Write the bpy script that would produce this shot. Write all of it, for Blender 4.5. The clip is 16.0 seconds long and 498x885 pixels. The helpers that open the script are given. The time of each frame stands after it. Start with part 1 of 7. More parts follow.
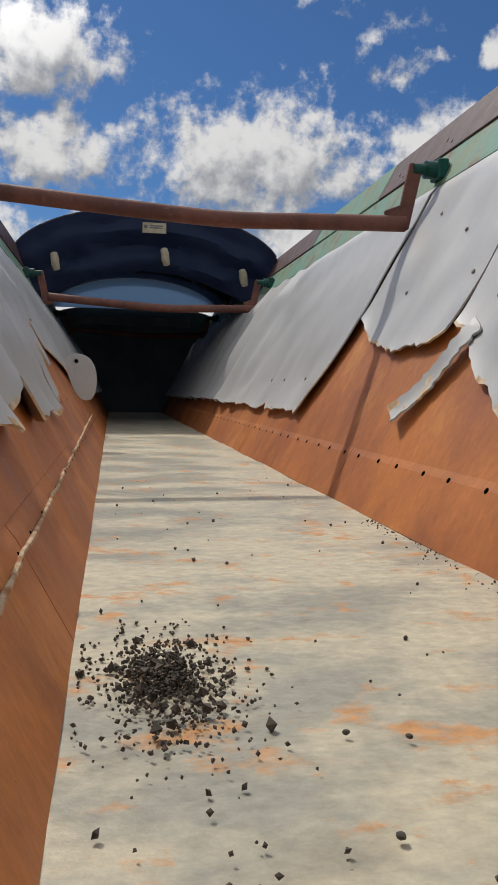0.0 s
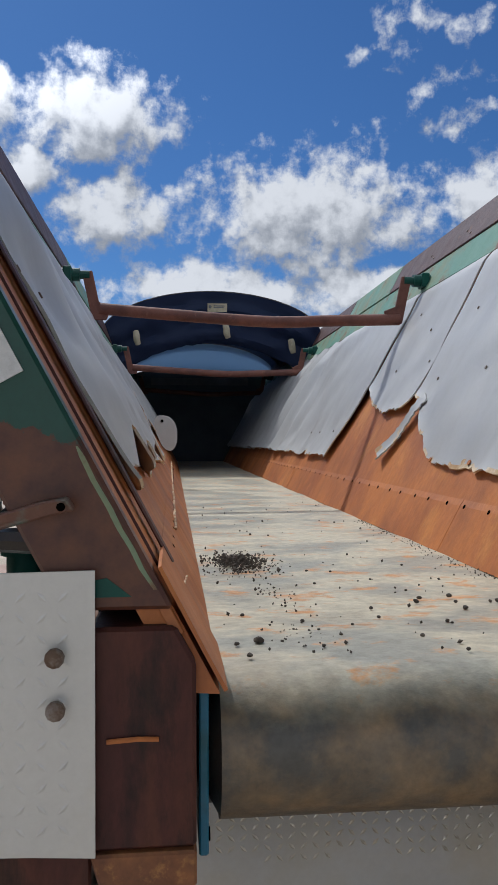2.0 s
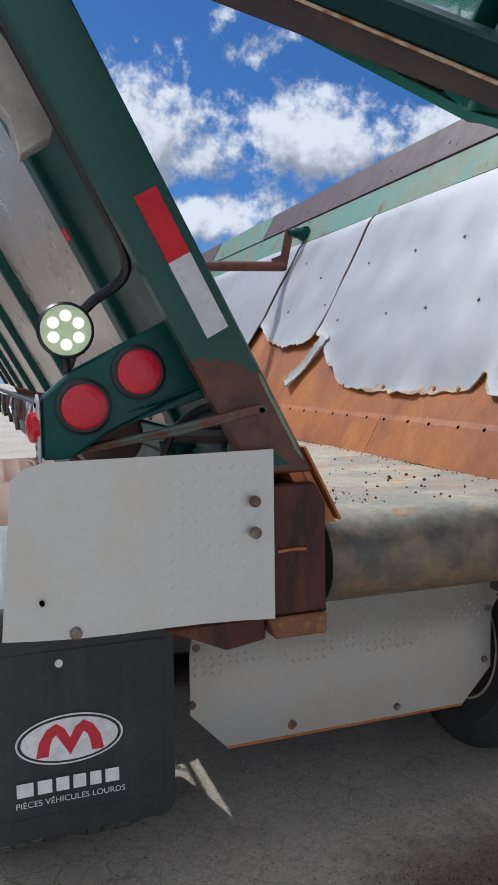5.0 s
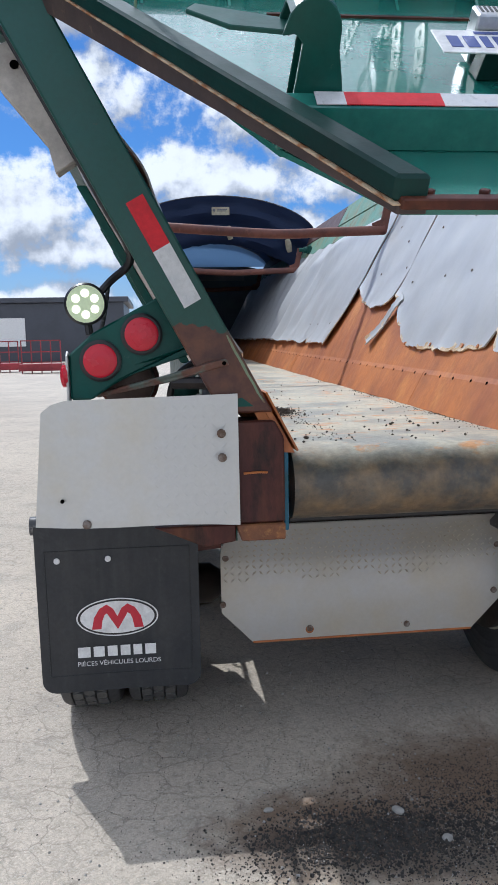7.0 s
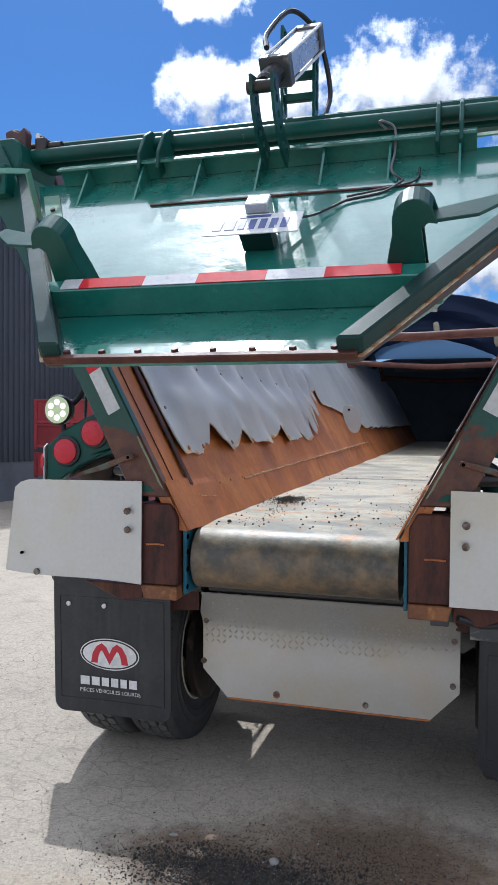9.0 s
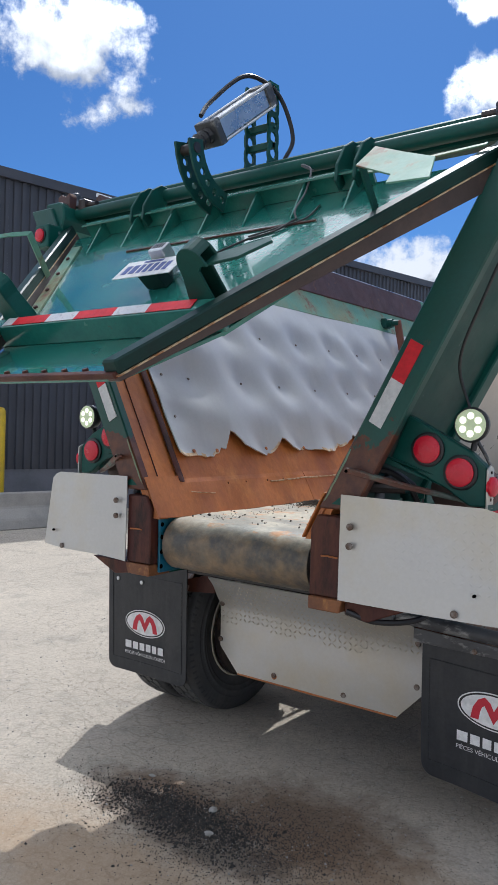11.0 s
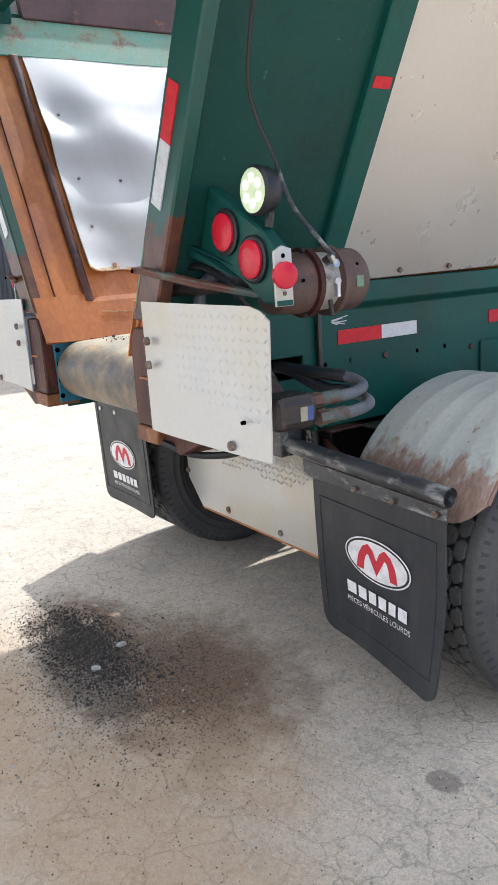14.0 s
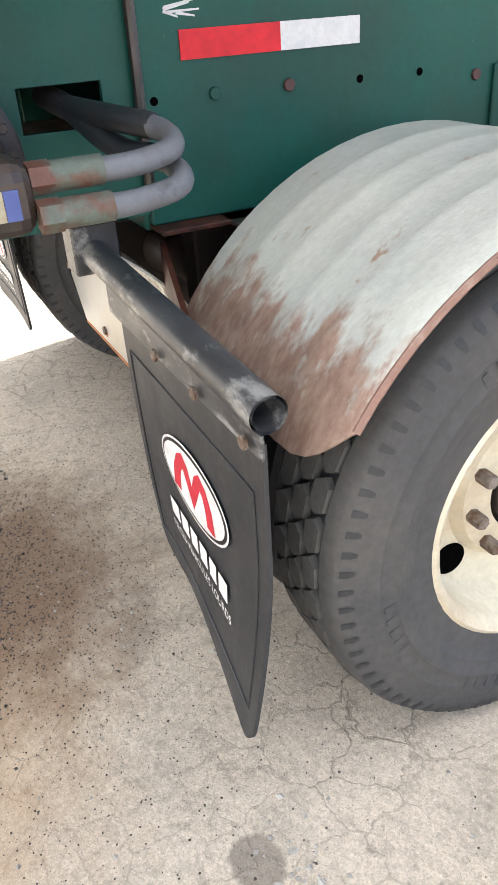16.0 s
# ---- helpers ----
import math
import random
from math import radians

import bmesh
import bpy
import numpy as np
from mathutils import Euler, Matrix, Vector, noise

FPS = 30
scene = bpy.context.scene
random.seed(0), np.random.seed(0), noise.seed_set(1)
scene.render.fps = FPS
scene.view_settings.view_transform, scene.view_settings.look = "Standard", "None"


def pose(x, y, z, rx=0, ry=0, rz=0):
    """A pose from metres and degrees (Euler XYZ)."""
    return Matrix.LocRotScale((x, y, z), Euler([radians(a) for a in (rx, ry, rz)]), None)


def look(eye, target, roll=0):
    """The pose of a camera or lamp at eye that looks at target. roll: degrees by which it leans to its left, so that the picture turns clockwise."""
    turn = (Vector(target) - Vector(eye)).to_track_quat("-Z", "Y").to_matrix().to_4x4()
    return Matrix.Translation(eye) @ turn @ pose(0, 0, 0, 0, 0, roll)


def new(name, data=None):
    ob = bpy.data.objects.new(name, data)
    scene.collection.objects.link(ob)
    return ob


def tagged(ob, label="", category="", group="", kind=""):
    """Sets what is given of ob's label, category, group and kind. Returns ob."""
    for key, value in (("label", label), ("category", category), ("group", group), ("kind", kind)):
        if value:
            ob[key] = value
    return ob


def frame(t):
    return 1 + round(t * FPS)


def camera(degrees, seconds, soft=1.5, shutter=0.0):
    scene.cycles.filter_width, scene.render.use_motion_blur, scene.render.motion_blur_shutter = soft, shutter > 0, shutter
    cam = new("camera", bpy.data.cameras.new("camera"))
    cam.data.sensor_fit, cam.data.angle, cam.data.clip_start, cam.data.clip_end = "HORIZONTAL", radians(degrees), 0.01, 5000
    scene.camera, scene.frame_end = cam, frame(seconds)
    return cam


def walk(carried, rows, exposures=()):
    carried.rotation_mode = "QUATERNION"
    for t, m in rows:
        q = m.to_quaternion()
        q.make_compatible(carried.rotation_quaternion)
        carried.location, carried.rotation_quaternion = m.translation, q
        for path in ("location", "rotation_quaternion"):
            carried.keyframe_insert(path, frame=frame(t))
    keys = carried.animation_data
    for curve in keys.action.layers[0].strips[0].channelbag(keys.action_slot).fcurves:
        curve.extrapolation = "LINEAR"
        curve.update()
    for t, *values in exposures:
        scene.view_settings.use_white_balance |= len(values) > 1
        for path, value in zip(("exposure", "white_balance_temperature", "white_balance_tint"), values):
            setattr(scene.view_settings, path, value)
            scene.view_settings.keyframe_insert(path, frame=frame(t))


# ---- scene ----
cam = camera(36.0, 16.0, soft=1.25)
PATH = [
    (0, (-0.352, 0.250, 1.655), (0.000, 2.215, 1.541), 0.9),
    (0.5, (-0.359, 0.300, 1.655), (-0.087, 2.281, 1.683), 0.5),
    (1, (-0.365, 0.300, 1.655), (-0.159, 2.289, 1.690), -0.6),
    (1.2, (-0.375, 0.270, 1.655), (-0.180, 2.260, 1.690), -0.8),
    (1.5, (-0.435, -0.300, 1.665), (-0.248, 1.691, 1.682), -0.9),
    (1.7, (-0.500, -1.150, 1.665), (-0.305, 0.840, 1.668), -0.8),
    (2, (-0.478, -1.131, 1.646), (-0.281, 0.859, 1.661), -0.2),
    (2.5, (-0.484, -1.132, 1.647), (-0.273, 0.857, 1.634), 0.0),
    (3, (-0.533, -1.158, 1.641), (-0.258, 0.823, 1.614), 0.7),
    (3.5, (-0.683, -1.312, 1.644), (-0.255, 0.642, 1.62), 1.3),
    (3.7, (-0.772, -1.395, 1.632), (-0.269, 0.54, 1.599), 1.4),
    (5.8, (-1.361, -1.941, 1.641), (-0.671, -0.078, 1.418), -0.9),
    (6, (-1.342, -2.035, 1.619), (-0.727, -0.146, 1.389), -1.3),
    (6.5, (-1.146, -2.167, 1.607), (-0.722, -0.233, 1.324), -1.4),
    (7, (-0.826, -2.343, 1.632), (-0.599, -0.374, 1.368), -1.2),
    (7.5, (-0.475, -2.604, 1.65), (-0.415, -0.616, 1.441), -0.6),
    (8, (-0.112, -2.751, 1.677), (-0.226, -0.759, 1.544), 0.0),
    (8.2, (0.031, -2.794, 1.683), (-0.173, -0.807, 1.59), -0.1),
    (10.3, (1.659, -2.792, 1.715), (0.619, -1.084, 1.673), 2.3),
    (10.5, (1.779, -2.769, 1.719), (0.681, -1.097, 1.681), 2.3),
    (11, (2.09, -2.6, 1.707), (0.883, -1.005, 1.677), 1.8),
    (11.5, (2.396, -2.485, 1.701), (1.103, -0.96, 1.643), 0.5),
    (12, (2.658, -2.375, 1.719), (1.301, -0.909, 1.634), -0.5),
    (12.5, (2.756, -2.121, 1.705), (1.344, -0.705, 1.63), -0.6),
    (13, (2.84, -1.82, 1.671), (1.389, -0.452, 1.515), -0.7),
    (13.5, (2.887, -1.476, 1.649), (1.319, -0.274, 1.331), -1.9),
    (14, (2.795, -1.093, 1.58), (1.168, -0.027, 1.115), -3.7),
    (14.5, (2.709, -0.706, 1.512), (1.1, 0.312, 0.897), -3.7),
    (15, (2.613, -0.366, 1.495), (0.939, 0.479, 0.798), -2.7),
    (15.5, (2.369, -0.099, 1.406), (0.707, 0.648, 0.583), -2.5),
    (16, (2.142, 0.144, 1.362), (0.58, 0.868, 0.344), -3.7),
]
EXPOSURES = [(0, 0.04, 6700, 10), (1.2, 0.0, 6650, 10), (2, 0.07, 6050, 10), (3.5, 0.06, 6000, 10), (6, 0.36, 5650, 10), (8, 0.58, 5650, 10), (10.5, 0.38, 5850, 10), (12.5, 0.66, 5750, 10), (13.5, 1.05, 5850, 10), (14.5, 1.56, 6250, 10), (15.5, 2.0, 6650, 10), (16, 2.22, 6750, 10)]
walk(cam, [(t, look(e, g, r)) for t, e, g, r in PATH], EXPOSURES)

# ---- world, sun ----
SUN_DIR = Vector((-0.37, 0.68, 1.0)).normalized()
world = bpy.data.worlds.new("sky")
scene.world = world
world.use_nodes = True
wt = world.node_tree
wt.nodes.clear()


def wnode(kind, **kw):
    n = wt.nodes.new(kind)
    for k, v in kw.items():
        if k == "op":
            n.operation = v
        elif isinstance(k, str) and k.startswith("i"):
            n.inputs[int(k[1:])].default_value = v
    return n


sky = wt.nodes.new("ShaderNodeTexSky")
sky.sky_type = "NISHITA"
sky.sun_disc = False
sky.sun_elevation = math.asin(SUN_DIR.z)
sky.sun_rotation = math.atan2(SUN_DIR.x, SUN_DIR.y)
sky.altitude = 100
sky.dust_density = 0.4
sky.ozone_density = 2.2
coord = wt.nodes.new("ShaderNodeTexCoord")
sep = wt.nodes.new("ShaderNodeSeparateXYZ")
wt.links.new(coord.outputs["Generated"], sep.inputs[0])
mapn = wt.nodes.new("ShaderNodeMapping")
mapn.inputs["Location"].default_value = (24.5, 19.42, 23.93)
mapn.inputs["Scale"].default_value = (1.0, 1.0, 1.7)
wt.links.new(coord.outputs["Generated"], mapn.inputs[0])
n1 = wt.nodes.new("ShaderNodeTexNoise")
n1.inputs["Scale"].default_value = 3.6
n1.inputs["Detail"].default_value = 10
n1.inputs["Roughness"].default_value = 0.56
n1.inputs["Distortion"].default_value = 0.25
wt.links.new(mapn.outputs[0], n1.inputs["Vector"])
# banks of cumulus: (azimuth from +y towards +x, elevation, half width, half height) in degrees
BANKS = ((-6, 23.0, 7.0, 3.6), (-14.5, 23.2, 6.5, 2.6), (-20, 23.4, 3.4, 2.3), (-4.4, 17.0, 4.8, 2.8), (-10.8, 19.0, 3.4, 2.0), (10.2, 16.9, 9.4, 4.5),
         (24.5, 16.8, 7.2, 3.2), (36, 15, 7, 3.5), (3, 11.6, 9.5, 2.2), (15, 11.4, 8.5, 2.0), (-8.5, 9.5, 5, 4.0), (-19.5, 8.6, 6, 4.0),
         (-25.5, 11.6, 5.2, 2.8), (5, 7.2, 16, 2.6), (31, 7.5, 12, 3), (14.4, 27.4, 1.8, 0.5), (16.4, 27.8, 1.8, 0.65), (18.5, 28.1, 2.0, 0.75), (20.8, 28.2, 2.0, 0.6), (16.6, 25.8, 0.9, 0.35), (18.9, 24.4, 1.1, 0.5),
         (20.2, 24.8, 1.2, 0.55), (21.4, 25.0, 1.1, 0.4), (20.4, 22.0, 1.2, 0.4), (21.9, 22.6, 1.3, 0.5), (23.2, 23.0, 1.4, 0.4),
         (28, 23.2, 2.4, 1.1), (-50.8, 25.8, 5.8, 3.5), (-48.2, 21.8, 2.0, 0.8), (-60.5, 25.4, 2.4, 0.9), (-20, 28.6, 3.2, 1.4), (-59, 21.6, 1.4, 0.9), (-5.5, 6.5, 6.5, 1.6), (-9.5, 3.0, 9, 1.3))
azim = wnode("ShaderNodeMath", op="ARCTAN2")
wt.links.new(sep.outputs[0], azim.inputs[0])
wt.links.new(sep.outputs[1], azim.inputs[1])
elev = wnode("ShaderNodeMath", op="ARCSINE")
wt.links.new(sep.outputs[2], elev.inputs[0])
plane = wt.nodes.new("ShaderNodeCombineXYZ")
wt.links.new(azim.outputs[0], plane.inputs[0])
wt.links.new(elev.outputs[0], plane.inputs[1])
degs = wnode("ShaderNodeVectorMath", op="SCALE")
degs.inputs["Scale"].default_value = 180 / math.pi
wt.links.new(plane.outputs[0], degs.inputs[0])
billow = wt.nodes.new("ShaderNodeTexNoise")
billow.inputs["Scale"].default_value = 0.30
billow.inputs["Detail"].default_value = 3
wt.links.new(degs.outputs[0], billow.inputs["Vector"])
bend = wnode("ShaderNodeVectorMath", op="MULTIPLY_ADD")
wt.links.new(billow.outputs["Color"], bend.inputs[0])
bend.inputs[1].default_value = (5.0, 2.6, 0)
wt.links.new(degs.outputs[0], bend.inputs[2])


def banks_at(vector):
    """The distance from the nearest bank's middle, 1 at its rim."""
    bank = None
    for a_, e_, w_, h_ in BANKS:
        mp = wt.nodes.new("ShaderNodeMapping")
        mp.vector_type = "TEXTURE"
        mp.inputs["Location"].default_value = (a_ + 2.5, e_ + 1.3, 0)
        wisp = h_ < 1.0
        grow = 2.1 if wisp else 1.08
        mp.inputs["Scale"].default_value = (w_ * grow, h_ * grow, 1000)
        wt.links.new(vector, mp.inputs[0])
        ln = wnode("ShaderNodeVectorMath", op="LENGTH")
        wt.links.new(mp.outputs[0], ln.inputs[0])
        reach = ln.outputs["Value"]
        if wisp:
            thin = wnode("ShaderNodeMath", op="MULTIPLY_ADD", i1=0.5, i2=0.68)
            wt.links.new(reach, thin.inputs[0])
            reach = thin.outputs[0]
        if bank is None:
            bank = reach
        else:
            nearer = wnode("ShaderNodeMath", op="SMOOTH_MIN", i2=0.2)
            wt.links.new(bank, nearer.inputs[0])
            wt.links.new(reach, nearer.inputs[1])
            bank = nearer.outputs[0]
    return bank


bank = banks_at(bend.outputs[0])
lift = wnode("ShaderNodeVectorMath", op="ADD")
lift.inputs[1].default_value = (-0.6, 2.0, 0)
wt.links.new(bend.outputs[0], lift.inputs[0])
bank_up = banks_at(lift.outputs[0])
fine = wt.nodes.new("ShaderNodeTexNoise")
fine.inputs["Scale"].default_value = 0.42
fine.inputs["Detail"].default_value = 9
fine.inputs["Roughness"].default_value = 0.63
wt.links.new(degs.outputs[0], fine.inputs["Vector"])
body = wt.nodes.new("ShaderNodeMapRange")
body.clamp = False
body.inputs["From Min"].default_value = 1.0
body.inputs["From Max"].default_value = 0.0
body.inputs["To Min"].default_value = 0.515
body.inputs["To Max"].default_value = 0.72
wt.links.new(bank, body.inputs[0])
fray = wt.nodes.new("ShaderNodeMapRange")
fray.clamp = False
fray.inputs["To Min"].default_value = -0.24
fray.inputs["To Max"].default_value = 0.24
wt.links.new(fine.outputs["Fac"], fray.inputs[0])
front_field = wnode("ShaderNodeMath", op="ADD")
wt.links.new(body.outputs[0], front_field.inputs[0])
wt.links.new(fray.outputs[0], front_field.inputs[1])
# elsewhere an open field of unseen clouds, its cover raised to add fill light
back_field = wnode("ShaderNodeMath", op="ADD", i1=0.14)
wt.links.new(n1.outputs["Fac"], back_field.inputs[0])
high = wt.nodes.new("ShaderNodeMapRange")
high.inputs["From Min"].default_value = 0.52
high.inputs["From Max"].default_value = 0.66
wt.links.new(sep.outputs[2], high.inputs[0])
behind = wt.nodes.new("ShaderNodeMapRange")
behind.inputs["From Min"].default_value = 0.45
behind.inputs["From Max"].default_value = 0.15
wt.links.new(sep.outputs[1], behind.inputs[0])
rest = wnode("ShaderNodeMath", op="MAXIMUM")
wt.links.new(high.outputs[0], rest.inputs[0])
wt.links.new(behind.outputs[0], rest.inputs[1])
addc = wt.nodes.new("ShaderNodeMix")
wt.links.new(rest.outputs[0], addc.inputs["Factor"])
wt.links.new(front_field.outputs[0], addc.inputs["A"])
wt.links.new(back_field.outputs[0], addc.inputs["B"])
cover = wt.nodes.new("ShaderNodeMapRange")
cover.interpolation_type = "SMOOTHSTEP"
cover.inputs["From Min"].default_value = 0.508
cover.inputs["From Max"].default_value = 0.63
wt.links.new(addc.outputs[0], cover.inputs[0])
# lit tops and rims, grey bases: brightness falls where the bank goes on above
ccol = wt.nodes.new("ShaderNodeMix")
ccol.data_type = "RGBA"
ccol.inputs["A"].default_value = (4.5, 4.55, 4.65, 1)
ccol.inputs["B"].default_value = (1.85, 1.97, 2.2, 1)
upmap = wt.nodes.new("ShaderNodeMapping")
upmap.inputs["Location"].default_value = (-0.5, 1.1, 0)
wt.links.new(degs.outputs[0], upmap.inputs[0])
n2 = wt.nodes.new("ShaderNodeTexNoise")
n2.inputs["Scale"].default_value = 0.42
n2.inputs["Detail"].default_value = 4
n2.inputs["Roughness"].default_value = 0.5
wt.links.new(upmap.outputs[0], n2.inputs["Vector"])
under = wnode("ShaderNodeMath", op="SUBTRACT")
wt.links.new(n2.outputs["Fac"], under.inputs[0])
wt.links.new(fine.outputs["Fac"], under.inputs[1])
deep = wnode("ShaderNodeMath", op="SUBTRACT")
wt.links.new(bank, deep.inputs[0])
wt.links.new(bank_up, deep.inputs[1])
both = wnode("ShaderNodeMath", op="MULTIPLY_ADD", i1=2.2)
wt.links.new(under.outputs[0], both.inputs[0])
wt.links.new(deep.outputs[0], both.inputs[2])
grey = wt.nodes.new("ShaderNodeMapRange")
grey.interpolation_type = "SMOOTHSTEP"
grey.inputs["From Min"].default_value = -0.62
grey.inputs["From Max"].default_value = 0.55
wt.links.new(both.outputs[0], grey.inputs[0])
# away from the banks the clouds face the sun; kept ungreyed to add fill
lit = wt.nodes.new("ShaderNodeMapRange")
lit.inputs["To Min"].default_value = 1.0
lit.inputs["To Max"].default_value = 0.0
wt.links.new(behind.outputs[0], lit.inputs[0])
greyed = wnode("ShaderNodeMath", op="MULTIPLY")
wt.links.new(grey.outputs[0], greyed.inputs[0])
wt.links.new(lit.outputs[0], greyed.inputs[1])
wt.links.new(greyed.outputs[0], ccol.inputs["Factor"])
mixc = wt.nodes.new("ShaderNodeMix")
mixc.data_type = "RGBA"
wt.links.new(cover.outputs[0], mixc.inputs["Factor"])
tint = wt.nodes.new("ShaderNodeMix")
tint.data_type = "RGBA"
tint.blend_type = "MULTIPLY"
tint.inputs["Factor"].default_value = 1.0
tint.inputs["B"].default_value = (0.175, 0.295, 0.435, 1)
wt.links.new(sky.outputs[0], tint.inputs["A"])
# thin haze low over the horizon
low_sky = wt.nodes.new("ShaderNodeMapRange")
low_sky.inputs["From Min"].default_value = 0.0
low_sky.inputs["From Max"].default_value = 0.16
low_sky.inputs["To Min"].default_value = 0.75
low_sky.inputs["To Max"].default_value = 0.0
wt.links.new(sep.outputs[2], low_sky.inputs[0])
haze = wt.nodes.new("ShaderNodeMix")
haze.data_type = "RGBA"
wt.links.new(low_sky.outputs[0], haze.inputs["Factor"])
wt.links.new(tint.outputs["Result"], haze.inputs["A"])
haze.inputs["B"].default_value = (2.1, 2.45, 3.0, 1)
wt.links.new(haze.outputs["Result"], mixc.inputs["A"])
# clouds shine brighter round the sun
glare = wnode("ShaderNodeVectorMath", op="DOT_PRODUCT")
wt.links.new(coord.outputs["Generated"], glare.inputs[0])
glare.inputs[1].default_value = SUN_DIR
glow = wt.nodes.new("ShaderNodeMapRange")
glow.inputs["From Min"].default_value = 0.80
glow.inputs["From Max"].default_value = 1.0
glow.inputs["To Min"].default_value = 1.0
glow.inputs["To Max"].default_value = 3.0
wt.links.new(glare.outputs["Value"], glow.inputs[0])
shine = wnode("ShaderNodeVectorMath", op="SCALE")
wt.links.new(ccol.outputs["Result"], shine.inputs[0])
wt.links.new(glow.outputs[0], shine.inputs["Scale"])
wt.links.new(shine.outputs[0], mixc.inputs["B"])
bg = wt.nodes.new("ShaderNodeBackground")
bg.inputs["Strength"].default_value = 0.15
wt.links.new(mixc.outputs["Result"], bg.inputs[0])
wout = wt.nodes.new("ShaderNodeOutputWorld")
wt.links.new(bg.outputs[0], wout.inputs[0])

sun_data = bpy.data.lights.new("sun", "SUN")
sun_data.energy = 2.0
sun_data.angle = radians(0.55)
sun_data.color = (1.0, 0.95, 0.87)
sun = new("sun", sun_data)
sun.matrix_world = look(SUN_DIR * 40, (0, 0, 0))


# ---- materials ----
def material(name, color, rough=0.5, metal=0.0, second=None, scale=3.0, mix=(0.42, 0.62), grain=0.12, grain_scale=60.0,
             bump=0.0, bump_scale=80.0, third=None, third_at=(0.62, 0.7), third_scale=9.0, stretch=(1, 1, 1), rough2=None, spec=0.5,
             by_object=0.0, glow=0.0, coat=0.0, low=None, streak=None):
    """Paint or metal: base colour, broad patches of a second colour, small flecks of a third, fine grain and relief."""
    m = bpy.data.materials.new(name)
    m.use_nodes = True
    t = m.node_tree
    b = t.nodes["Principled BSDF"]
    tc = t.nodes.new("ShaderNodeTexCoord")
    mp = t.nodes.new("ShaderNodeMapping")
    mp.inputs["Scale"].default_value = stretch
    t.links.new(tc.outputs["Object"], mp.inputs[0])

    def noise_at(sc, detail=5, rough_=0.6):
        n = t.nodes.new("ShaderNodeTexNoise")
        n.inputs["Scale"].default_value = sc
        n.inputs["Detail"].default_value = detail
        n.inputs["Roughness"].default_value = rough_
        t.links.new(mp.outputs[0], n.inputs["Vector"])
        return n

    def ranged(src, lo, hi, a=0.0, z=1.0):
        r = t.nodes.new("ShaderNodeMapRange")
        r.inputs["From Min"].default_value = lo
        r.inputs["From Max"].default_value = hi
        r.inputs["To Min"].default_value = a
        r.inputs["To Max"].default_value = z
        t.links.new(src, r.inputs[0])
        return r.outputs[0]

    def mixed(fac, a, z):
        x = t.nodes.new("ShaderNodeMix")
        x.data_type = "RGBA"
        t.links.new(fac, x.inputs["Factor"])
        for key, v in (("A", a), ("B", z)):
            if isinstance(v, tuple):
                x.inputs[key].default_value = (*v, 1)
            else:
                t.links.new(v, x.inputs[key])
        return x.outputs["Result"]

    col = color
    fac2 = None
    if second:
        fac2 = ranged(noise_at(scale, 6, 0.62).outputs["Fac"], *mix)
        col = mixed(fac2, col, second)
    if third:
        f3 = ranged(noise_at(third_scale, 7, 0.68).outputs["Fac"], *third_at)
        col = mixed(f3, col, third)
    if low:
        # road rust from the lower edge up; on the belt also painted drum shade
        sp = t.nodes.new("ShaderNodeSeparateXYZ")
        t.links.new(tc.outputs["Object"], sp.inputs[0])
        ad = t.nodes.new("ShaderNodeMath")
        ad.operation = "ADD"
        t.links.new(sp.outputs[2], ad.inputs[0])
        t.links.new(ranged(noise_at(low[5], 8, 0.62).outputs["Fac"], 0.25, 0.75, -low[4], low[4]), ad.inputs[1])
        rust_and_shade = mixed(ranged(noise_at(low[5] * 2.7, 6, 0.6).outputs["Fac"], 0.38, 0.66), low[2], low[3])
        col = mixed(ranged(ad.outputs[0], low[0], low[1], 1.0, 0.0), col, rust_and_shade)
    if streak:
        # run marks: noise drawn out along one direction
        ms = t.nodes.new("ShaderNodeMapping")
        ms.inputs["Scale"].default_value = streak[1]
        t.links.new(tc.outputs["Object"], ms.inputs[0])
        ns = t.nodes.new("ShaderNodeTexNoise")
        ns.inputs["Scale"].default_value = 1.0
        ns.inputs["Detail"].default_value = 6
        ns.inputs["Roughness"].default_value = 0.6
        t.links.new(ms.outputs[0], ns.inputs["Vector"])
        col = mixed(ranged(ns.outputs["Fac"], 0.48, 0.70, 0.0, streak[2]), col, streak[0])
    g = noise_at(grain_scale, 4, 0.7)
    val = t.nodes.new("ShaderNodeHueSaturation")
    if isinstance(col, tuple):
        val.inputs["Color"].default_value = (*col, 1)
    else:
        t.links.new(col, val.inputs["Color"])
    amount = ranged(g.outputs["Fac"], 0.25, 0.75, 1 - grain, 1 + grain)
    if by_object:
        oi = t.nodes.new("ShaderNodeObjectInfo")
        mu = t.nodes.new("ShaderNodeMath")
        mu.operation = "MULTIPLY"
        t.links.new(amount, mu.inputs[0])
        t.links.new(ranged(oi.outputs["Random"], 0, 1, 1 - by_object, 1 + by_object), mu.inputs[1])
        amount = mu.outputs[0]
    t.links.new(amount, val.inputs["Value"])
    t.links.new(val.outputs[0], b.inputs["Base Color"])
    b.inputs["Metallic"].default_value = metal
    b.inputs["Specular IOR Level"].default_value = spec
    b.inputs["Coat Weight"].default_value = coat
    rr = ranged(noise_at(max(scale, 2.0) * 2.3, 4).outputs["Fac"], 0.3, 0.7, max(rough - 0.09, 0.03), min(rough + 0.09, 1.0))
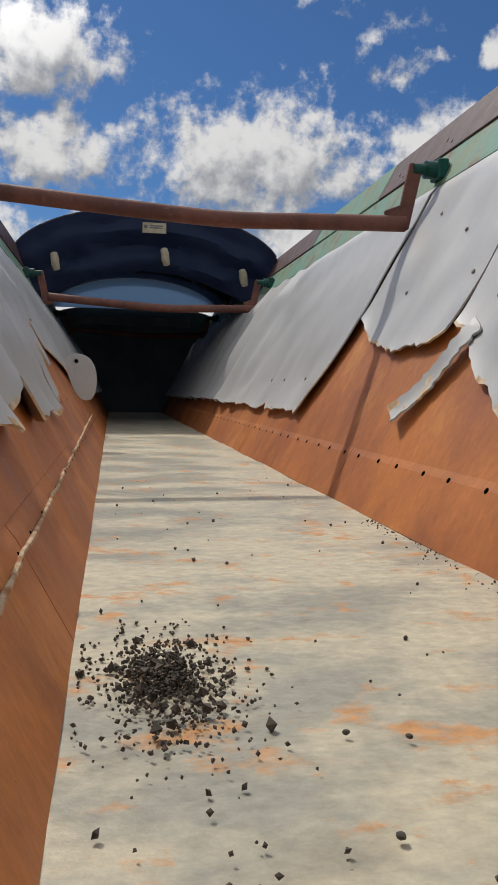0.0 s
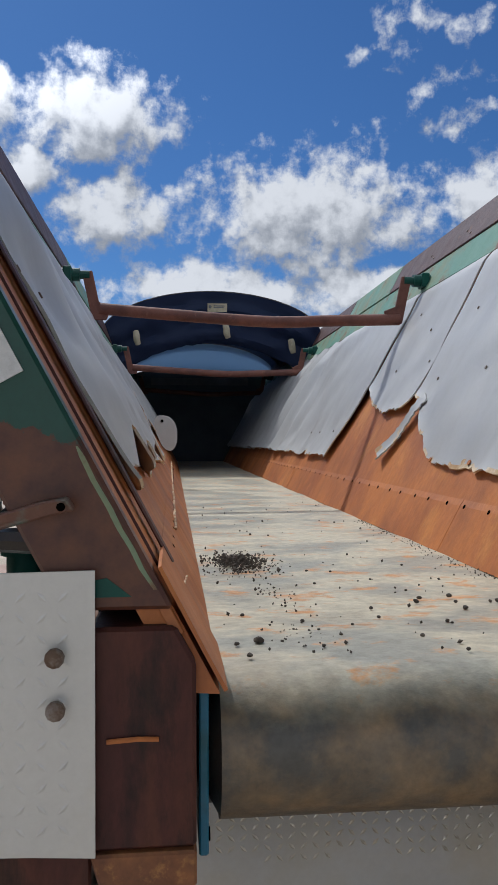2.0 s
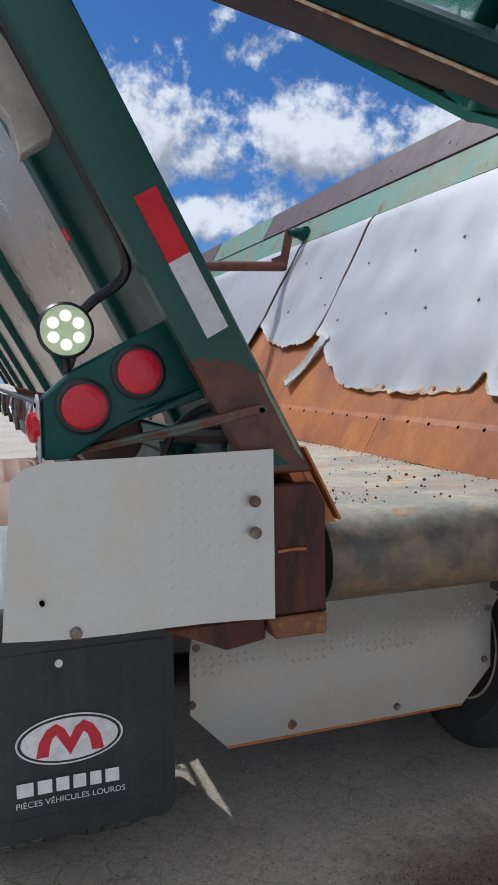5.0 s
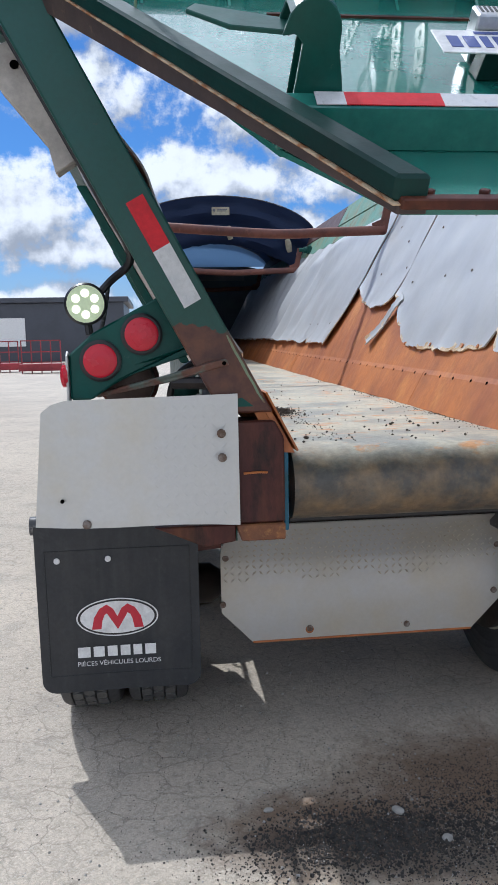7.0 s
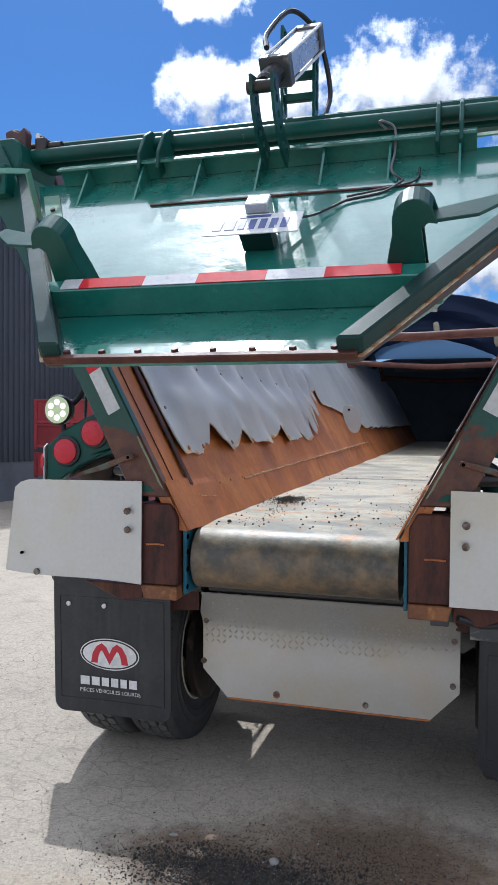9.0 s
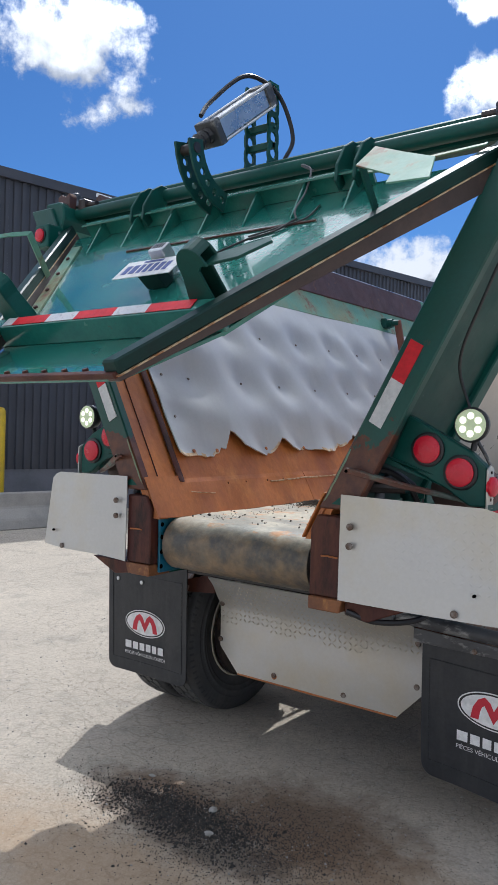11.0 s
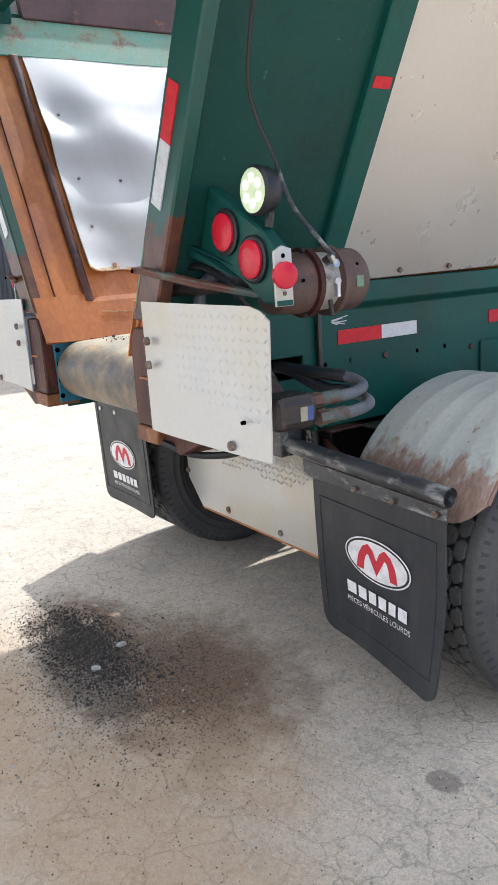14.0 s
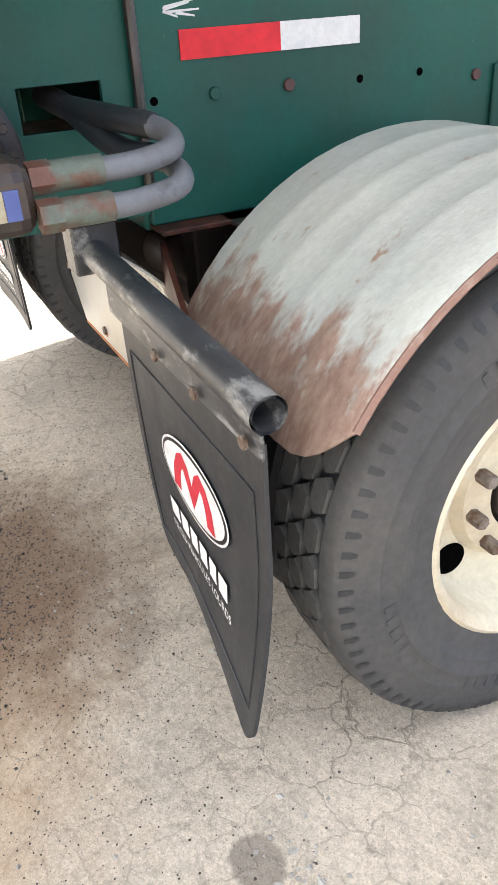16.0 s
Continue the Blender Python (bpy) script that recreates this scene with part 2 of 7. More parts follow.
    if rough2 is not None and fac2 is not None:
        mxr = t.nodes.new("ShaderNodeMix")
        t.links.new(fac2, mxr.inputs["Factor"])
        t.links.new(rr, mxr.inputs["A"])
        mxr.inputs["B"].default_value = rough2
        rr = mxr.outputs["Result"]
    t.links.new(rr, b.inputs["Roughness"])
    if bump:
        bn = t.nodes.new("ShaderNodeBump")
        bn.inputs["Strength"].default_value = 0.6
        bn.inputs["Distance"].default_value = bump
        t.links.new(noise_at(bump_scale, 5, 0.65).outputs["Fac"], bn.inputs["Height"])
        t.links.new(bn.outputs[0], b.inputs["Normal"])
    if glow:
        b.inputs["Emission Color"].default_value = (*color, 1)
        b.inputs["Emission Strength"].default_value = glow
    return m


GREEN = material("green_paint", (0.005, 0.078, 0.063), 0.40, second=(0.010, 0.056, 0.046), scale=2.2, third=(0.12, 0.15, 0.12), third_at=(0.68, 0.74), third_scale=14, grain=0.10, bump=0.0015, bump_scale=18, spec=0.28, streak=((0.03, 0.05, 0.04), (4, 4, 0.8), 0.28))
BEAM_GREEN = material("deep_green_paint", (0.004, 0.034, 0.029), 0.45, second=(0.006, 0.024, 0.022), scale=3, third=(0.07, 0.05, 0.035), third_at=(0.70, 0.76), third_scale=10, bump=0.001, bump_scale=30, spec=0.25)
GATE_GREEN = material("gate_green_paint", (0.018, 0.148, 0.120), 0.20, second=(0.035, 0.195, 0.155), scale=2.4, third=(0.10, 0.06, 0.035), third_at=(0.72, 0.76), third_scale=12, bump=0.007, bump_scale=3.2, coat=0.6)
PALE_GREEN = material("pale_green_paint", (0.11, 0.27, 0.20), 0.55, second=(0.20, 0.23, 0.13), scale=2.5, third=(0.16, 0.055, 0.03), third_at=(0.56, 0.66), third_scale=5)
OXIDE = material("oxide_primer", (0.085, 0.038, 0.034), 0.55, second=(0.055, 0.024, 0.022), scale=4, third=(0.17, 0.07, 0.03), third_at=(0.6, 0.7), third_scale=8, bump=0.0015, bump_scale=60)
POST_PAINT = material("green_post_paint", (0.006, 0.068, 0.056), 0.4, second=(0.010, 0.060, 0.045), scale=2.2, third=(0.10, 0.05, 0.03), third_at=(0.66, 0.72), third_scale=9, bump=0.0015, bump_scale=18, low=(1.675, 1.69, (0.062, 0.020, 0.015), (0.125, 0.045, 0.021), 0.20, 6.0))
WEB_PAINT = material("scraped_green_paint", (0.005, 0.056, 0.046), 0.45, second=(0.007, 0.038, 0.034), scale=2.0, third=(0.13, 0.165, 0.15), third_at=(0.65, 0.76), third_scale=34, grain=0.15, spec=0.25, streak=((0.02, 0.085, 0.07), (3, 3, 0.6), 0.35))
JAMB = material("flaking_jamb_paint", (0.13, 0.25, 0.18), 0.5, second=(0.20, 0.25, 0.18), scale=4, bump=0.002, bump_scale=30, low=(2.02, 2.20, (0.42, 0.15, 0.045), (0.27, 0.085, 0.032), 0.16, 4.0))
RUST_DARK = material("dark_rusty_steel", (0.056, 0.0165, 0.0145), 0.5, spec=0.3, second=(0.085, 0.026, 0.016), scale=4, third=(0.018, 0.008, 0.008), third_at=(0.54, 0.64), third_scale=7, stretch=(1, 1, 0.35), grain=0.25, bump=0.002, bump_scale=70, streak=((0.16, 0.060, 0.022), (7, 7, 1.2), 0.45))
RUST_MID = material("brown_rusty_steel", (0.22, 0.085, 0.030), 0.6, second=(0.10, 0.035, 0.018), scale=6, third=(0.36, 0.17, 0.05), third_at=(0.56, 0.66), third_scale=10, grain=0.2, bump=0.002, bump_scale=70)
ARM_PAINT = material("flaking_arm_paint", (0.10, 0.125, 0.105), 0.55, second=(0.12, 0.052, 0.036), scale=8, mix=(0.44, 0.54), grain=0.2, bump=0.002, bump_scale=60)
RUST = material("orange_rust", (0.48, 0.162, 0.036), 0.55, second=(0.32, 0.098, 0.030), scale=2.2, mix=(0.42, 0.62), third=(0.60, 0.25, 0.06), third_at=(0.56, 0.74), third_scale=3.0, stretch=(1, 1, 0.5), grain=0.16, grain_scale=45, bump=0.0018, bump_scale=70, streak=((0.19, 0.062, 0.028), (4, 3.5, 2.2), 0.38))
RUST_BAR = material("rusty_bar", (0.17, 0.062, 0.043), 0.6, second=(0.10, 0.035, 0.028), scale=6, third=(0.25, 0.11, 0.07), third_at=(0.6, 0.7), third_scale=14, bump=0.002, bump_scale=70)
LINER = material("grey_liner", (0.45, 0.455, 0.46), 0.47, metal=0.2, second=(0.41, 0.415, 0.42), scale=1.3, mix=(0.35, 0.7), third=(0.30, 0.275, 0.25), third_at=(0.68, 0.80), third_scale=5, grain=0.03, bump=0.002, bump_scale=2.4, streak=((0.30, 0.30, 0.30), (5, 7, 2), 0.25))
LINER_EDGE = material("torn_liner_edge", (0.60, 0.50, 0.36), 0.7, second=(0.40, 0.24, 0.11), scale=14, third=(0.22, 0.10, 0.04), third_at=(0.6, 0.68))
ALU = material("aluminium_plate", (0.53, 0.53, 0.52), 0.42, metal=0.5, second=(0.52, 0.475, 0.38), scale=1.8, mix=(0.48, 0.72), third=(0.35, 0.28, 0.22), third_at=(0.74, 0.82), third_scale=10, grain=0.04)
PANEL = material("polished_side_sheet", (0.57, 0.53, 0.48), 0.33, metal=0.5, second=(0.55, 0.505, 0.45), scale=1.5, grain=0.04)
# low: the drum's shaded end put into the colour, ragged with dirt
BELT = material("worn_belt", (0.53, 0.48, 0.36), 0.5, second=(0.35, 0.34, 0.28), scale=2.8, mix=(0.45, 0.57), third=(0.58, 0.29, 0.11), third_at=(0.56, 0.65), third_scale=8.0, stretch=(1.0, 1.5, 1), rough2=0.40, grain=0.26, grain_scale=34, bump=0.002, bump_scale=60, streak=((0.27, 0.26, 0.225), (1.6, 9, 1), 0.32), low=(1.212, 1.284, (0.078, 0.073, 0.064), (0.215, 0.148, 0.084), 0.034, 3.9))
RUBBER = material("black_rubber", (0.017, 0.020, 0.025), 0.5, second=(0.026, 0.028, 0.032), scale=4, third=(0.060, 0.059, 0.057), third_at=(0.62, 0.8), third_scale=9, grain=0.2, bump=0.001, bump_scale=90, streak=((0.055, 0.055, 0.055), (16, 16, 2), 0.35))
TYRE = material("tyre_rubber", (0.054, 0.055, 0.058), 0.75, second=(0.078, 0.075, 0.071), scale=4, mix=(0.42, 0.7), grain=0.2, bump=0.0012, bump_scale=120)
PIPE = material("black_steel_pipe", (0.060, 0.063, 0.070), 0.4, second=(0.036, 0.037, 0.041), scale=9, third=(0.25, 0.25, 0.245), third_at=(0.53, 0.63), third_scale=12, stretch=(0.6, 1.4, 1.4))
FENDER = material("grey_fender", (0.50, 0.525, 0.49), 0.38, metal=0.15, second=(0.42, 0.445, 0.43), scale=3, third=(0.28, 0.16, 0.10), third_at=(0.635, 0.70), third_scale=9, stretch=(1.5, 0.8, 0.8), bump=0.0012, bump_scale=60, low=(0.880, 0.940, (0.26, 0.165, 0.13), (0.37, 0.265, 0.215), 0.105, 13.0))
FENDER_EDGE = material("rusty_edge", (0.24, 0.14, 0.11), 0.6, second=(0.42, 0.36, 0.30), scale=7, mix=(0.5, 0.66), bump=0.001, bump_scale=80)
CRUMB = material("asphalt_crumbs", (0.060, 0.050, 0.042), 0.85, second=(0.10, 0.082, 0.066), scale=40, grain=0.3)
TREAD = material("scuffed_tread", (0.085, 0.084, 0.082), 0.8, second=(0.11, 0.107, 0.10), scale=5, grain=0.2, bump=0.001, bump_scale=120)
FENDER_TAN = material("tan_fender", (0.42, 0.27, 0.20), 0.5, second=(0.36, 0.22, 0.16), scale=3, third=(0.24, 0.13, 0.08), third_at=(0.66, 0.72), third_scale=7, bump=0.0012, bump_scale=60)
RIM = material("white_rim", (0.66, 0.62, 0.50), 0.5, second=(0.56, 0.48, 0.35), scale=5, third=(0.22, 0.11, 0.05), third_at=(0.66, 0.74), third_scale=8)
STRAP = material("beige_strap", (0.42, 0.38, 0.28), 0.8, second=(0.33, 0.29, 0.21), scale=14)
DARK = material("dark_front_wall", (0.095, 0.130, 0.155), 0.6, second=(0.070, 0.100, 0.125), scale=2)
BAND_GREY = material("dull_grey_band", (0.20, 0.215, 0.22), 0.6, second=(0.15, 0.16, 0.17), scale=3)
CREAM = material("cream_crust", (0.52, 0.40, 0.26), 0.8, second=(0.30, 0.13, 0.05), scale=30, mix=(0.45, 0.6), bump=0.002, bump_scale=90)
DULL = material("dull_galvanised", (0.52, 0.485, 0.44), 0.55, metal=0.2, second=(0.36, 0.33, 0.30), scale=6, third=(0.22, 0.17, 0.14), third_at=(0.66, 0.74))
TREAD_ALU = material("tread_ridges", (0.58, 0.555, 0.49), 0.36, metal=0.5, second=(0.50, 0.44, 0.35), scale=3, grain=0.06)
RED_LENS = material("red_lens", (0.55, 0.010, 0.030), 0.28, grain=0.05, grain_scale=200)
RED_TAPE = material("red_tape", (0.60, 0.022, 0.032), 0.5, second=(0.50, 0.02, 0.03), scale=20, spec=0.3)
WHITE_TAPE = material("white_tape", (0.60, 0.60, 0.61), 0.32, second=(0.55, 0.56, 0.58), scale=18)
LAMP_GLOW = material("lamp_led", (1.0, 1.0, 0.80), 0.3, glow=0.55)
LAMP_FACE = material("lamp_lens", (0.62, 0.72, 0.45), 0.15, glow=0.06)
HOLLOW = material("unlit_hollow", (0.002, 0.002, 0.002), 1.0, spec=0.0)
BLACK = material("black_plastic", (0.015, 0.015, 0.017), 0.4)
WHITE = material("white_print", (0.75, 0.75, 0.75), 0.5, second=(0.62, 0.62, 0.62), scale=25)
LOGO_RED = material("red_print", (0.50, 0.02, 0.04), 0.5)
CLEAN_ALU = material("brushed_aluminium", (0.60, 0.61, 0.62), 0.3, metal=0.8, second=(0.5, 0.5, 0.52), scale=6)
BOLT = material("rusty_bolt", (0.12, 0.075, 0.05), 0.6, metal=0.4, second=(0.25, 0.22, 0.2), scale=40)
BLUE_PLATE = material("plate_blue_ink", (0.06, 0.09, 0.28), 0.5)
TEAL_BLACK = material("blue_black_paint", (0.012, 0.022, 0.045), 0.35, second=(0.03, 0.028, 0.03), scale=9)
TEAL = material("blue_frame_paint", (0.01, 0.13, 0.22), 0.4, second=(0.01, 0.09, 0.12), scale=6)
HOSE = material("grey_hose", (0.135, 0.145, 0.165), 0.5, second=(0.12, 0.12, 0.13), scale=10, third=(0.035, 0.033, 0.032), third_at=(0.52, 0.62), third_scale=6)
SEAL = material("dark_brown_seal", (0.050, 0.036, 0.036), 0.6, second=(0.085, 0.058, 0.050), scale=3, third=(0.15, 0.10, 0.07), third_at=(0.64, 0.72), third_scale=8, bump=0.001, bump_scale=60)
CAN_BROWN = material("brown_chamber", (0.115, 0.068, 0.052), 0.5, second=(0.075, 0.045, 0.038), scale=7, third=(0.16, 0.075, 0.05), third_at=(0.58, 0.68), third_scale=11, grain=0.15, bump=0.001, bump_scale=70)
CAN_GREY = material("pale_cast_alloy", (0.50, 0.475, 0.43), 0.45, metal=0.2, second=(0.36, 0.34, 0.31), scale=9, third=(0.20, 0.15, 0.11), third_at=(0.62, 0.72), third_scale=14, grain=0.12)
GREASE = material("greasy_iron", (0.045, 0.032, 0.027), 0.38, second=(0.022, 0.019, 0.018), scale=9, third=(0.11, 0.07, 0.05), third_at=(0.6, 0.7), bump=0.002, bump_scale=50)
CLADDING = material("dark_cladding", (0.058, 0.064, 0.082), 0.42, second=(0.050, 0.055, 0.070), scale=0.8, grain=0.05)
FOOT_WALL = material("painted_foot_wall", (0.17, 0.18, 0.21), 0.7, second=(0.13, 0.14, 0.16), scale=1.5, grain=0.1)
CAP_METAL = material("speckled_cap", (0.40, 0.385, 0.37), 0.5, metal=0.3, second=(0.30, 0.28, 0.27), scale=30, grain=0.25, grain_scale=90)
CONCRETE = material("grey_concrete", (0.36, 0.34, 0.31), 0.85, second=(0.28, 0.27, 0.25), scale=2, grain=0.15, bump=0.004, bump_scale=40)
YELLOW = material("yellow_paint", (0.62, 0.43, 0.012), 0.5, second=(0.5, 0.34, 0.02), scale=5)
CRATE_RED = material("faded_red_steel", (0.36, 0.045, 0.055), 0.55, second=(0.26, 0.03, 0.04), scale=2, by_object=0.2)
CRATE_GREEN = material("container_green", (0.035, 0.15, 0.085), 0.5, second=(0.05, 0.19, 0.12), scale=2)
STONE = material("gravel_stone", (0.060, 0.054, 0.049), 0.9, second=(0.028, 0.026, 0.025), scale=30)
PALE_STONE = material("pale_stone", (0.42, 0.40, 0.37), 0.85, second=(0.28, 0.265, 0.24), scale=25)
def ground_material():
    """Weathered concrete: broad tone, blotches, grit, a net of cracks, an oily brown spill and two damp spots."""
    m = bpy.data.materials.new("yard_concrete")
    m.use_nodes = True
    t = m.node_tree
    b = t.nodes["Principled BSDF"]
    tc = t.nodes.new("ShaderNodeTexCoord")
    pos = tc.outputs["Object"]

    def noise_of(scale, detail=6, rough=0.62, src=None):
        n = t.nodes.new("ShaderNodeTexNoise")
        n.inputs["Scale"].default_value = scale
        n.inputs["Detail"].default_value = detail
        n.inputs["Roughness"].default_value = rough
        t.links.new(src or pos, n.inputs["Vector"])
        return n

    def ranged(src, lo, hi, a=0.0, z=1.0):
        r = t.nodes.new("ShaderNodeMapRange")
        r.inputs["From Min"].default_value, r.inputs["From Max"].default_value = lo, hi
        r.inputs["To Min"].default_value, r.inputs["To Max"].default_value = a, z
        t.links.new(src, r.inputs[0])
        return r.outputs[0]

    def math_of(op, a, z):
        n = t.nodes.new("ShaderNodeMath")
        n.operation = op
        for k, v in ((0, a), (1, z)):
            if isinstance(v, (int, float)):
                n.inputs[k].default_value = v
            else:
                t.links.new(v, n.inputs[k])
        return n.outputs[0]

    def mixed(fac, a, z, mode="MIX"):
        x = t.nodes.new("ShaderNodeMix")
        x.data_type, x.blend_type = "RGBA", mode
        t.links.new(fac, x.inputs["Factor"])
        for key, v in (("A", a), ("B", z)):
            if isinstance(v, tuple):
                x.inputs[key].default_value = (*v, 1)
            else:
                t.links.new(v, x.inputs[key])
        return x.outputs["Result"]

    col = mixed(ranged(noise_of(0.55).outputs["Fac"], 0.35, 0.65), (0.60, 0.525, 0.43), (0.49, 0.43, 0.355))
    col = mixed(ranged(noise_of(3.1, 8).outputs["Fac"], 0.52, 0.74), col, (0.37, 0.33, 0.28))
    col = mixed(ranged(noise_of(24, 6, 0.75).outputs["Fac"], 0.52, 0.74, 0.0, 0.85), col, (0.29, 0.25, 0.20))
    col = mixed(ranged(noise_of(95, 5, 0.8).outputs["Fac"], 0.53, 0.66, 0.0, 0.6), col, (0.29, 0.255, 0.21))
    col = mixed(ranged(noise_of(60, 4, 0.75).outputs["Fac"], 0.60, 0.70), col, (0.60, 0.55, 0.47))
    col = mixed(ranged(noise_of(210, 3, 0.75).outputs["Fac"], 0.54, 0.64, 0.0, 0.4), col, (0.24, 0.21, 0.175))
    col = mixed(ranged(noise_of(140, 3, 0.7).outputs["Fac"], 0.60, 0.66, 0.0, 0.8), col, (0.66, 0.62, 0.55))
    for sc, lo, hi in ((110, 0.87, 1.10), (330, 0.91, 1.08)):
        grit = t.nodes.new("ShaderNodeTexVoronoi")
        grit.inputs["Scale"].default_value = sc
        t.links.new(pos, grit.inputs["Vector"])
        tone = t.nodes.new("ShaderNodeSeparateColor")
        t.links.new(grit.outputs["Color"], tone.inputs[0])
        hs = t.nodes.new("ShaderNodeHueSaturation")
        t.links.new(col, hs.inputs["Color"])
        t.links.new(ranged(tone.outputs[0], 0, 1, lo, hi), hs.inputs["Value"])
        col = hs.outputs[0]
    # cracks
    warp = t.nodes.new("ShaderNodeMix")
    warp.data_type = "VECTOR"
    warp.inputs["Factor"].default_value = 0.13
    t.links.new(pos, warp.inputs["A"])
    t.links.new(noise_of(6.0, 6).outputs["Color"], warp.inputs["B"])
    cr = None
    for sc, wd in ((8.5, 0.034), (1.3, 0.005)):
        v = t.nodes.new("ShaderNodeTexVoronoi")
        v.feature = "DISTANCE_TO_EDGE"
        v.inputs["Scale"].default_value = sc
        t.links.new(warp.outputs["Result"], v.inputs["Vector"])
        c = ranged(v.outputs["Distance"], 0.0, wd, 1.0 if sc > 2 else 0.6, 0.0)
        cr = c if cr is None else math_of("MAXIMUM", cr, c)
    gate_ = ranged(noise_of(0.9).outputs["Fac"], 0.40, 0.60, 0.25, 1.0)
    crack = math_of("MULTIPLY", cr, gate_)
    col = mixed(math_of("MULTIPLY", crack, 0.55), col, (0.17, 0.145, 0.115))

    def spot(x, y, rx, ry, edge):
        mp = t.nodes.new("ShaderNodeMapping")
        mp.vector_type = "TEXTURE"
        mp.inputs["Location"].default_value = (x, y, 0)
        mp.inputs["Scale"].default_value = (rx, ry, 1)
        t.links.new(pos, mp.inputs[0])
        ln = t.nodes.new("ShaderNodeVectorMath")
        ln.operation = "LENGTH"
        t.links.new(mp.outputs[0], ln.inputs[0])
        rag = math_of("ADD", ln.outputs["Value"], ranged(noise_of(5.5, 7, 0.7).outputs["Fac"], 0.25, 0.75, -0.42, 0.42))
        return ranged(rag, 1.0 - edge, 1.0 + edge, 1.0, 0.0)

    sandy = math_of("MAXIMUM", spot(0.10, -0.62, 1.0, 0.34, 0.5), spot(0.75, -0.05, 0.50, 0.30, 0.5))
    sandy = math_of("MAXIMUM", sandy, spot(0.95, -0.45, 0.75, 0.42, 0.55))
    col = mixed(math_of("MULTIPLY", sandy, 0.6), col, (0.44, 0.29, 0.165))
    brown = math_of("MAXIMUM", spot(0.32, 0.18, 0.50, 0.34, 0.45), spot(-0.22, 0.0, 0.45, 0.22, 0.35))
    col = mixed(math_of("MULTIPLY", brown, 0.82), col, (0.165, 0.098, 0.058))
    black = math_of("MAXIMUM", spot(-0.22, -0.09, 0.42, 0.15, 0.30), spot(0.10, -0.17, 0.42, 0.13, 0.30))
    col = mixed(math_of("MULTIPLY", black, 0.62), col, (0.075, 0.062, 0.052))
    wet = math_of("MAXIMUM", spot(1.39, 0.45, 0.055, 0.045, 0.12), spot(1.61, 0.56, 0.065, 0.055, 0.12))
    col = mixed(math_of("MULTIPLY", wet, 0.6), col, (0.12, 0.105, 0.09))
    t.links.new(col, b.inputs["Base Color"])
    b.inputs["Roughness"].default_value = 0.9
    b.inputs["Specular IOR Level"].default_value = 0.3
    h = math_of("SUBTRACT", math_of("ADD", math_of("MULTIPLY", noise_of(55, 8, 0.8).outputs["Fac"], 0.7), noise_of(9, 5).outputs["Fac"]), math_of("MULTIPLY", crack, 0.25))
    bump = t.nodes.new("ShaderNodeBump")
    bump.inputs["Distance"].default_value = 0.011
    bump.inputs["Strength"].default_value = 0.7
    t.links.new(h, bump.inputs["Height"])
    t.links.new(bump.outputs[0], b.inputs["Normal"])
    return m


GROUND = ground_material()


def cloth(name, color, through_color, share):
    """Tarp cloth that lets some light through."""
    m = bpy.data.materials.new(name)
    m.use_nodes = True
    t = m.node_tree
    b = t.nodes["Principled BSDF"]
    b.inputs["Base Color"].default_value = (*color, 1)
    b.inputs["Roughness"].default_value = 0.55
    b.inputs["Specular IOR Level"].default_value = 0.3
    n = t.nodes.new("ShaderNodeTexNoise")
    n.inputs["Scale"].default_value = 7
    n.inputs["Detail"].default_value = 5
    bump = t.nodes.new("ShaderNodeBump")
    bump.inputs["Distance"].default_value = 0.02
    bump.inputs["Strength"].default_value = 0.5
    t.links.new(n.outputs["Fac"], bump.inputs["Height"])
    t.links.new(bump.outputs[0], b.inputs["Normal"])
    tr = t.nodes.new("ShaderNodeBsdfTranslucent")
    tr.inputs["Color"].default_value = (*through_color, 1)
    mx = t.nodes.new("ShaderNodeMixShader")
    mx.inputs[0].default_value = share
    t.links.new(b.outputs[0], mx.inputs[1])
    t.links.new(tr.outputs[0], mx.inputs[2])
    t.links.new(mx.outputs[0], t.nodes["Material Output"].inputs["Surface"])
    return m


TARP = cloth("blue_tarp", (0.014, 0.028, 0.080), (0.02, 0.05, 0.14), 0.35)
TARP_WEAVE = cloth("grey_blue_weave", (0.05, 0.075, 0.12), (0.06, 0.10, 0.18), 0.3)
TARP_END = cloth("pale_blue_tarp", (0.16, 0.24, 0.36), (0.45, 0.60, 0.78), 0.6)


# ---- builders ----
def mesh_from(name, bm, mat, smooth=False):
    me = bpy.data.meshes.new(name)
    bm.normal_update()
    bm.to_mesh(me)
    bm.free()
    for m in mat if isinstance(mat, (list, tuple)) else (mat,):
        me.materials.append(m)
    if smooth:
        me.shade_smooth()
        me.set_sharp_from_angle(angle=radians(38))
    return me


def part(name, bm, mat, parent, label="", smooth=False, rise=0.0, at=None):
    if rise:
        for v in bm.verts:
            v.co.z += rise * v.co.y
    ob = new(name, mesh_from(name, bm, mat, smooth))
    ob.parent = parent
    if at is not None:
        ob.matrix_basis = at
    if label:
        ob["label"] = label
    return ob


def joined(*bms):
    out = bms[0]
    for b in bms[1:]:
        me = bpy.data.meshes.new("tmp")
        b.to_mesh(me)
        b.free()
        out.from_mesh(me)
        bpy.data.meshes.remove(me)
    return out


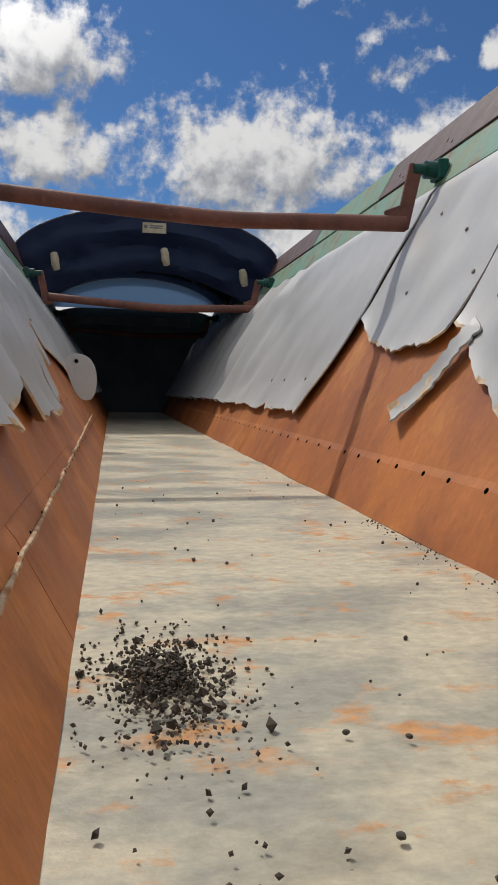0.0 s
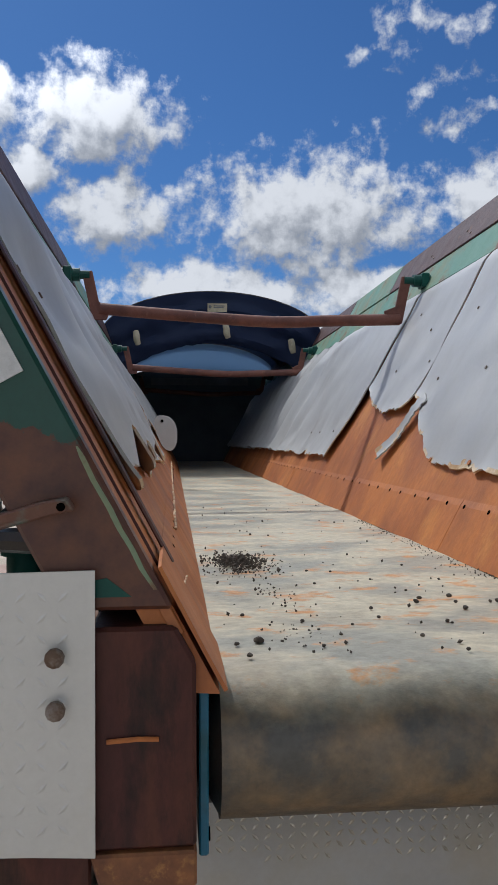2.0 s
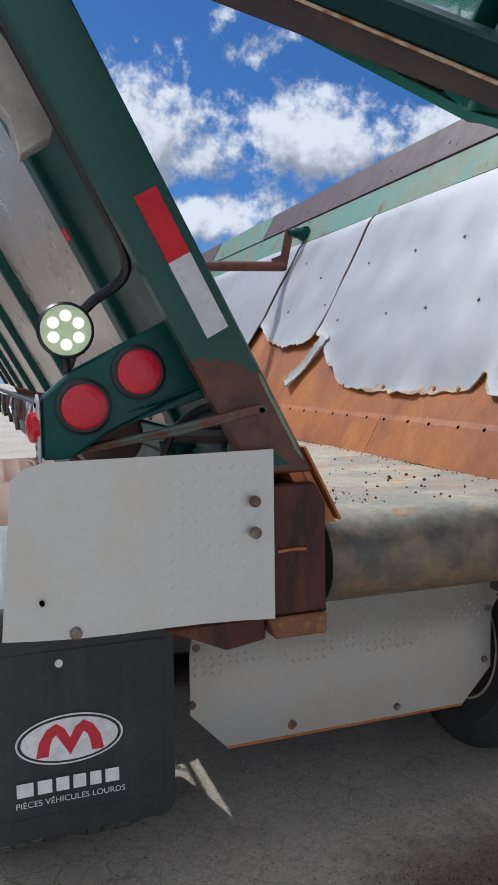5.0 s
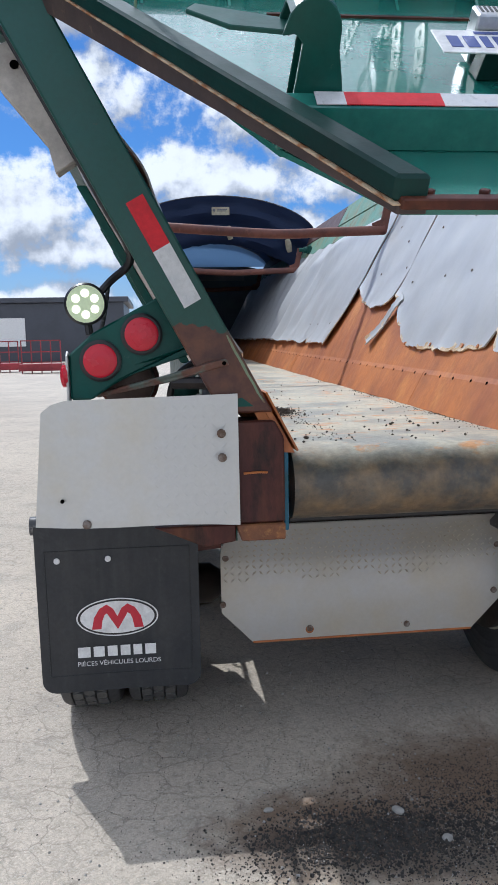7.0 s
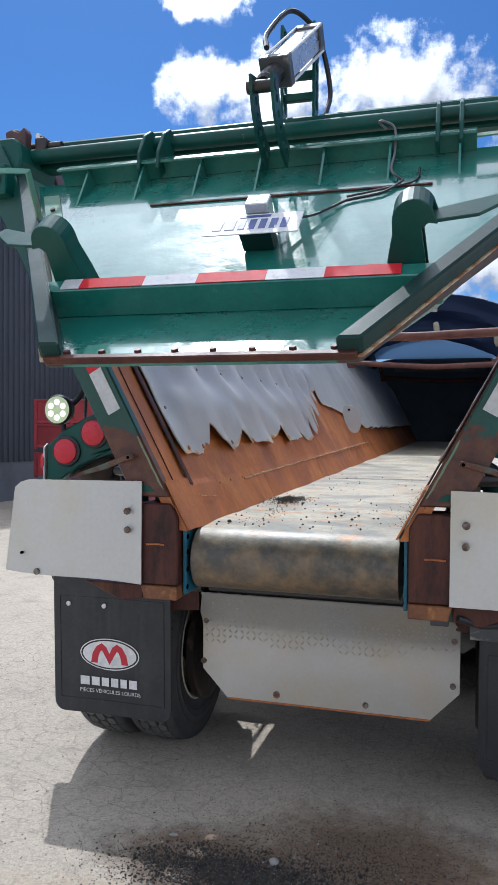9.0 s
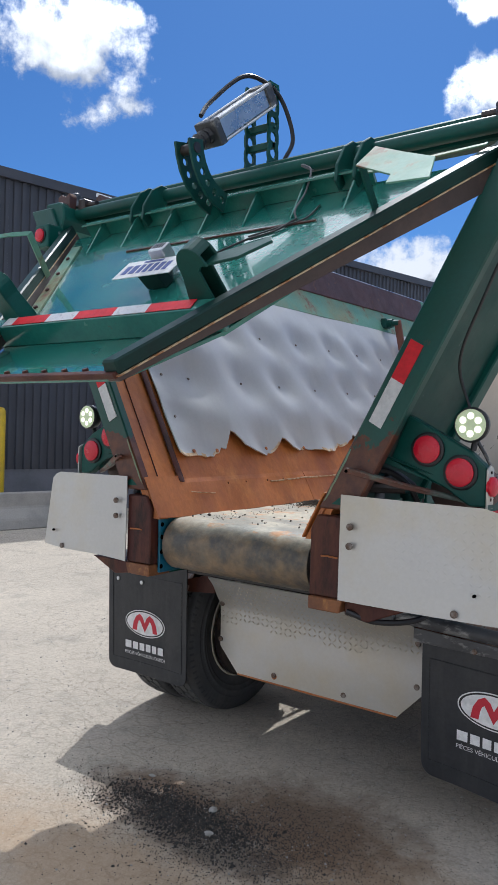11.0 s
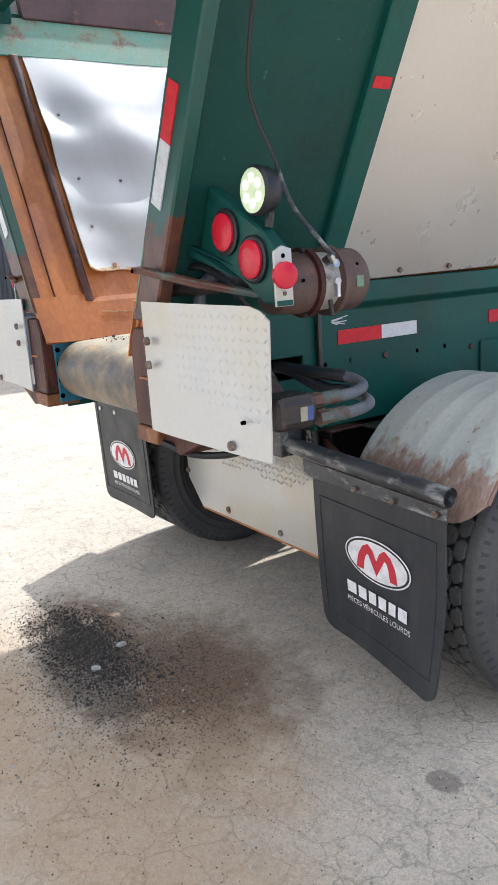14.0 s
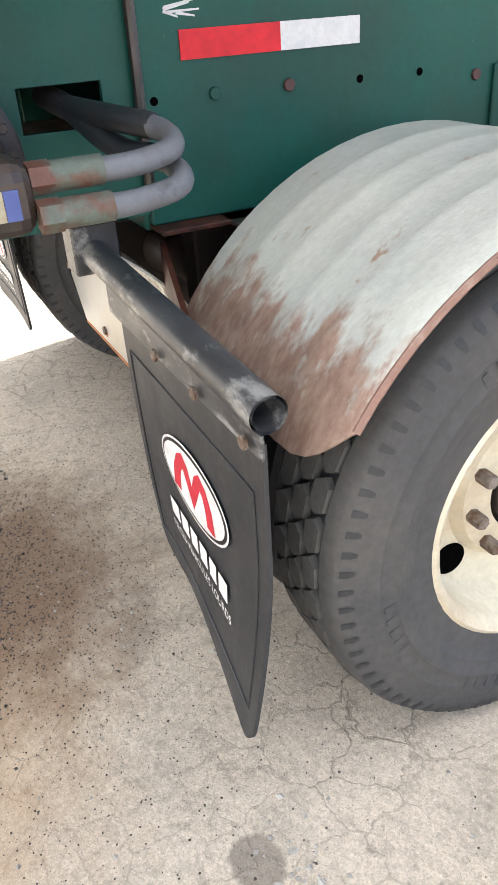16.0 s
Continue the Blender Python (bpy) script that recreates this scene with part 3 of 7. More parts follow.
def box(x0, x1, y0, y1, z0, z1, bevel=0.004, segs=1):
    bm = bmesh.new()
    bmesh.ops.create_cube(bm, size=1)
    for v in bm.verts:
        v.co = Vector(((x0 + x1) / 2 + v.co.x * (x1 - x0), (y0 + y1) / 2 + v.co.y * (y1 - y0), (z0 + z1) / 2 + v.co.z * (z1 - z0)))
    if bevel:
        bmesh.ops.bevel(bm, geom=bm.edges[:], offset=min(bevel, (x1 - x0) / 3, (y1 - y0) / 3, (z1 - z0) / 3), segments=segs, affect="EDGES", profile=0.5)
    return bm


def prism(poly, offset, bevel=0.0):
    """A solid from a flat polygon (3D points) pushed along offset."""
    bm = bmesh.new()
    off = Vector(offset)
    a = [bm.verts.new(Vector(p)) for p in poly]
    b = [bm.verts.new(Vector(p) + off) for p in poly]
    bm.faces.new(a)
    bm.faces.new(b[::-1])
    n = len(poly)
    for i in range(n):
        bm.faces.new((a[i], b[i], b[(i + 1) % n], a[(i + 1) % n]))
    bmesh.ops.recalc_face_normals(bm, faces=bm.faces[:])
    if bevel:
        bmesh.ops.bevel(bm, geom=bm.edges[:], offset=bevel, segments=1, affect="EDGES", profile=0.5)
    return bm


def tube(points, r, seg=12, closed_ends=True, inner=0.0):
    """A round bar or hose along points; r may be a list."""
    pts = [Vector(p) for p in points]
    bm = bmesh.new()
    rings = []
    up = None
    for i, p in enumerate(pts):
        d = (pts[min(i + 1, len(pts) - 1)] - pts[max(i - 1, 0)]).normalized()
        if up is None:
            up = d.orthogonal().normalized()
        up = (up - d * up.dot(d)).normalized()
        side = d.cross(up)
        rr = r[i] if isinstance(r, (list, tuple)) else r
        rings.append([bm.verts.new(p + (up * math.cos(a) + side * math.sin(a)) * rr) for a in [2 * math.pi * k / seg for k in range(seg)]])
    for a, b in zip(rings, rings[1:]):
        for k in range(seg):
            bm.faces.new((a[k], a[(k + 1) % seg], b[(k + 1) % seg], b[k]))
    if closed_ends:
        bm.faces.new(rings[0][::-1])
        bm.faces.new(rings[-1])
    return bm


def smooth_path(points, n=6):
    """Catmull-Rom through the points."""
    p = [Vector(q) for q in points]
    p = [2 * p[0] - p[1]] + p + [2 * p[-1] - p[-2]]
    out = []
    for i in range(1, len(p) - 2):
        for k in range(n):
            t = k / n
            a, b, c, d = p[i - 1], p[i], p[i + 1], p[i + 2]
            out.append(0.5 * (2 * b + (c - a) * t + (2 * a - 5 * b + 4 * c - d) * t * t + (3 * b - a - 3 * c + d) * t ** 3))
    out.append(p[-2])
    return out


def lathe(profile, axis="x", center=(0, 0, 0), seg=40, caps=True):
    """A turned solid from (along, radius) pairs round an axis."""
    bm = bmesh.new()
    c = Vector(center)
    rings = []
    for along, r in profile:
        ring = []
        for k in range(seg):
            a = 2 * math.pi * k / seg
            u, v = r * math.cos(a), r * math.sin(a)
            co = {"x": (along, u, v), "y": (v, along, u), "z": (u, v, along)}[axis]
            ring.append(bm.verts.new(c + Vector(co)))
        rings.append(ring)
    for a, b in zip(rings, rings[1:]):
        for k in range(seg):
            bm.faces.new((a[k], a[(k + 1) % seg], b[(k + 1) % seg], b[k]))
    if caps and profile[0][1] > 1e-4:
        bm.faces.new(rings[0][::-1])
    if caps and profile[-1][1] > 1e-4:
        bm.faces.new(rings[-1])
    bmesh.ops.remove_doubles(bm, verts=bm.verts[:], dist=1e-6)
    bmesh.ops.recalc_face_normals(bm, faces=bm.faces[:])
    return bm


def disc(center, normal, r, depth, seg=24, dome=0.0):
    """A short round button, bolt or lens."""
    n = Vector(normal).normalized()
    c = Vector(center)
    up = n.orthogonal().normalized()
    side = n.cross(up)
    bm = bmesh.new()
    prof = [(0, r), (depth * 0.8, r), (depth, r * 0.9)]
    if dome:
        prof += [(depth + dome * 0.6, r * 0.6), (depth + dome * 0.9, r * 0.3)]
    rings = [[bm.verts.new(c + n * h + (up * math.cos(2 * math.pi * k / seg) + side * math.sin(2 * math.pi * k / seg)) * q) for k in range(seg)] for h, q in prof]
    for a, b in zip(rings, rings[1:]):
        for k in range(seg):
            bm.faces.new((a[k], a[(k + 1) % seg], b[(k + 1) % seg], b[k]))
    bm.faces.new(rings[-1])
    bm.faces.new(rings[0][::-1])
    bmesh.ops.recalc_face_normals(bm, faces=bm.faces[:])
    return bm


def quad_strip(rows):
    """A sheet through rows of points."""
    bm = bmesh.new()
    vs = [[bm.verts.new(Vector(p)) for p in r] for r in rows]
    for a, b in zip(vs, vs[1:]):
        for k in range(len(a) - 1):
            bm.faces.new((a[k], a[k + 1], b[k + 1], b[k]))
    return bm


def thicken(bm, d):
    bmesh.ops.recalc_face_normals(bm, faces=bm.faces[:])
    bmesh.ops.solidify(bm, geom=bm.faces[:], thickness=d)
    return bm


def empty(name, parent=None, at=(0, 0, 0)):
    ob = new(name)
    ob.location = at
    ob.parent = parent
    return ob


# ---- yard ----
def ground_sheet():
    bm = bmesh.new()
    bmesh.ops.create_grid(bm, x_segments=60, y_segments=60, size=900)
    for v in bm.verts:
        v.co.x = math.copysign(abs(v.co.x / 900) ** 2.2 * 900, v.co.x)
        v.co.y = math.copysign(abs(v.co.y / 900) ** 2.2 * 900, v.co.y)
    return bm


ground = new("ground", mesh_from("ground", ground_sheet(), GROUND))
tagged(ground, "sunlit cracked pale concrete yard with dirt and gravel", "ground", kind="structure")

building = tagged(empty("building"), "dark corrugated steel warehouse on a concrete foot wall", "building", kind="structure")
WA, WB = Vector((-11.4, -1.0, 0)), Vector((-7.4, 21.0, 0))
wdir = (WB - WA).normalized()
wn = Vector((-wdir.y, wdir.x, 0))
BH = 6.2


def corrugated(a, b, z0, z1, pitch=0.165, depth=0.035):
    d = (b - a)
    n = int(d.length / pitch)
    d.normalize()
    nrm = Vector((d.y, -d.x, 0))
    low, high = [], []
    for i in range(n):
        for f, o in ((0.0, 0), (0.42, 0), (0.52, 1), (0.90, 1)):
            p = a + d * ((i + f) * pitch) + nrm * depth * o
            low.append((p.x, p.y, z0))
            high.append((p.x, p.y, z1))
    return quad_strip([low, high])


part("cladding", corrugated(WA, WB, 0.85, BH), CLADDING, building, "dark ribbed steel cladding")
part("foot_wall", prism([WA + wn * 0.0 + Vector((0, 0, 0)), WB, WB + Vector((0, 0, 0.85)), WA + Vector((0, 0, 0.85))], -wn * -0.3), FOOT_WALL, building, "blue-grey painted concrete foot wall")
part("end_wall", corrugated(WB, WB + wn * 24, 0.0, BH), CLADDING, building)
part("roof", prism([WA - wn * 0.12 + Vector((0, 0, BH)), WB - wn * 0.12 + Vector((0, 0, BH)), WB + wn * 24 + Vector((0, 0, BH)), WA + wn * 24 + Vector((0, 0, BH))], (0, 0, 0.18)), CLADDING, building)

far_building = tagged(empty("far_building"), "low dark flat-roofed industrial building across the yard", "building")
part("wall", box(-60, -4, 74, 90, 0, 5.6, 0.05), CLADDING, far_building)
part("roof", box(-60.5, -3.5, 73.6, 90, 5.6, 6.1, 0.05), CLADDING, far_building)
for x in (-44, -31, -18):
    part("garage_door", box(x, x + 4.6, 73.9, 74.02, 1.5, 4.2, 0.02), WHITE, far_building, "white sectional door")


# ---- the trailer ----
trailer = tagged(empty("trailer"), "green live-bottom dump trailer with its tailgate raised, rusty and worn", "trailer")
RISE = 0.011
FRONT = 12.5


def wp(s, y, w, off=0.0):
    """A point of the sloped inside wall: w is 0 at the floor and 1 near the liner's top; off is the distance off the wall, inwards."""
    return Vector((s * (0.41 + 0.66 * w) - s * 0.883 * off, y, 1.28 + 1.24 * w + 0.47 * off))


def out_x(z):
    return 0.954 + (z - 2.067) * 0.55


INWARD = {s: Vector((-s * 0.883, 0, 0.47)) for s in (-1, 1)}
walls = {}
for s in (-1, 1):
    wall = part("inner_wall", prism([wp(s, 0.02, -0.002), wp(s, 0.02, 1.10), wp(s, 0.02, 1.10, -0.05), wp(s, 0.02, 0.02, -0.05)], (0, FRONT - 0.02, 0)), RUST, trailer, "orange rusted steel hopper wall", rise=RISE)
    walls[s] = wall
    y = 0.26
    for ln in (1.12, 1.50, 1.95, 2.4, 2.4, 2.8):
        part("wear_plate", prism([wp(s, y, -0.002, 0.005), wp(s, y, 0.122, 0.005), wp(s, y, 0.14, 0.0012), wp(s, y, 0.14, 0.0005), wp(s, y, -0.002, 0.0005)], (0, ln - 0.004, 0)), RUST, wall, rise=RISE)
        y += ln
    part("top_band", prism([wp(s, 0.05, 1.05, 0.012), wp(s, 0.05, 1.21, 0.012), wp(s, 0.05, 1.21, -0.06), wp(s, 0.05, 1.10, -0.06), wp(s, 0.05, 1.10, 0.0), wp(s, 0.05, 1.05, 0.0)], (0, FRONT - 0.05, 0), 0.002), PALE_GREEN, wall, "faded pale green steel band", rise=RISE)
    y, lean = 0.36, 0.06 if s < 0 else 0.02
    for k, ln in enumerate((4.29, 1.5, 3.2, 3.1)):
        board = part("side_board", prism([wp(s, y, 1.205, 0.022), wp(s, y, 1.385, lean), wp(s, y, 1.385, lean - 0.04), wp(s, y, 1.205, -0.02)], (0, ln - 0.01, 0), 0.004), OXIDE if k != 1 else PALE_GREEN, wall, "brown primed top board" if k != 1 else "pale green top board", rise=RISE)
        for yb in np.arange(y + 0.25, y + ln, 0.62):
            for db in (0.0, 0.09):
                if k == 0 and yb < 4.6:
                    b = disc(wp(s, yb + db, 1.25 + 0.3 * db, 0.02), INWARD[s], 0.009, 0.005, 8)
                    part("bolt", b, BOLT, wall, rise=RISE)
        y += ln
    part("top_rail", prism([(s * 1.20, 0.30, 2.56), (s * 1.31, 0.30, 2.62), (s * 1.32, 0.30, 2.80), (s * 1.24, 0.30, 2.82)], (0, FRONT - 0.3, 0), 0.006), GREEN, trailer, "green top rail along the box", rise=RISE)
    part("top_cap", prism([(s * 1.30, 0.30, 2.822), (s * 1.345, 0.30, 2.80), (s * 1.385, 0.30, 2.85), (s * 1.385, 0.30, 2.955), (s * 1.352, 0.30, 2.978), (s * 1.345, 0.30, 2.95)], (0, FRONT - 0.3, 0), 0.006), CAP_METAL, trailer, "grey speckled cover along the top rail", rise=RISE)
    y = 0.72
    for ln in (1.90, 1.94, 1.94, 1.94, 1.94, 2.1):
        part("side_sheet", prism([(s * out_x(1.47), y, 1.47), (s * out_x(2.56), y, 2.56), (s * (out_x(2.56) - 0.02), y, 2.56), (s * (out_x(1.47) - 0.02), y, 1.47)], (0, ln, 0)), PANEL, trailer, "smooth beige aluminium side sheet", rise=RISE)
        y += ln
        part("side_stake", prism([(s * out_x(1.47), y - 0.05, 1.47), (s * out_x(2.56), y - 0.05, 2.56), (s * (out_x(2.56) + 0.06), y - 0.05, 2.56), (s * (out_x(1.47) + 0.06), y - 0.05, 1.47)], (0, 0.09, 0), 0.006), GREEN, trailer, "sloped green steel stake", rise=RISE)
    # chassis rail with its rear plate (a slot in it lets the hoses through)
    rail = part("frame_rail", prism([(s * 0.605, 0.67, 0.945), (s * 0.605, 0.67, 1.375), (s * 0.64, 0.67, 1.40), (s * 0.64, 0.67, 1.475), (s * 0.56, 0.67, 1.475), (s * 0.54, 0.67, 0.945)], (0, FRONT - 0.67, 0), 0.004), GREEN, trailer, "green chassis rail with bolts and holes")
    for y0, y1, z0, z1 in ((0.14, 0.44, 0.97, 1.47), (0.44, 0.60, 1.23, 1.47), (0.44, 0.60, 0.97, 1.15), (0.60, 0.668, 0.97, 1.47)):
        part("rear_plate", box(*sorted((s * 0.585, s * 0.60)), y0, y1, z0, z1, 0.0), GREEN, rail)
    part("rear_conduit", tube([(s * 0.615, 0.668, 1.02), (s * 0.615, 0.668, 1.42), (s * 0.60, 0.66, 1.47)], 0.011, 8), GREASE, rail, smooth=True)
    part("bottom_flange", box(*sorted((s * 0.55, s * 0.66)), 0.67, 2.2, 0.935, 0.945, 0.002), RUST_DARK, rail)
    part("cover_plate", box(*sorted((s * 0.607, s * 0.618)), 1.55, 2.1, 0.96, 1.18, 0.003), GREEN, rail)
    for y0 in (0.763, 1.61, 2.46, 3.3):
        part("red_tape", box(*sorted((s * 0.605, s * 0.609)), y0, y0 + 0.22, 1.25, 1.302, 0.0), RED_TAPE, rail, "red reflective tape")
        part("white_tape", box(*sorted((s * 0.605, s * 0.609)), y0 + 0.22, y0 + 0.41, 1.25, 1.302, 0.0), WHITE_TAPE, rail, "white reflective tape")
    for yh, zh in ((0.70, 1.183), (1.178, 1.18), (1.338, 1.18), (1.9, 1.215), (2.1, 1.21)):
        part("hole", disc((s * 0.604, yh, zh), (s, 0, 0), 0.0085, 0.0026, 12), HOLLOW, rail)
    for yh, zh in ((0.83, 1.185), (1.0, 1.185), (1.50, 1.16), (1.70, 1.2)):
        part("bolt", disc((s * 0.603, yh, zh), (s, 0, 0), 0.013, 0.010, 8), OXIDE if yh > 0.9 else GREEN, rail)
    for yh in (0.80, 1.05, 1.32, 1.75, 2.2):
        part("bolt", disc((s * (out_x(1.50) + 0.0), yh, 1.505), (s, 0, -0.3), 0.011, 0.010, 8), BOLT, rail)

part("board_trim", tube([wp(-1, 0.36, 1.392, 0.04), wp(-1, 12.3, 1.392, 0.04)], 0.012, 8), CLEAN_ALU, walls[-1], "bright metal trim on the top board", smooth=True, rise=RISE)
bulkhead = part("front_wall", prism([(1.28 * math.sin(radians(a)), FRONT, 2.74 + 0.20 * math.cos(radians(a))) for a in range(-90, 91, 10)] + [(0.40, FRONT, 1.2), (-0.40, FRONT, 1.2)], (0, 0.08, 0)), DARK, trailer, "dark navy painted front bulkhead with an arched top", rise=RISE)
part("bulkhead_band", box(-0.86, 0.86, FRONT - 0.012, FRONT - 0.002, 2.63, 2.76, 0.002), BAND_GREY, bulkhead, "grey band across the bulkhead", rise=RISE)
part("bulkhead_rim", tube([(1.27 * math.sin(radians(a)), FRONT - 0.01, 2.735 + 0.20 * math.cos(radians(a))) for a in range(-80, 81, 10)], 0.014, 6), PIPE, bulkhead, rise=RISE, smooth=True)


# torn liners
def keyed(keys, y):
    for (a, u), (b, v) in zip(keys, keys[1:]):
        if a <= y <= b:
            return u + (v - u) * (y - a) / (b - a)
    return keys[-1][1] if y > keys[-1][0] else keys[0][1]


def liner(s, y0, y1, keys, bolts, pillow, fold, step=0.045, top=1.07, jag=0.012, puff=0.0):
    """A sheet pinched to the wall at its bolts and bulging between them, with a torn lower edge."""
    n = max(2, int((y1 - y0) / step))
    cols = 34
    rows = []
    for i in range(n + 1):
        y = y0 + (y1 - y0) * i / n
        b = keyed(keys, y) + jag * noise.noise(Vector((y * 9, s * 4.0, 0.3))) + 0.6 * jag * noise.noise(Vector((y * 31, s, 0.9)))
        row = []
        for j in range(cols + 1):
            f = j / cols
            w = b + (top - b) * f ** 1.2
            free = 1.0
            for by, bw in bolts:
                q = ((y - by) ** 2 + (1.41 * (w - bw) + 0.25 * (y - by)) ** 2) / 0.021
                free *= 1 - 0.93 * math.exp(-q) - (0.05 * math.exp(-q * 12))
            swell = 0.55 + 0.75 * noise.noise(Vector((y * 1.7 + w * 2.0, w * 3.4 - y * 0.5, s * 3.0)))
            d = 0.007 + puff + pillow * (0.5 + max(swell, 0.0)) * free
            far = min(max((y - 5.4) / 0.9, 0), 1)
            d += far * fold * (0.5 + 0.5 * math.sin(y * 12.0 + w * 1.5 + 2.2 * noise.noise(Vector((y * 0.9, w * 1.4, 5.0)))))
            d += (0.020 if s > 0 else 0.012) * math.exp(-(w - b) / 0.045) * (0.6 + 0.7 * noise.noise(Vector((y * 5.0, 2.0, s * 2.0)))) * free
            d *= min(1.0, (top - w) / ((0.22 if s < 0 else 0.06) + 0.22 * far) + 0.12)
            row.append(wp(s, y, w, max(d, 0.006)))
        rows.append(row)
    bm = thicken(quad_strip(rows), 0.007)
    for fc in bm.faces:
        c = fc.calc_center_median()
        w = (c.z - 1.28) / 1.24
        if w - keyed(keys, c.y) < 0.014 + 0.016 * noise.noise(c * 17):
            fc.material_index = 1
    return bm


def liner_bolts(parent, s, bolts):
    for by, bw in bolts:
        low = bw < 0.3
        part("liner_bolt", disc(wp(s, by, bw, 0.010), INWARD[s], 0.011 if low else 0.008, 0.004, 10), RUST if low else BOLT, parent, rise=RISE)


lb = [(0.39, 0.82), (0.39, 0.57), (0.38, 0.39), (0.43, 0.245), (0.62, 0.245), (0.60, 0.56)] + [(1.08 + 0.425 * k + 0.02 * math.sin(5 * k), w) for w in (0.25, 0.56, 0.82) for k in range(8)]
part("liner_sheet", liner(-1, 0.30, 4.18, [(0.30, 0.23), (0.57, 0.22), (0.70, 0.25), (0.76, 0.33), (0.84, 0.25), (1.06, 0.21), (1.18, 0.25), (1.24, 0.30), (1.32, 0.24), (1.82, 0.23), (2.05, 0.27), (2.12, 0.30), (2.22, 0.22), (2.7, 0.225), (2.78, 0.27), (2.85, 0.22), (3.15, 0.23), (3.22, 0.36), (3.28, 0.25), (3.36, 0.26), (3.42, 0.43), (3.47, 0.29), (3.54, 0.31), (3.60, 0.49), (3.66, 0.35), (3.72, 0.37), (3.78, 0.54), (3.86, 0.42), (3.94, 0.56), (4.2, 0.55)], lb, 0.042, 0.0, jag=0.02, step=0.03), [LINER, LINER_EDGE], walls[-1], "pale grey liner sheet with a torn scalloped edge", smooth=True, rise=RISE)
liner_bolts(walls[-1], -1, lb)
part("liner_sheet", liner(-1, 4.20, 12.4, [(4.2, 0.46), (5.0, 0.40), (5.6, 0.30), (6.5, 0.24), (12.4, 0.24)], [], 0.014, 0.055), [LINER, LINER_EDGE], walls[-1], "pale grey liner sheet, buckled", smooth=True, rise=RISE)
rb = [(y, w) for w, ys in ((0.235, (0.46, 0.88, 1.05, 1.47, 1.88)), (0.53, (0.58, 1.02, 1.42, 1.78, 2.33)), (0.79, (0.50, 0.95, 1.36, 1.78, 2.27))) for y in ys]
part("liner_sheet", liner(1, 0.30, 2.50, [(0.28, 0.22), (0.66, 0.21), (0.74, 0.29), (0.80, 0.23), (1.05, 0.225), (1.36, 0.21), (1.53, 0.22), (1.73, 0.215), (1.90, 0.23), (2.05, 0.29), (2.22, 0.34), (2.38, 0.44), (2.50, 0.47)], rb, 0.011, 0.0, jag=0.018, step=0.028), [LINER, LINER_EDGE], walls[1], "pale grey liner sheet with a torn lower edge", smooth=True, rise=RISE)
liner_bolts(walls[1], 1, rb)
rb2 = [(2.62, 0.62), (2.9, 0.78), (3.2, 0.62), (3.3, 0.9)]
part("liner_sheet", liner(1, 2.53, 3.57, [(2.5, 0.45), (2.7, 0.42), (2.9, 0.41), (3.1, 0.43), (3.3, 0.47), (3.57, 0.55)], rb2, 0.013, 0.0, jag=0.018, step=0.028), [LINER, LINER_EDGE], walls[1], "pale grey liner sheet torn short", smooth=True, rise=RISE)
liner_bolts(walls[1], 1, rb2)
rb3 = [(y, 0.348) for y in (4.11, 4.60, 4.96, 5.70, 6.75, 7.69)]
part("liner_sheet", liner(1, 3.59, 12.4, [(3.59, 0.54), (3.66, 0.42), (3.76, 0.31), (3.86, 0.200), (4.0, 0.212), (4.39, 0.204), (4.6, 0.206), (4.68, 0.235), (4.76, 0.202), (4.98, 0.197), (5.2, 0.215), (6.15, 0.205), (7.3, 0.212), (8.9, 0.200), (12.4, 0.195)], rb3, 0.022, 0.060, jag=0.016), [LINER, LINER_EDGE], walls[1], "pale grey liner sheet, buckled in long folds", smooth=True, rise=RISE)
liner_bolts(walls[1], 1, rb3)
strip = []
for i in range(25):
    f = i / 24
    yc, wc = 2.34 + 0.26 * f ** 1.25, 0.46 - 0.235 * f
    hw = 0.040 + 0.012 * f + 0.008 * math.sin(i * 2.3) + 0.014 * noise.noise(Vector((i * 0.9, 1.0, 0.0)))
    jg = 0.034 * noise.noise(Vector((i * 1.3, 3.0, 0.0)))
    curl = 0.006 + 0.016 * f ** 1.5
    strip.append([wp(1, yc + k * hw + (jg if k == 1 else 0.4 * jg), wc + 0.016 * k, 0.014 + curl * (0.35 + 0.65 * k * k) + 0.008 * math.sin(7.0 * f)) for k in (-1, -0.5, 0, 0.5, 1)])
bm = thicken(quad_strip(strip), 0.007)
for fc in bm.faces:
    c = fc.calc_center_median()
    fc.material_index = 1 if noise.noise(c * 22) > 0.12 and c.z < 1.72 else 0
part("liner_strip", bm, [LINER, LINER_EDGE], walls[1], "torn curled strip of liner hanging down", smooth=True, rise=RISE)
tab = [(-0.545 + 0.075 * math.cos(a) - 0.03 * math.sin(a), 5.0 + 0.03 * math.cos(a), 1.79 + 0.14 * math.sin(a) + 0.02 * math.cos(2 * a)) for a in [2 * math.pi * k / 24 for k in range(24)]]
part("liner_tab", prism(tab, (0.02, 0.012, 0)), LINER, walls[-1], "loose grey tab of liner")
part("tab_hole", disc((-0.565, 4.995, 1.865), (0, -1, 0), 0.012, 0.012, 10), HOLLOW, walls[-1])
for s in (-1, 1):
    for yb in np.arange(0.62, 6.6, 0.36):
        for db in (0.0, 0.16):
            part("hole", disc(wp(s, yb + db, 0.122 if s > 0 else 0.11, 0.0045), INWARD[s], 0.008 if s > 0 else 0.005, 0.002, 8), HOLLOW, walls[s], rise=RISE)


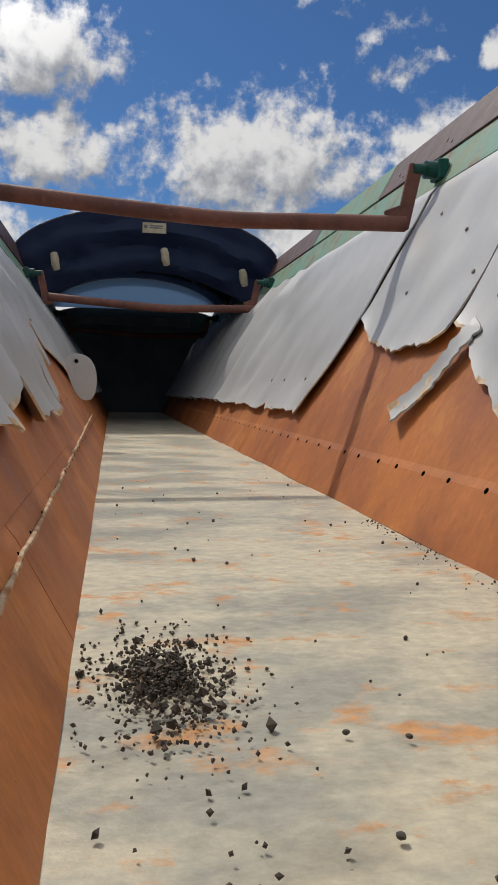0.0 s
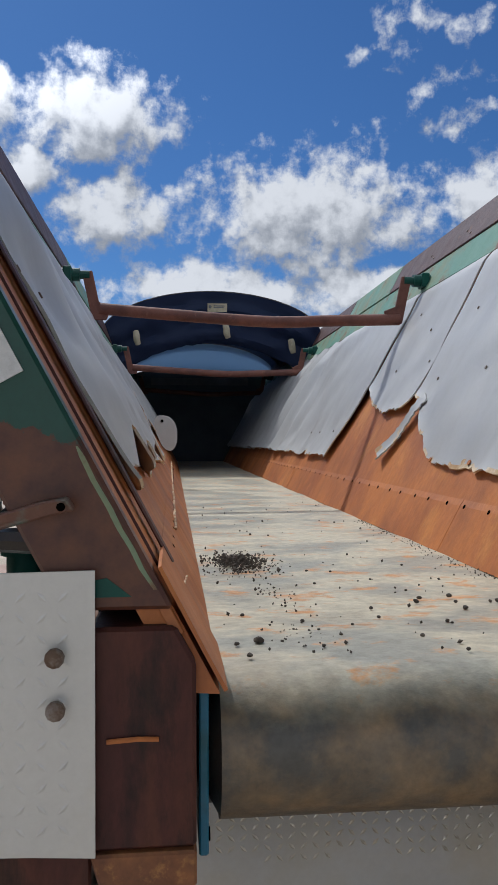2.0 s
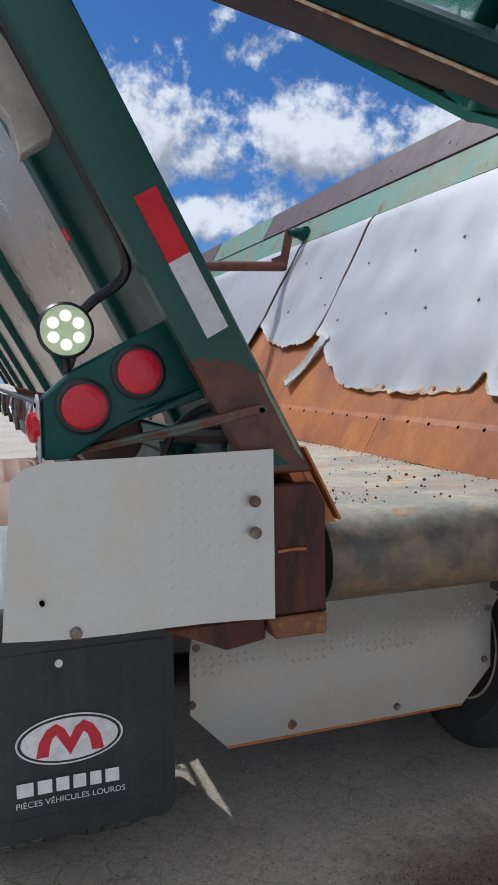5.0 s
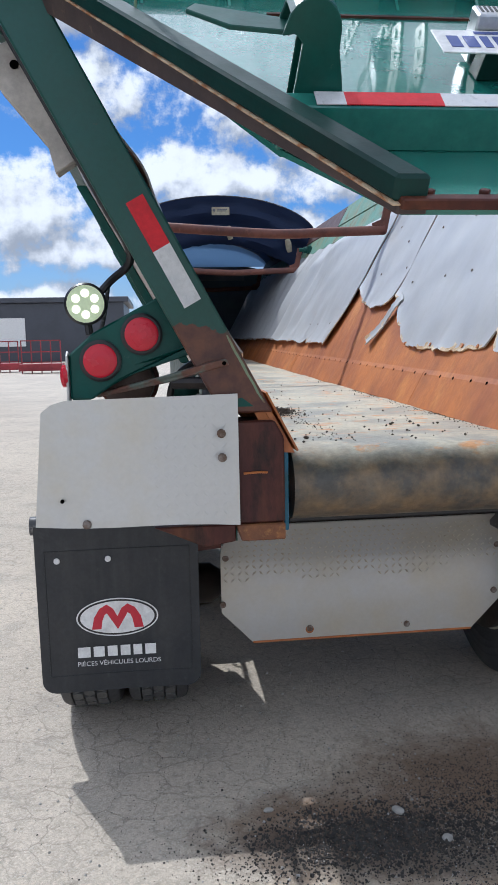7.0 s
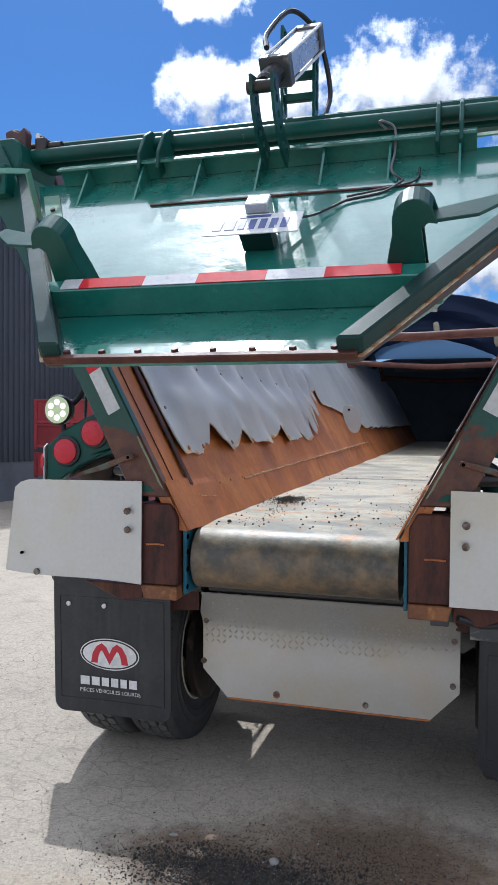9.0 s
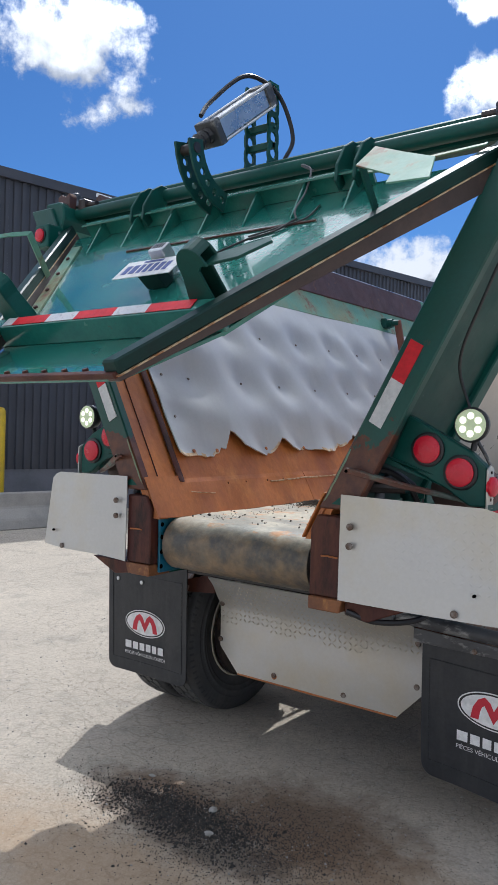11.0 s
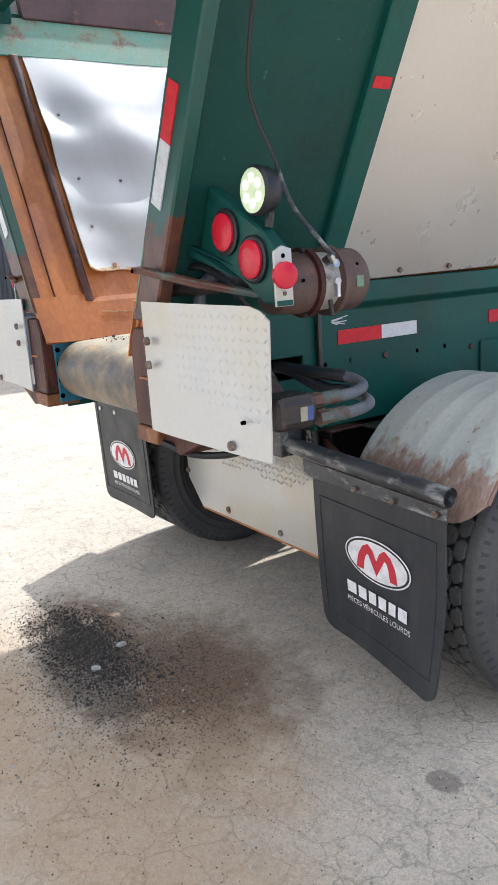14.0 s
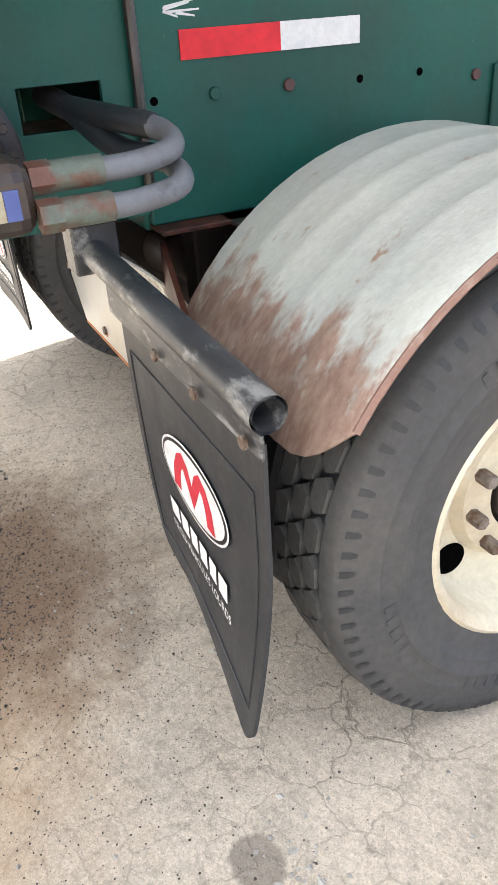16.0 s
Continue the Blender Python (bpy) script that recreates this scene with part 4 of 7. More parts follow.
crack = []
for k in range(70):
    y = 1.0 + 4.95 * k / 69
    crack.append(wp(-1, y, 0.104 + 0.035 * k / 69 + 0.006 * noise.noise(Vector((k * 0.5, 0, 7))), 0.008))
part("weld_bead", tube(crack, [0.004 + 0.004 * abs(noise.noise(Vector((k * 0.8, 3, 0)))) for k in range(70)], 6), CREAM, walls[-1], "cream crusted weld bead along the wear plate", rise=RISE)
part("weld_bead", tube([wp(-1, 0.30 + 0.014 * k, 0.085 - 0.001 * k, 0.0085 + 0.001 * math.sin(k)) for k in range(14)], 0.0022, 6), CREAM, walls[-1], rise=RISE)


# belt: flat run, drum wrap and return
def belt_mesh():
    prof = [(FRONT, 1.28 + RISE * FRONT)]
    y = FRONT
    while y > 0.4:
        y -= 0.1
        prof.append((y, 1.28 + RISE * y + 0.0025 * math.sin(y * 5.1) + 0.002 * noise.noise(Vector((0, y * 6, 0)))))
    cy, cz, r = 0.165, 1.157, 0.123
    for k in range(21):
        a = math.pi / 2 + math.pi * k / 20
        prof.append((cy + r * math.cos(a), cz + r * math.sin(a)))
    prof.append((3.0, 1.06))
    bm = quad_strip([[(x, yy, zz + (0.004 * noise.noise(Vector((x * 5, yy * 5, 2.0))) if yy > 0.3 else 0)) for x in (-0.405, -0.39, -0.3, -0.2, -0.1, 0, 0.1, 0.2, 0.3, 0.39, 0.405)] for yy, zz in prof])
    return thicken(bm, 0.012)


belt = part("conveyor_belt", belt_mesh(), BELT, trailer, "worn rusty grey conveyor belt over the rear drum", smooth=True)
# black bar added for the unlit gap between drum and guard
part("belt_scraper", box(-0.42, 0.42, 0.30, 0.36, 0.985, 1.02, 0.004), BLACK, trailer, "black bar added for the dark gap under the drum")
part("belt_cross_member", box(-0.58, 0.58, 0.66, 0.74, 0.93, 1.02, 0.006), GREEN, trailer)
for s in (-1, 1):
    part("drum_end", lathe([(s * 0.405, 0.118), (s * 0.415, 0.10), (s * 0.44, 0.06)], "x", (0, 0.165, 1.157), 24), GREASE, trailer, smooth=True)

# crossbars on dropped arms
for y in (3.6, 7.4, 11.2):
    bar = part("cross_bar", tube(smooth_path([(-0.92, y, 2.460), (-0.5, y, 2.430), (0.0, y, 2.398), (0.25, y, 2.394), (0.5, y, 2.404), (0.95, y, 2.418)], 4), 0.036, 14), RUST_BAR, trailer, "sagging round rusty steel cross bar", smooth=True, rise=RISE)
    for s in (-1, 1):
        part("arm", prism([(s * 0.88, y - 0.012, 2.39), (s * 0.965, y - 0.012, 2.39), (s * 1.03, y - 0.012, 2.69), (s * 0.965, y - 0.012, 2.69), (s * 0.925, y - 0.012, 2.50), (s * 0.85, y - 0.012, 2.47)], (0, 0.024, 0), 0.004), RUST_BAR, bar, rise=RISE)
        part("pivot", joined(lathe([(0, 0.026), (0.06, 0.026), (0.06, 0.040), (0.17, 0.040)] if s > 0 else [(-0.17, 0.040), (-0.06, 0.040), (-0.06, 0.026), (0, 0.026)], "x", (s * 0.98, y, 2.665), 16), box(s * 1.11 - 0.025, s * 1.11 + 0.025, y - 0.05, y + 0.05, 2.62, 2.71, 0.006)), GREEN, bar, "green pivot bearing", rise=RISE)


# ---- rear frame ----
def tread(pattern, relief=0.0005, size=0.009):
    """Raised lozenges of a tread plate; pattern gives (centre, along, across, normal)."""
    bm = bmesh.new()
    for c, a, b, n in pattern:
        low = [bm.verts.new(c + a * u * size + b * v * size * 0.36) for u, v in ((-1, 0), (0, -1), (1, 0), (0, 1))]
        top = bm.verts.new(c + n * relief)
        for k in range(4):
            bm.faces.new((low[k], low[(k + 1) % 4], top))
    bmesh.ops.recalc_face_normals(bm, faces=bm.faces[:])
    return bm


WING = {-1: 0.595, 1: 0.635}


def wing_y(u):
    return 0.035 * u * u - 0.018


for s in (-1, 1):
    xi = lambda z: 0.808 + (z - 2.03) * 0.532
    P = lambda x, y, z: (s * x, y, z)
    post = part("corner_post", prism([P(xi(1.41), 0, 1.41), P(xi(1.41) + 0.16, 0, 1.41), P(xi(2.86) + 0.16, 0, 2.86), P(xi(2.86), 0, 2.86)], (0, 0.05, 0), 0.006), POST_PAINT, trailer, "sloped green rear post, rusted bare at the foot")

    part("post_web", prism([P(xi(1.41) + 0.11, 0.05, 1.41), P(xi(2.75) + 0.11, 0.05, 2.75), P(xi(2.75) + 0.05, 0.05, 2.75), P(xi(1.41) + 0.05, 0.05, 1.41)], (0, 0.60, 0)), WEB_PAINT, post)
    part("post_flange", prism([P(xi(1.45) + 0.05, 0.62, 1.45), P(xi(2.7) + 0.05, 0.62, 2.7), P(xi(2.7) + 0.14, 0.62, 2.7), P(xi(1.45) + 0.14, 0.62, 1.45)], (0, 0.10, 0), 0.006), GREEN, post)

    for name, z0, z1, mt in (("red_reflector", 1.91, 2.05, RED_TAPE), ("white_reflector", 1.745, 1.91, WHITE_TAPE)):
        part(name, prism([P(xi(z0) + 0.036, -0.004, z0 + 0.014), P(xi(z0) + 0.086, -0.004, z0 - 0.014), P(xi(z1) + 0.086, -0.004, z1 - 0.014), P(xi(z1) + 0.036, -0.004, z1 + 0.014)], (0, 0.006, 0)), mt, post, "reflective tape on the post")
    part("side_reflector", prism([P(out_x(2.07) + 0.005, 0.63, 2.055), P(out_x(2.07) + 0.005, 0.70, 2.055), P(out_x(2.10) + 0.005, 0.70, 2.085), P(out_x(2.10) + 0.005, 0.63, 2.085)], (s * 0.004, 0, 0)), RED_TAPE, post)
    # rusted lining of the opening: a thick strip standing inside the post
    part("jamb_plate", prism([wp(s, 0.012, 0.075, -0.02), wp(s, 0.012, 1.08, -0.02), wp(s, 0.012, 1.08, -0.002), wp(s, 0.012, 0.075, -0.002)], (0, 0.24, 0), 0.002), JAMB, trailer, "rusted strip lining the rear opening, green paint flaking above")
    remnant = [(1.44, 0.006), (1.47, 0.030), (1.50, 0.022), (1.53, 0.034), (1.56, 0.026), (1.60, 0.032), (1.635, 0.020), (1.65, 0.004)]
    part("paint_remnant", prism([P(xi(z) + 0.012 + 0.2 * o, -0.0015, z) for z, o in remnant] + [P(xi(z) + 0.010 - 0.002 * (k % 2), -0.0015, z) for k, (z, o) in enumerate(remnant[::-1])], (0, 0.003, 0)), PALE_GREEN, post, "strip of pale green paint left on the rust")
    part("paint_remnant", prism([P(xi(1.43) + 0.05, -0.0015, 1.430), P(xi(1.43) + 0.145, -0.0015, 1.430), P(xi(1.45) + 0.146, -0.0015, 1.462), P(xi(1.45) + 0.11, -0.0015, 1.452), P(xi(1.45) + 0.075, -0.0015, 1.458)], (0, 0.003, 0)), GREEN, post)
    part("jamb_seam", prism([wp(s, 0.10, 0.14, -0.003), wp(s, 0.108, 0.14, 0.005), wp(s, 0.118, 0.14, -0.003)], wp(s, 0.10, 1.05, 0.0) - wp(s, 0.10, 0.14, 0.0)), RUST_DARK, trailer)
    part("corner_tongue", prism([wp(s, 0.010, 0.0, 0.008), wp(s, 0.006, 0.05, 0.008), wp(s, 0.006, 0.15, 0.009), wp(s, 0.27, 0.15, 0.009), wp(s, 0.29, 0.0, 0.008), wp(s, 0.15, -0.004, 0.008)], INWARD[s] * 0.006), RUST, trailer, "bent rusty plate at the corner of the belt")
    part("liner_bar", prism([wp(s, 0.232, 0.13, 0.01), wp(s, 0.236, 0.125, 0.016), wp(s, 0.256, 0.122, 0.019), wp(s, 0.276, 0.125, 0.016), wp(s, 0.28, 0.13, 0.01)], wp(s, 0.235, 1.06, 0.01) - wp(s, 0.235, 0.13, 0.01), 0.004), RUST_DARK, trailer, "dark rusty ridge bar holding the liner")
    # foot of the post
    base = part("post_base", prism([P(0.445, 0.0, 1.06), P(0.60, 0.0, 1.06), P(0.60, 0.0, 1.385), P(0.475, 0.0, 1.385), P(0.445, 0.0, 1.33)], (0, 0.14, 0), 0.006), RUST_DARK, trailer, "dark red rusty post foot")
    part("weld_seam", tube([P(0.50, -0.002, 1.222), P(0.53, -0.004, 1.224), P(0.575, -0.003, 1.221)], 0.004, 6), RUST, base)
    part("foot_plate", prism([P(0.445, -0.005, 1.005), P(0.585, -0.005, 1.005), P(0.60, -0.005, 1.058), P(0.445, -0.005, 1.058)], (0, 0.15, 0), 0.004), RUST_MID, base)
    part("foot_bracket", prism([P(0.60, 0.02, 1.055), P(0.86, 0.02, 1.055), P(0.80, 0.02, 1.03), P(0.70, 0.02, 0.985), P(0.60, 0.02, 1.0)], (0, 0.12, 0), 0.004), RUST_DARK, base)
    bearing = part("drum_bearing_plate", prism([P(0.425, 0.05, 1.02), P(0.425, 0.045, 1.29), P(0.425, 0.28, 1.29), P(0.425, 0.42, 1.02)], (s * 0.015, 0, 0), 0.003), TEAL, trailer, "blue-green bearing plate")
    for zb in (1.05, 1.12, 1.19, 1.25):
        part("hole", disc(P(0.4245, 0.06, zb), (-s, 0, 0), 0.011, 0.002, 10), HOLLOW, bearing)
    # wing plate with a rounded upper outer corner
    us = [0, 0.15, 0.3, 0.45, 0.6, 0.75, 0.88, 0.95, 1.0]
    rows = []
    for k in range(8):
        row = []
        for u in us:
            top = 1.472 - (0.035 * ((u - 0.88) / 0.12) ** 2 if u > 0.88 else 0) - 0.01 * u
            bot = 1.062 + (0.005 * math.sin(u * 6) + 0.02 * u if s < 0 else 0)
            z = bot + (top - bot) * k / 7
            row.append(P(0.59 + WING[s] * u + (0.03 * (1 - k / 7) * u * u if s < 0 else 0), wing_y(u) - (0.02 * (1 - k / 7) * u if s < 0 else 0.015 * (1 - k / 7) * u), z))
        rows.append(row)
    plate = part("wing_plate", thicken(quad_strip(rows), 0.005), ALU, trailer, "dull aluminium tread plate wing", smooth=True)
    for bx, bz in ((0.644, 1.353), (0.643, 1.279), (1.06, 1.085)):
        part("bolt", disc(P(bx, wing_y((bx - 0.59) / 0.61) - 0.014, bz), (0, -1, 0), 0.014, 0.010, 10, 0.004), BOLT, plate)
    part("hole", disc(P(1.13, -0.010, 1.16), (0, -1, 0), 0.006, 0.012, 8), HOLLOW, plate)
    pat = []
    for i in range(20):
        for j in range(1, 13):
            u, z = (i + 0.5) / 20, 1.075 + j * 0.030
            if (s > 0 and u > 0.3 and z > 1.26 - 0.12 * u) or (s < 0 and 0.06 < u < 0.45):
                t = 1 if (i + j) % 2 else -1
                a = Vector((1, 0, t)).normalized()
                fy = wing_y(u) - (0.02 if s < 0 else 0.015) * (1 - (z - 1.062) / 0.40) * u
                pat.append((Vector(P(0.59 + WING[s] * u, fy - 0.0003, z)), a, Vector((1, 0, -t)).normalized(), Vector((0, -1, 0))))
    tagged(part("tread_pattern", tread(pat, 0.0011, 0.012), ALU, plate), kind="stuff")

# guard under the belt: upright sheet with a top leaning forward
def guard_y(z):
    return 0.75 - (0.0 if z < 0.70 else 0.20 * ((z - 0.70) / 0.22) ** 1.7)


rows = []
for z in (0.365, 0.40, 0.45, 0.50, 0.60, 0.70, 0.73, 0.76, 0.79, 0.82, 0.85, 0.88, 0.905, 0.92):
    lo = -0.60 + max(0.0, 0.50 - z) * 0.96 + max(0.0, z - 0.80) * 0.5
    hi = 0.62 - max(0.0, 0.50 - z) * 0.96 - max(0.0, z - 0.80) * 0.58
    rows.append([(lo + (hi - lo) * k / 20, guard_y(z) + 0.003 * noise.noise(Vector((k * 0.4, z * 5, 1))), z) for k in range(21)])
guard = part("rear_guard", thicken(quad_strip(rows), 0.005), ALU, trailer, "white aluminium tread plate guard under the belt", smooth=True)
for bx, bz in ((-0.595, 0.537), (-0.226, 0.411), (0.20, 0.403), (0.59, 0.532), (-0.58, 0.74), (0.595, 0.74)):
    part("bolt", disc((bx, guard_y(bz) - 0.004, bz), (0, -1, 0), 0.014, 0.010, 10), BOLT, guard)
for bx, r in ((0.20, 0.026), (-0.226, 0.018)):
    part("rust_stain", disc((bx, 0.7455, 0.405 if abs(bx) < 0.5 else 0.532), (0, -1, 0), r, 0.0012, 14), RUST, guard)
part("rust_edge", box(-0.47, 0.49, 0.743, 0.757, 0.360, 0.369, 0.001), RUST, guard)
pat = []
for i in range(40):
    for j in range(13):
        x, z = -0.58 + i * 0.03, 0.585 + j * 0.027
        if j > 2.2 + 2.5 * noise.noise(Vector((x * 3, 0, 4))):
            t = 1 if (i + j) % 2 else -1
            y = guard_y(z) - 0.006
            if (abs(x) < 0.53 or z < 0.80) and z < 0.905:
                pat.append((Vector((x, y - 0.0003, z)), Vector((1, 0, t)).normalized(), Vector((1, 0, -t)).normalized(), Vector((0, -1, 0.0 if z < 0.78 else 1.2))))
tagged(part("tread_pattern", tread(pat, 0.0034, 0.0135), TREAD_ALU, guard), kind="stuff")


# ---- wheels ----
def tyre_profile(x0, w, r):
    """Bead, ridged sidewall and solid shoulder on each side, and a shallow base for the tread blocks between them."""
    side = [(0.0, 0.30), (-0.004, 0.34), (-0.012, 0.355), (-0.014, 0.357), (-0.014, 0.361), (-0.020, r - 0.125), (-0.0225, r - 0.122), (-0.0225, r - 0.117), (-0.020, r - 0.114), (-0.018, r - 0.085), (-0.0195, r - 0.082), (-0.0185, r - 0.078), (-0.013, r - 0.055), (-0.010, r - 0.030), (-0.003, r - 0.012), (0.012, r - 0.003), (0.040, r), (0.0425, r - 0.012)]
    return [(x0 + u, v) for u, v in side] + [(x0 + w - u, v) for u, v in side[::-1]] + [(x0 + w - 0.03, 0.28), (x0 + 0.03, 0.28)]


def notch_shade_quads(x0, w, r, n=80):
    """Flat dark quads round both shoulders, painting the shade of short notches."""
    bm = bmesh.new()
    for dx, xs in ((1, x0), (-1, x0 + w)):
        for k in range(n):
            a = 2 * math.pi * k / n
            ring = []
            for u, rr, h in ((-0.0135, r - 0.036, 0.004), (-0.0108, r - 0.027, 0.006), (-0.0038, r - 0.0112, 0.007)):
                ring.append([bm.verts.new((xs + dx * u, rr * math.cos(a + q * h / r), rr * math.sin(a + q * h / r))) for q in (-1, 1)])
            for p, q in zip(ring, ring[1:]):
                bm.faces.new((p[0], p[1], q[1], q[0]))
    bmesh.ops.recalc_face_normals(bm, faces=bm.faces[:])
    return bm


def tread_blocks(x0, w, r, n=42):
    """Blocks of a drive tyre's tread: three rows of six-sided blocks and notched shoulders."""
    bm = bmesh.new()
    for row, (xc, hw, skew) in enumerate(((0.0680, 0.0218, 0.0), (0.1175, 0.0218, 0.0), (0.1670, 0.0218, 0.0))):
        for k in range(n):
            a0 = 2 * math.pi * (k + 0.5 * (row % 2)) / n
            da = 2 * math.pi / n * 0.49
            pts = [(-hw, -0.62), (0, -0.96), (hw, -0.62), (hw, 0.62), (0, 0.96), (-hw, 0.62)]
            ring = []
            for rr, k2 in ((r - 0.013, 1.0), (r + 0.004, 0.93)):
                ring.append([bm.verts.new((x0 + xc + px * k2, rr * math.cos(a0 + da * pa * k2 + skew * px), rr * math.sin(a0 + da * pa * k2 + skew * px))) for px, pa in pts])
            bm.faces.new(ring[1])
            for q in range(6):
                bm.faces.new((ring[0][q], ring[0][(q + 1) % 6], ring[1][(q + 1) % 6], ring[1][q]))
    bmesh.ops.recalc_face_normals(bm, faces=bm.faces[:])
    return bm


WR = 0.505


def wheel(s, y, ox=0.0):
    """ox shifts the outer wheel inwards on the far side."""
    hub = part("wheel", lathe([(-0.40, 0.06), (-0.35, 0.095), (0.22, 0.095), (0.25, 0.09), (0.255, 0.06), (0.265, 0.055), (0.265, 0.0)], "x", (s * (1.025 + ox), y, WR), 24) if s > 0 else lathe([(0.40, 0.06), (0.35, 0.095), (-0.22, 0.095), (-0.25, 0.09), (-0.255, 0.06), (-0.265, 0.055), (-0.265, 0.0)], "x", (s * (1.025 + ox), y, WR), 24), GREASE, trailer, "dual truck wheel on white steel rims", smooth=True)
    for n, x0 in enumerate((0.735 - 0.4 * ox, 1.100 + ox)):
        a = x0 if s > 0 else -x0 - 0.235
        tyre = part("tyre", lathe(tyre_profile(a, 0.235, WR), "x", (0, y, WR), 72, False), TYRE, hub, "worn black tyre", smooth=True)
        tb = tread_blocks(a, 0.235, WR)
        bmesh.ops.translate(tb, verts=tb.verts[:], vec=(0, y, WR))
        tagged(part("tread", tb, TREAD, hub), kind="stuff")
        # groove floor in blacker rubber than the tyre: gap shade put into colour
        part("tread_groove", lathe([(a + 0.043, WR - 0.0108), (a + 0.192, WR - 0.0108)], "x", (0, y, WR), 72, False), RUBBER, hub, "tread groove floor darkened with painted shade", smooth=True)
        sn = notch_shade_quads(a, 0.235, WR)
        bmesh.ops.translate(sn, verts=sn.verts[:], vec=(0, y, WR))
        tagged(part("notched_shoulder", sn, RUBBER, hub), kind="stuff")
        flip = -1 if n == 0 else 1
        x1 = x0 + 0.1175 + flip * 0.1175
        prof = [(0, 0.300), (0.004 * flip, 0.292), (-0.004 * flip, 0.280), (-0.03 * flip, 0.268), (-0.10 * flip, 0.262), (-0.112 * flip, 0.252), (-0.107 * flip, 0.178), (-0.082 * flip, 0.162), (-0.078 * flip, 0.10)]
        part("rim", lathe([(s * (x1 + u), v) for u, v in prof], "x", (0, y, WR), 48, False), RIM, hub, "dirty white disc rim", smooth=True)
    # moulded lettering on the outer sidewall, worn past reading
    for a0 in (1.9, 3.3, 4.2, 5.6):
        for k in range(5):
            a = a0 + 0.075 * k
            ea, er = Vector((0, -math.sin(a), math.cos(a))), Vector((0, math.cos(a), math.sin(a)))
            c = Vector((s * (1.3535 + ox), y, WR)) + er * 0.402
            part("sidewall_mark", prism([c - ea * 0.009 - er * 0.013, c + ea * 0.009 - er * 0.013, c + ea * 0.006 + er * 0.013, c - ea * 0.006 + er * 0.013], (s * 0.0022, 0, 0)), TYRE, hub)
    part("brake_drum", lathe([(s * 0.69, 0.08), (s * 0.69, 0.275), (s * 0.70, 0.290), (s * 0.735, 0.290)], "x", (0, y, WR), 36), GREASE, hub, "dark brake drum", smooth=True)
    for k in range(10):
        a = 2 * math.pi * (k + 0.3) / 10
        part("wheel_nut", disc((s * (1.253 + ox), y + 0.143 * math.cos(a), WR + 0.143 * math.sin(a)), (s, 0, 0), 0.015, 0.036, 6), BOLT, hub)
    for k in range(5):
        a = 2 * math.pi * (k + 0.07) / 5
        part("hand_hole", disc((s * (1.226 + ox), y + 0.215 * math.cos(a), WR + 0.215 * math.sin(a)), (s, 0, 0), 0.036, 0.006, 24), HOLLOW, hub)


for y in (1.152, 2.45, 3.75):
    for s in (-1, 1):
        ox = 0.0 if s > 0 else -0.055
        wheel(s, y, ox)
        rows = []
        xs = (0.810, 0.825, 0.915, 0.924, 0.933, 1.02, 1.029, 1.038, 1.125, 1.134, 1.143, 1.23, 1.239, 1.248, 1.285, 1.315, 1.340, 1.360, 1.375, 1.385)
        drop = (0, 0.001, 0.002, 0.005, 0.010)
        for k in range(29):
            row = []
            for j, x in enumerate(xs):
                low_end = 155 - 8 * max(0.0, (x - 1.27) / 0.115) ** 2.2
                a = radians(low_end - k * (low_end - 17) / 28)
                r = 0.61 + (0.0022 if j in (3, 6, 9, 12) else 0.0) - drop[max(0, j - 15)]
                row.append((s * (x + ox), y + 0.008 + r * math.cos(a), 0.505 + r * math.sin(a)))
            rows.append(row)
        fender = part("fender", thicken(quad_strip(rows), 0.006), FENDER_TAN if s < 0 and y > 2 else FENDER, trailer, "grey ribbed steel fender rusting at its edges", smooth=True)
        part("rolled_edge", tube([Vector(row[-1]) for row in rows], 0.0065, 8), FENDER_EDGE, fender, "rusty rolled edge", smooth=True)
    part("axle", tube([(-0.75, y, WR), (0.75, y, WR)], 0.065, 14), GREASE, trailer, smooth=True)
for s in (-1, 1):
    part("underframe", box(*sorted((s * 0.42, s * 0.50)), 0.8, 5.0, 0.70, 0.94, 0.006), GREASE, trailer, "dark greasy axle hanger")
    # unseen plate added to keep sun off the ground between the tyres
    part("splash_plate", box(*sorted((s * 0.50, s * 0.745)), 0.82, 4.4, 0.935, 0.945), GREASE, trailer, "added plate over the inner tyres, blocking sun")
    part("fender_bracket", prism([(s * 0.60, 0.68, 0.91), (s * 0.84, 0.625, 0.84), (s * 0.84, 0.625, 0.79), (s * 0.60, 0.68, 0.80)], (0, 0.012, 0)), RUST_DARK, trailer)


# white scratches beside the tape
for ya, za, yb, zb in ((0.735, 1.338, 0.815, 1.352), (0.735, 1.334, 0.79, 1.345), (0.742, 1.33, 0.81, 1.333), (0.735, 1.332, 0.765, 1.322), (0.76, 1.328, 0.80, 1.322)):
    part("scratch", prism([(0.6055, ya, za), (0.6055, yb, zb), (0.6055, yb, zb + 0.003), (0.6055, ya + 0.004, za + 0.005)], (0.0008, 0, 0)), WHITE_TAPE, trailer)
# straps and hooks hung along the far flank
hang = part("strap_rail", tube([(-1.03, 0.8, 1.55), (-1.03, 6.0, 1.59)], 0.014, 8), GREASE, trailer, "thin rail with straps and hooks hung on it", smooth=True)
hr = random.Random(11)
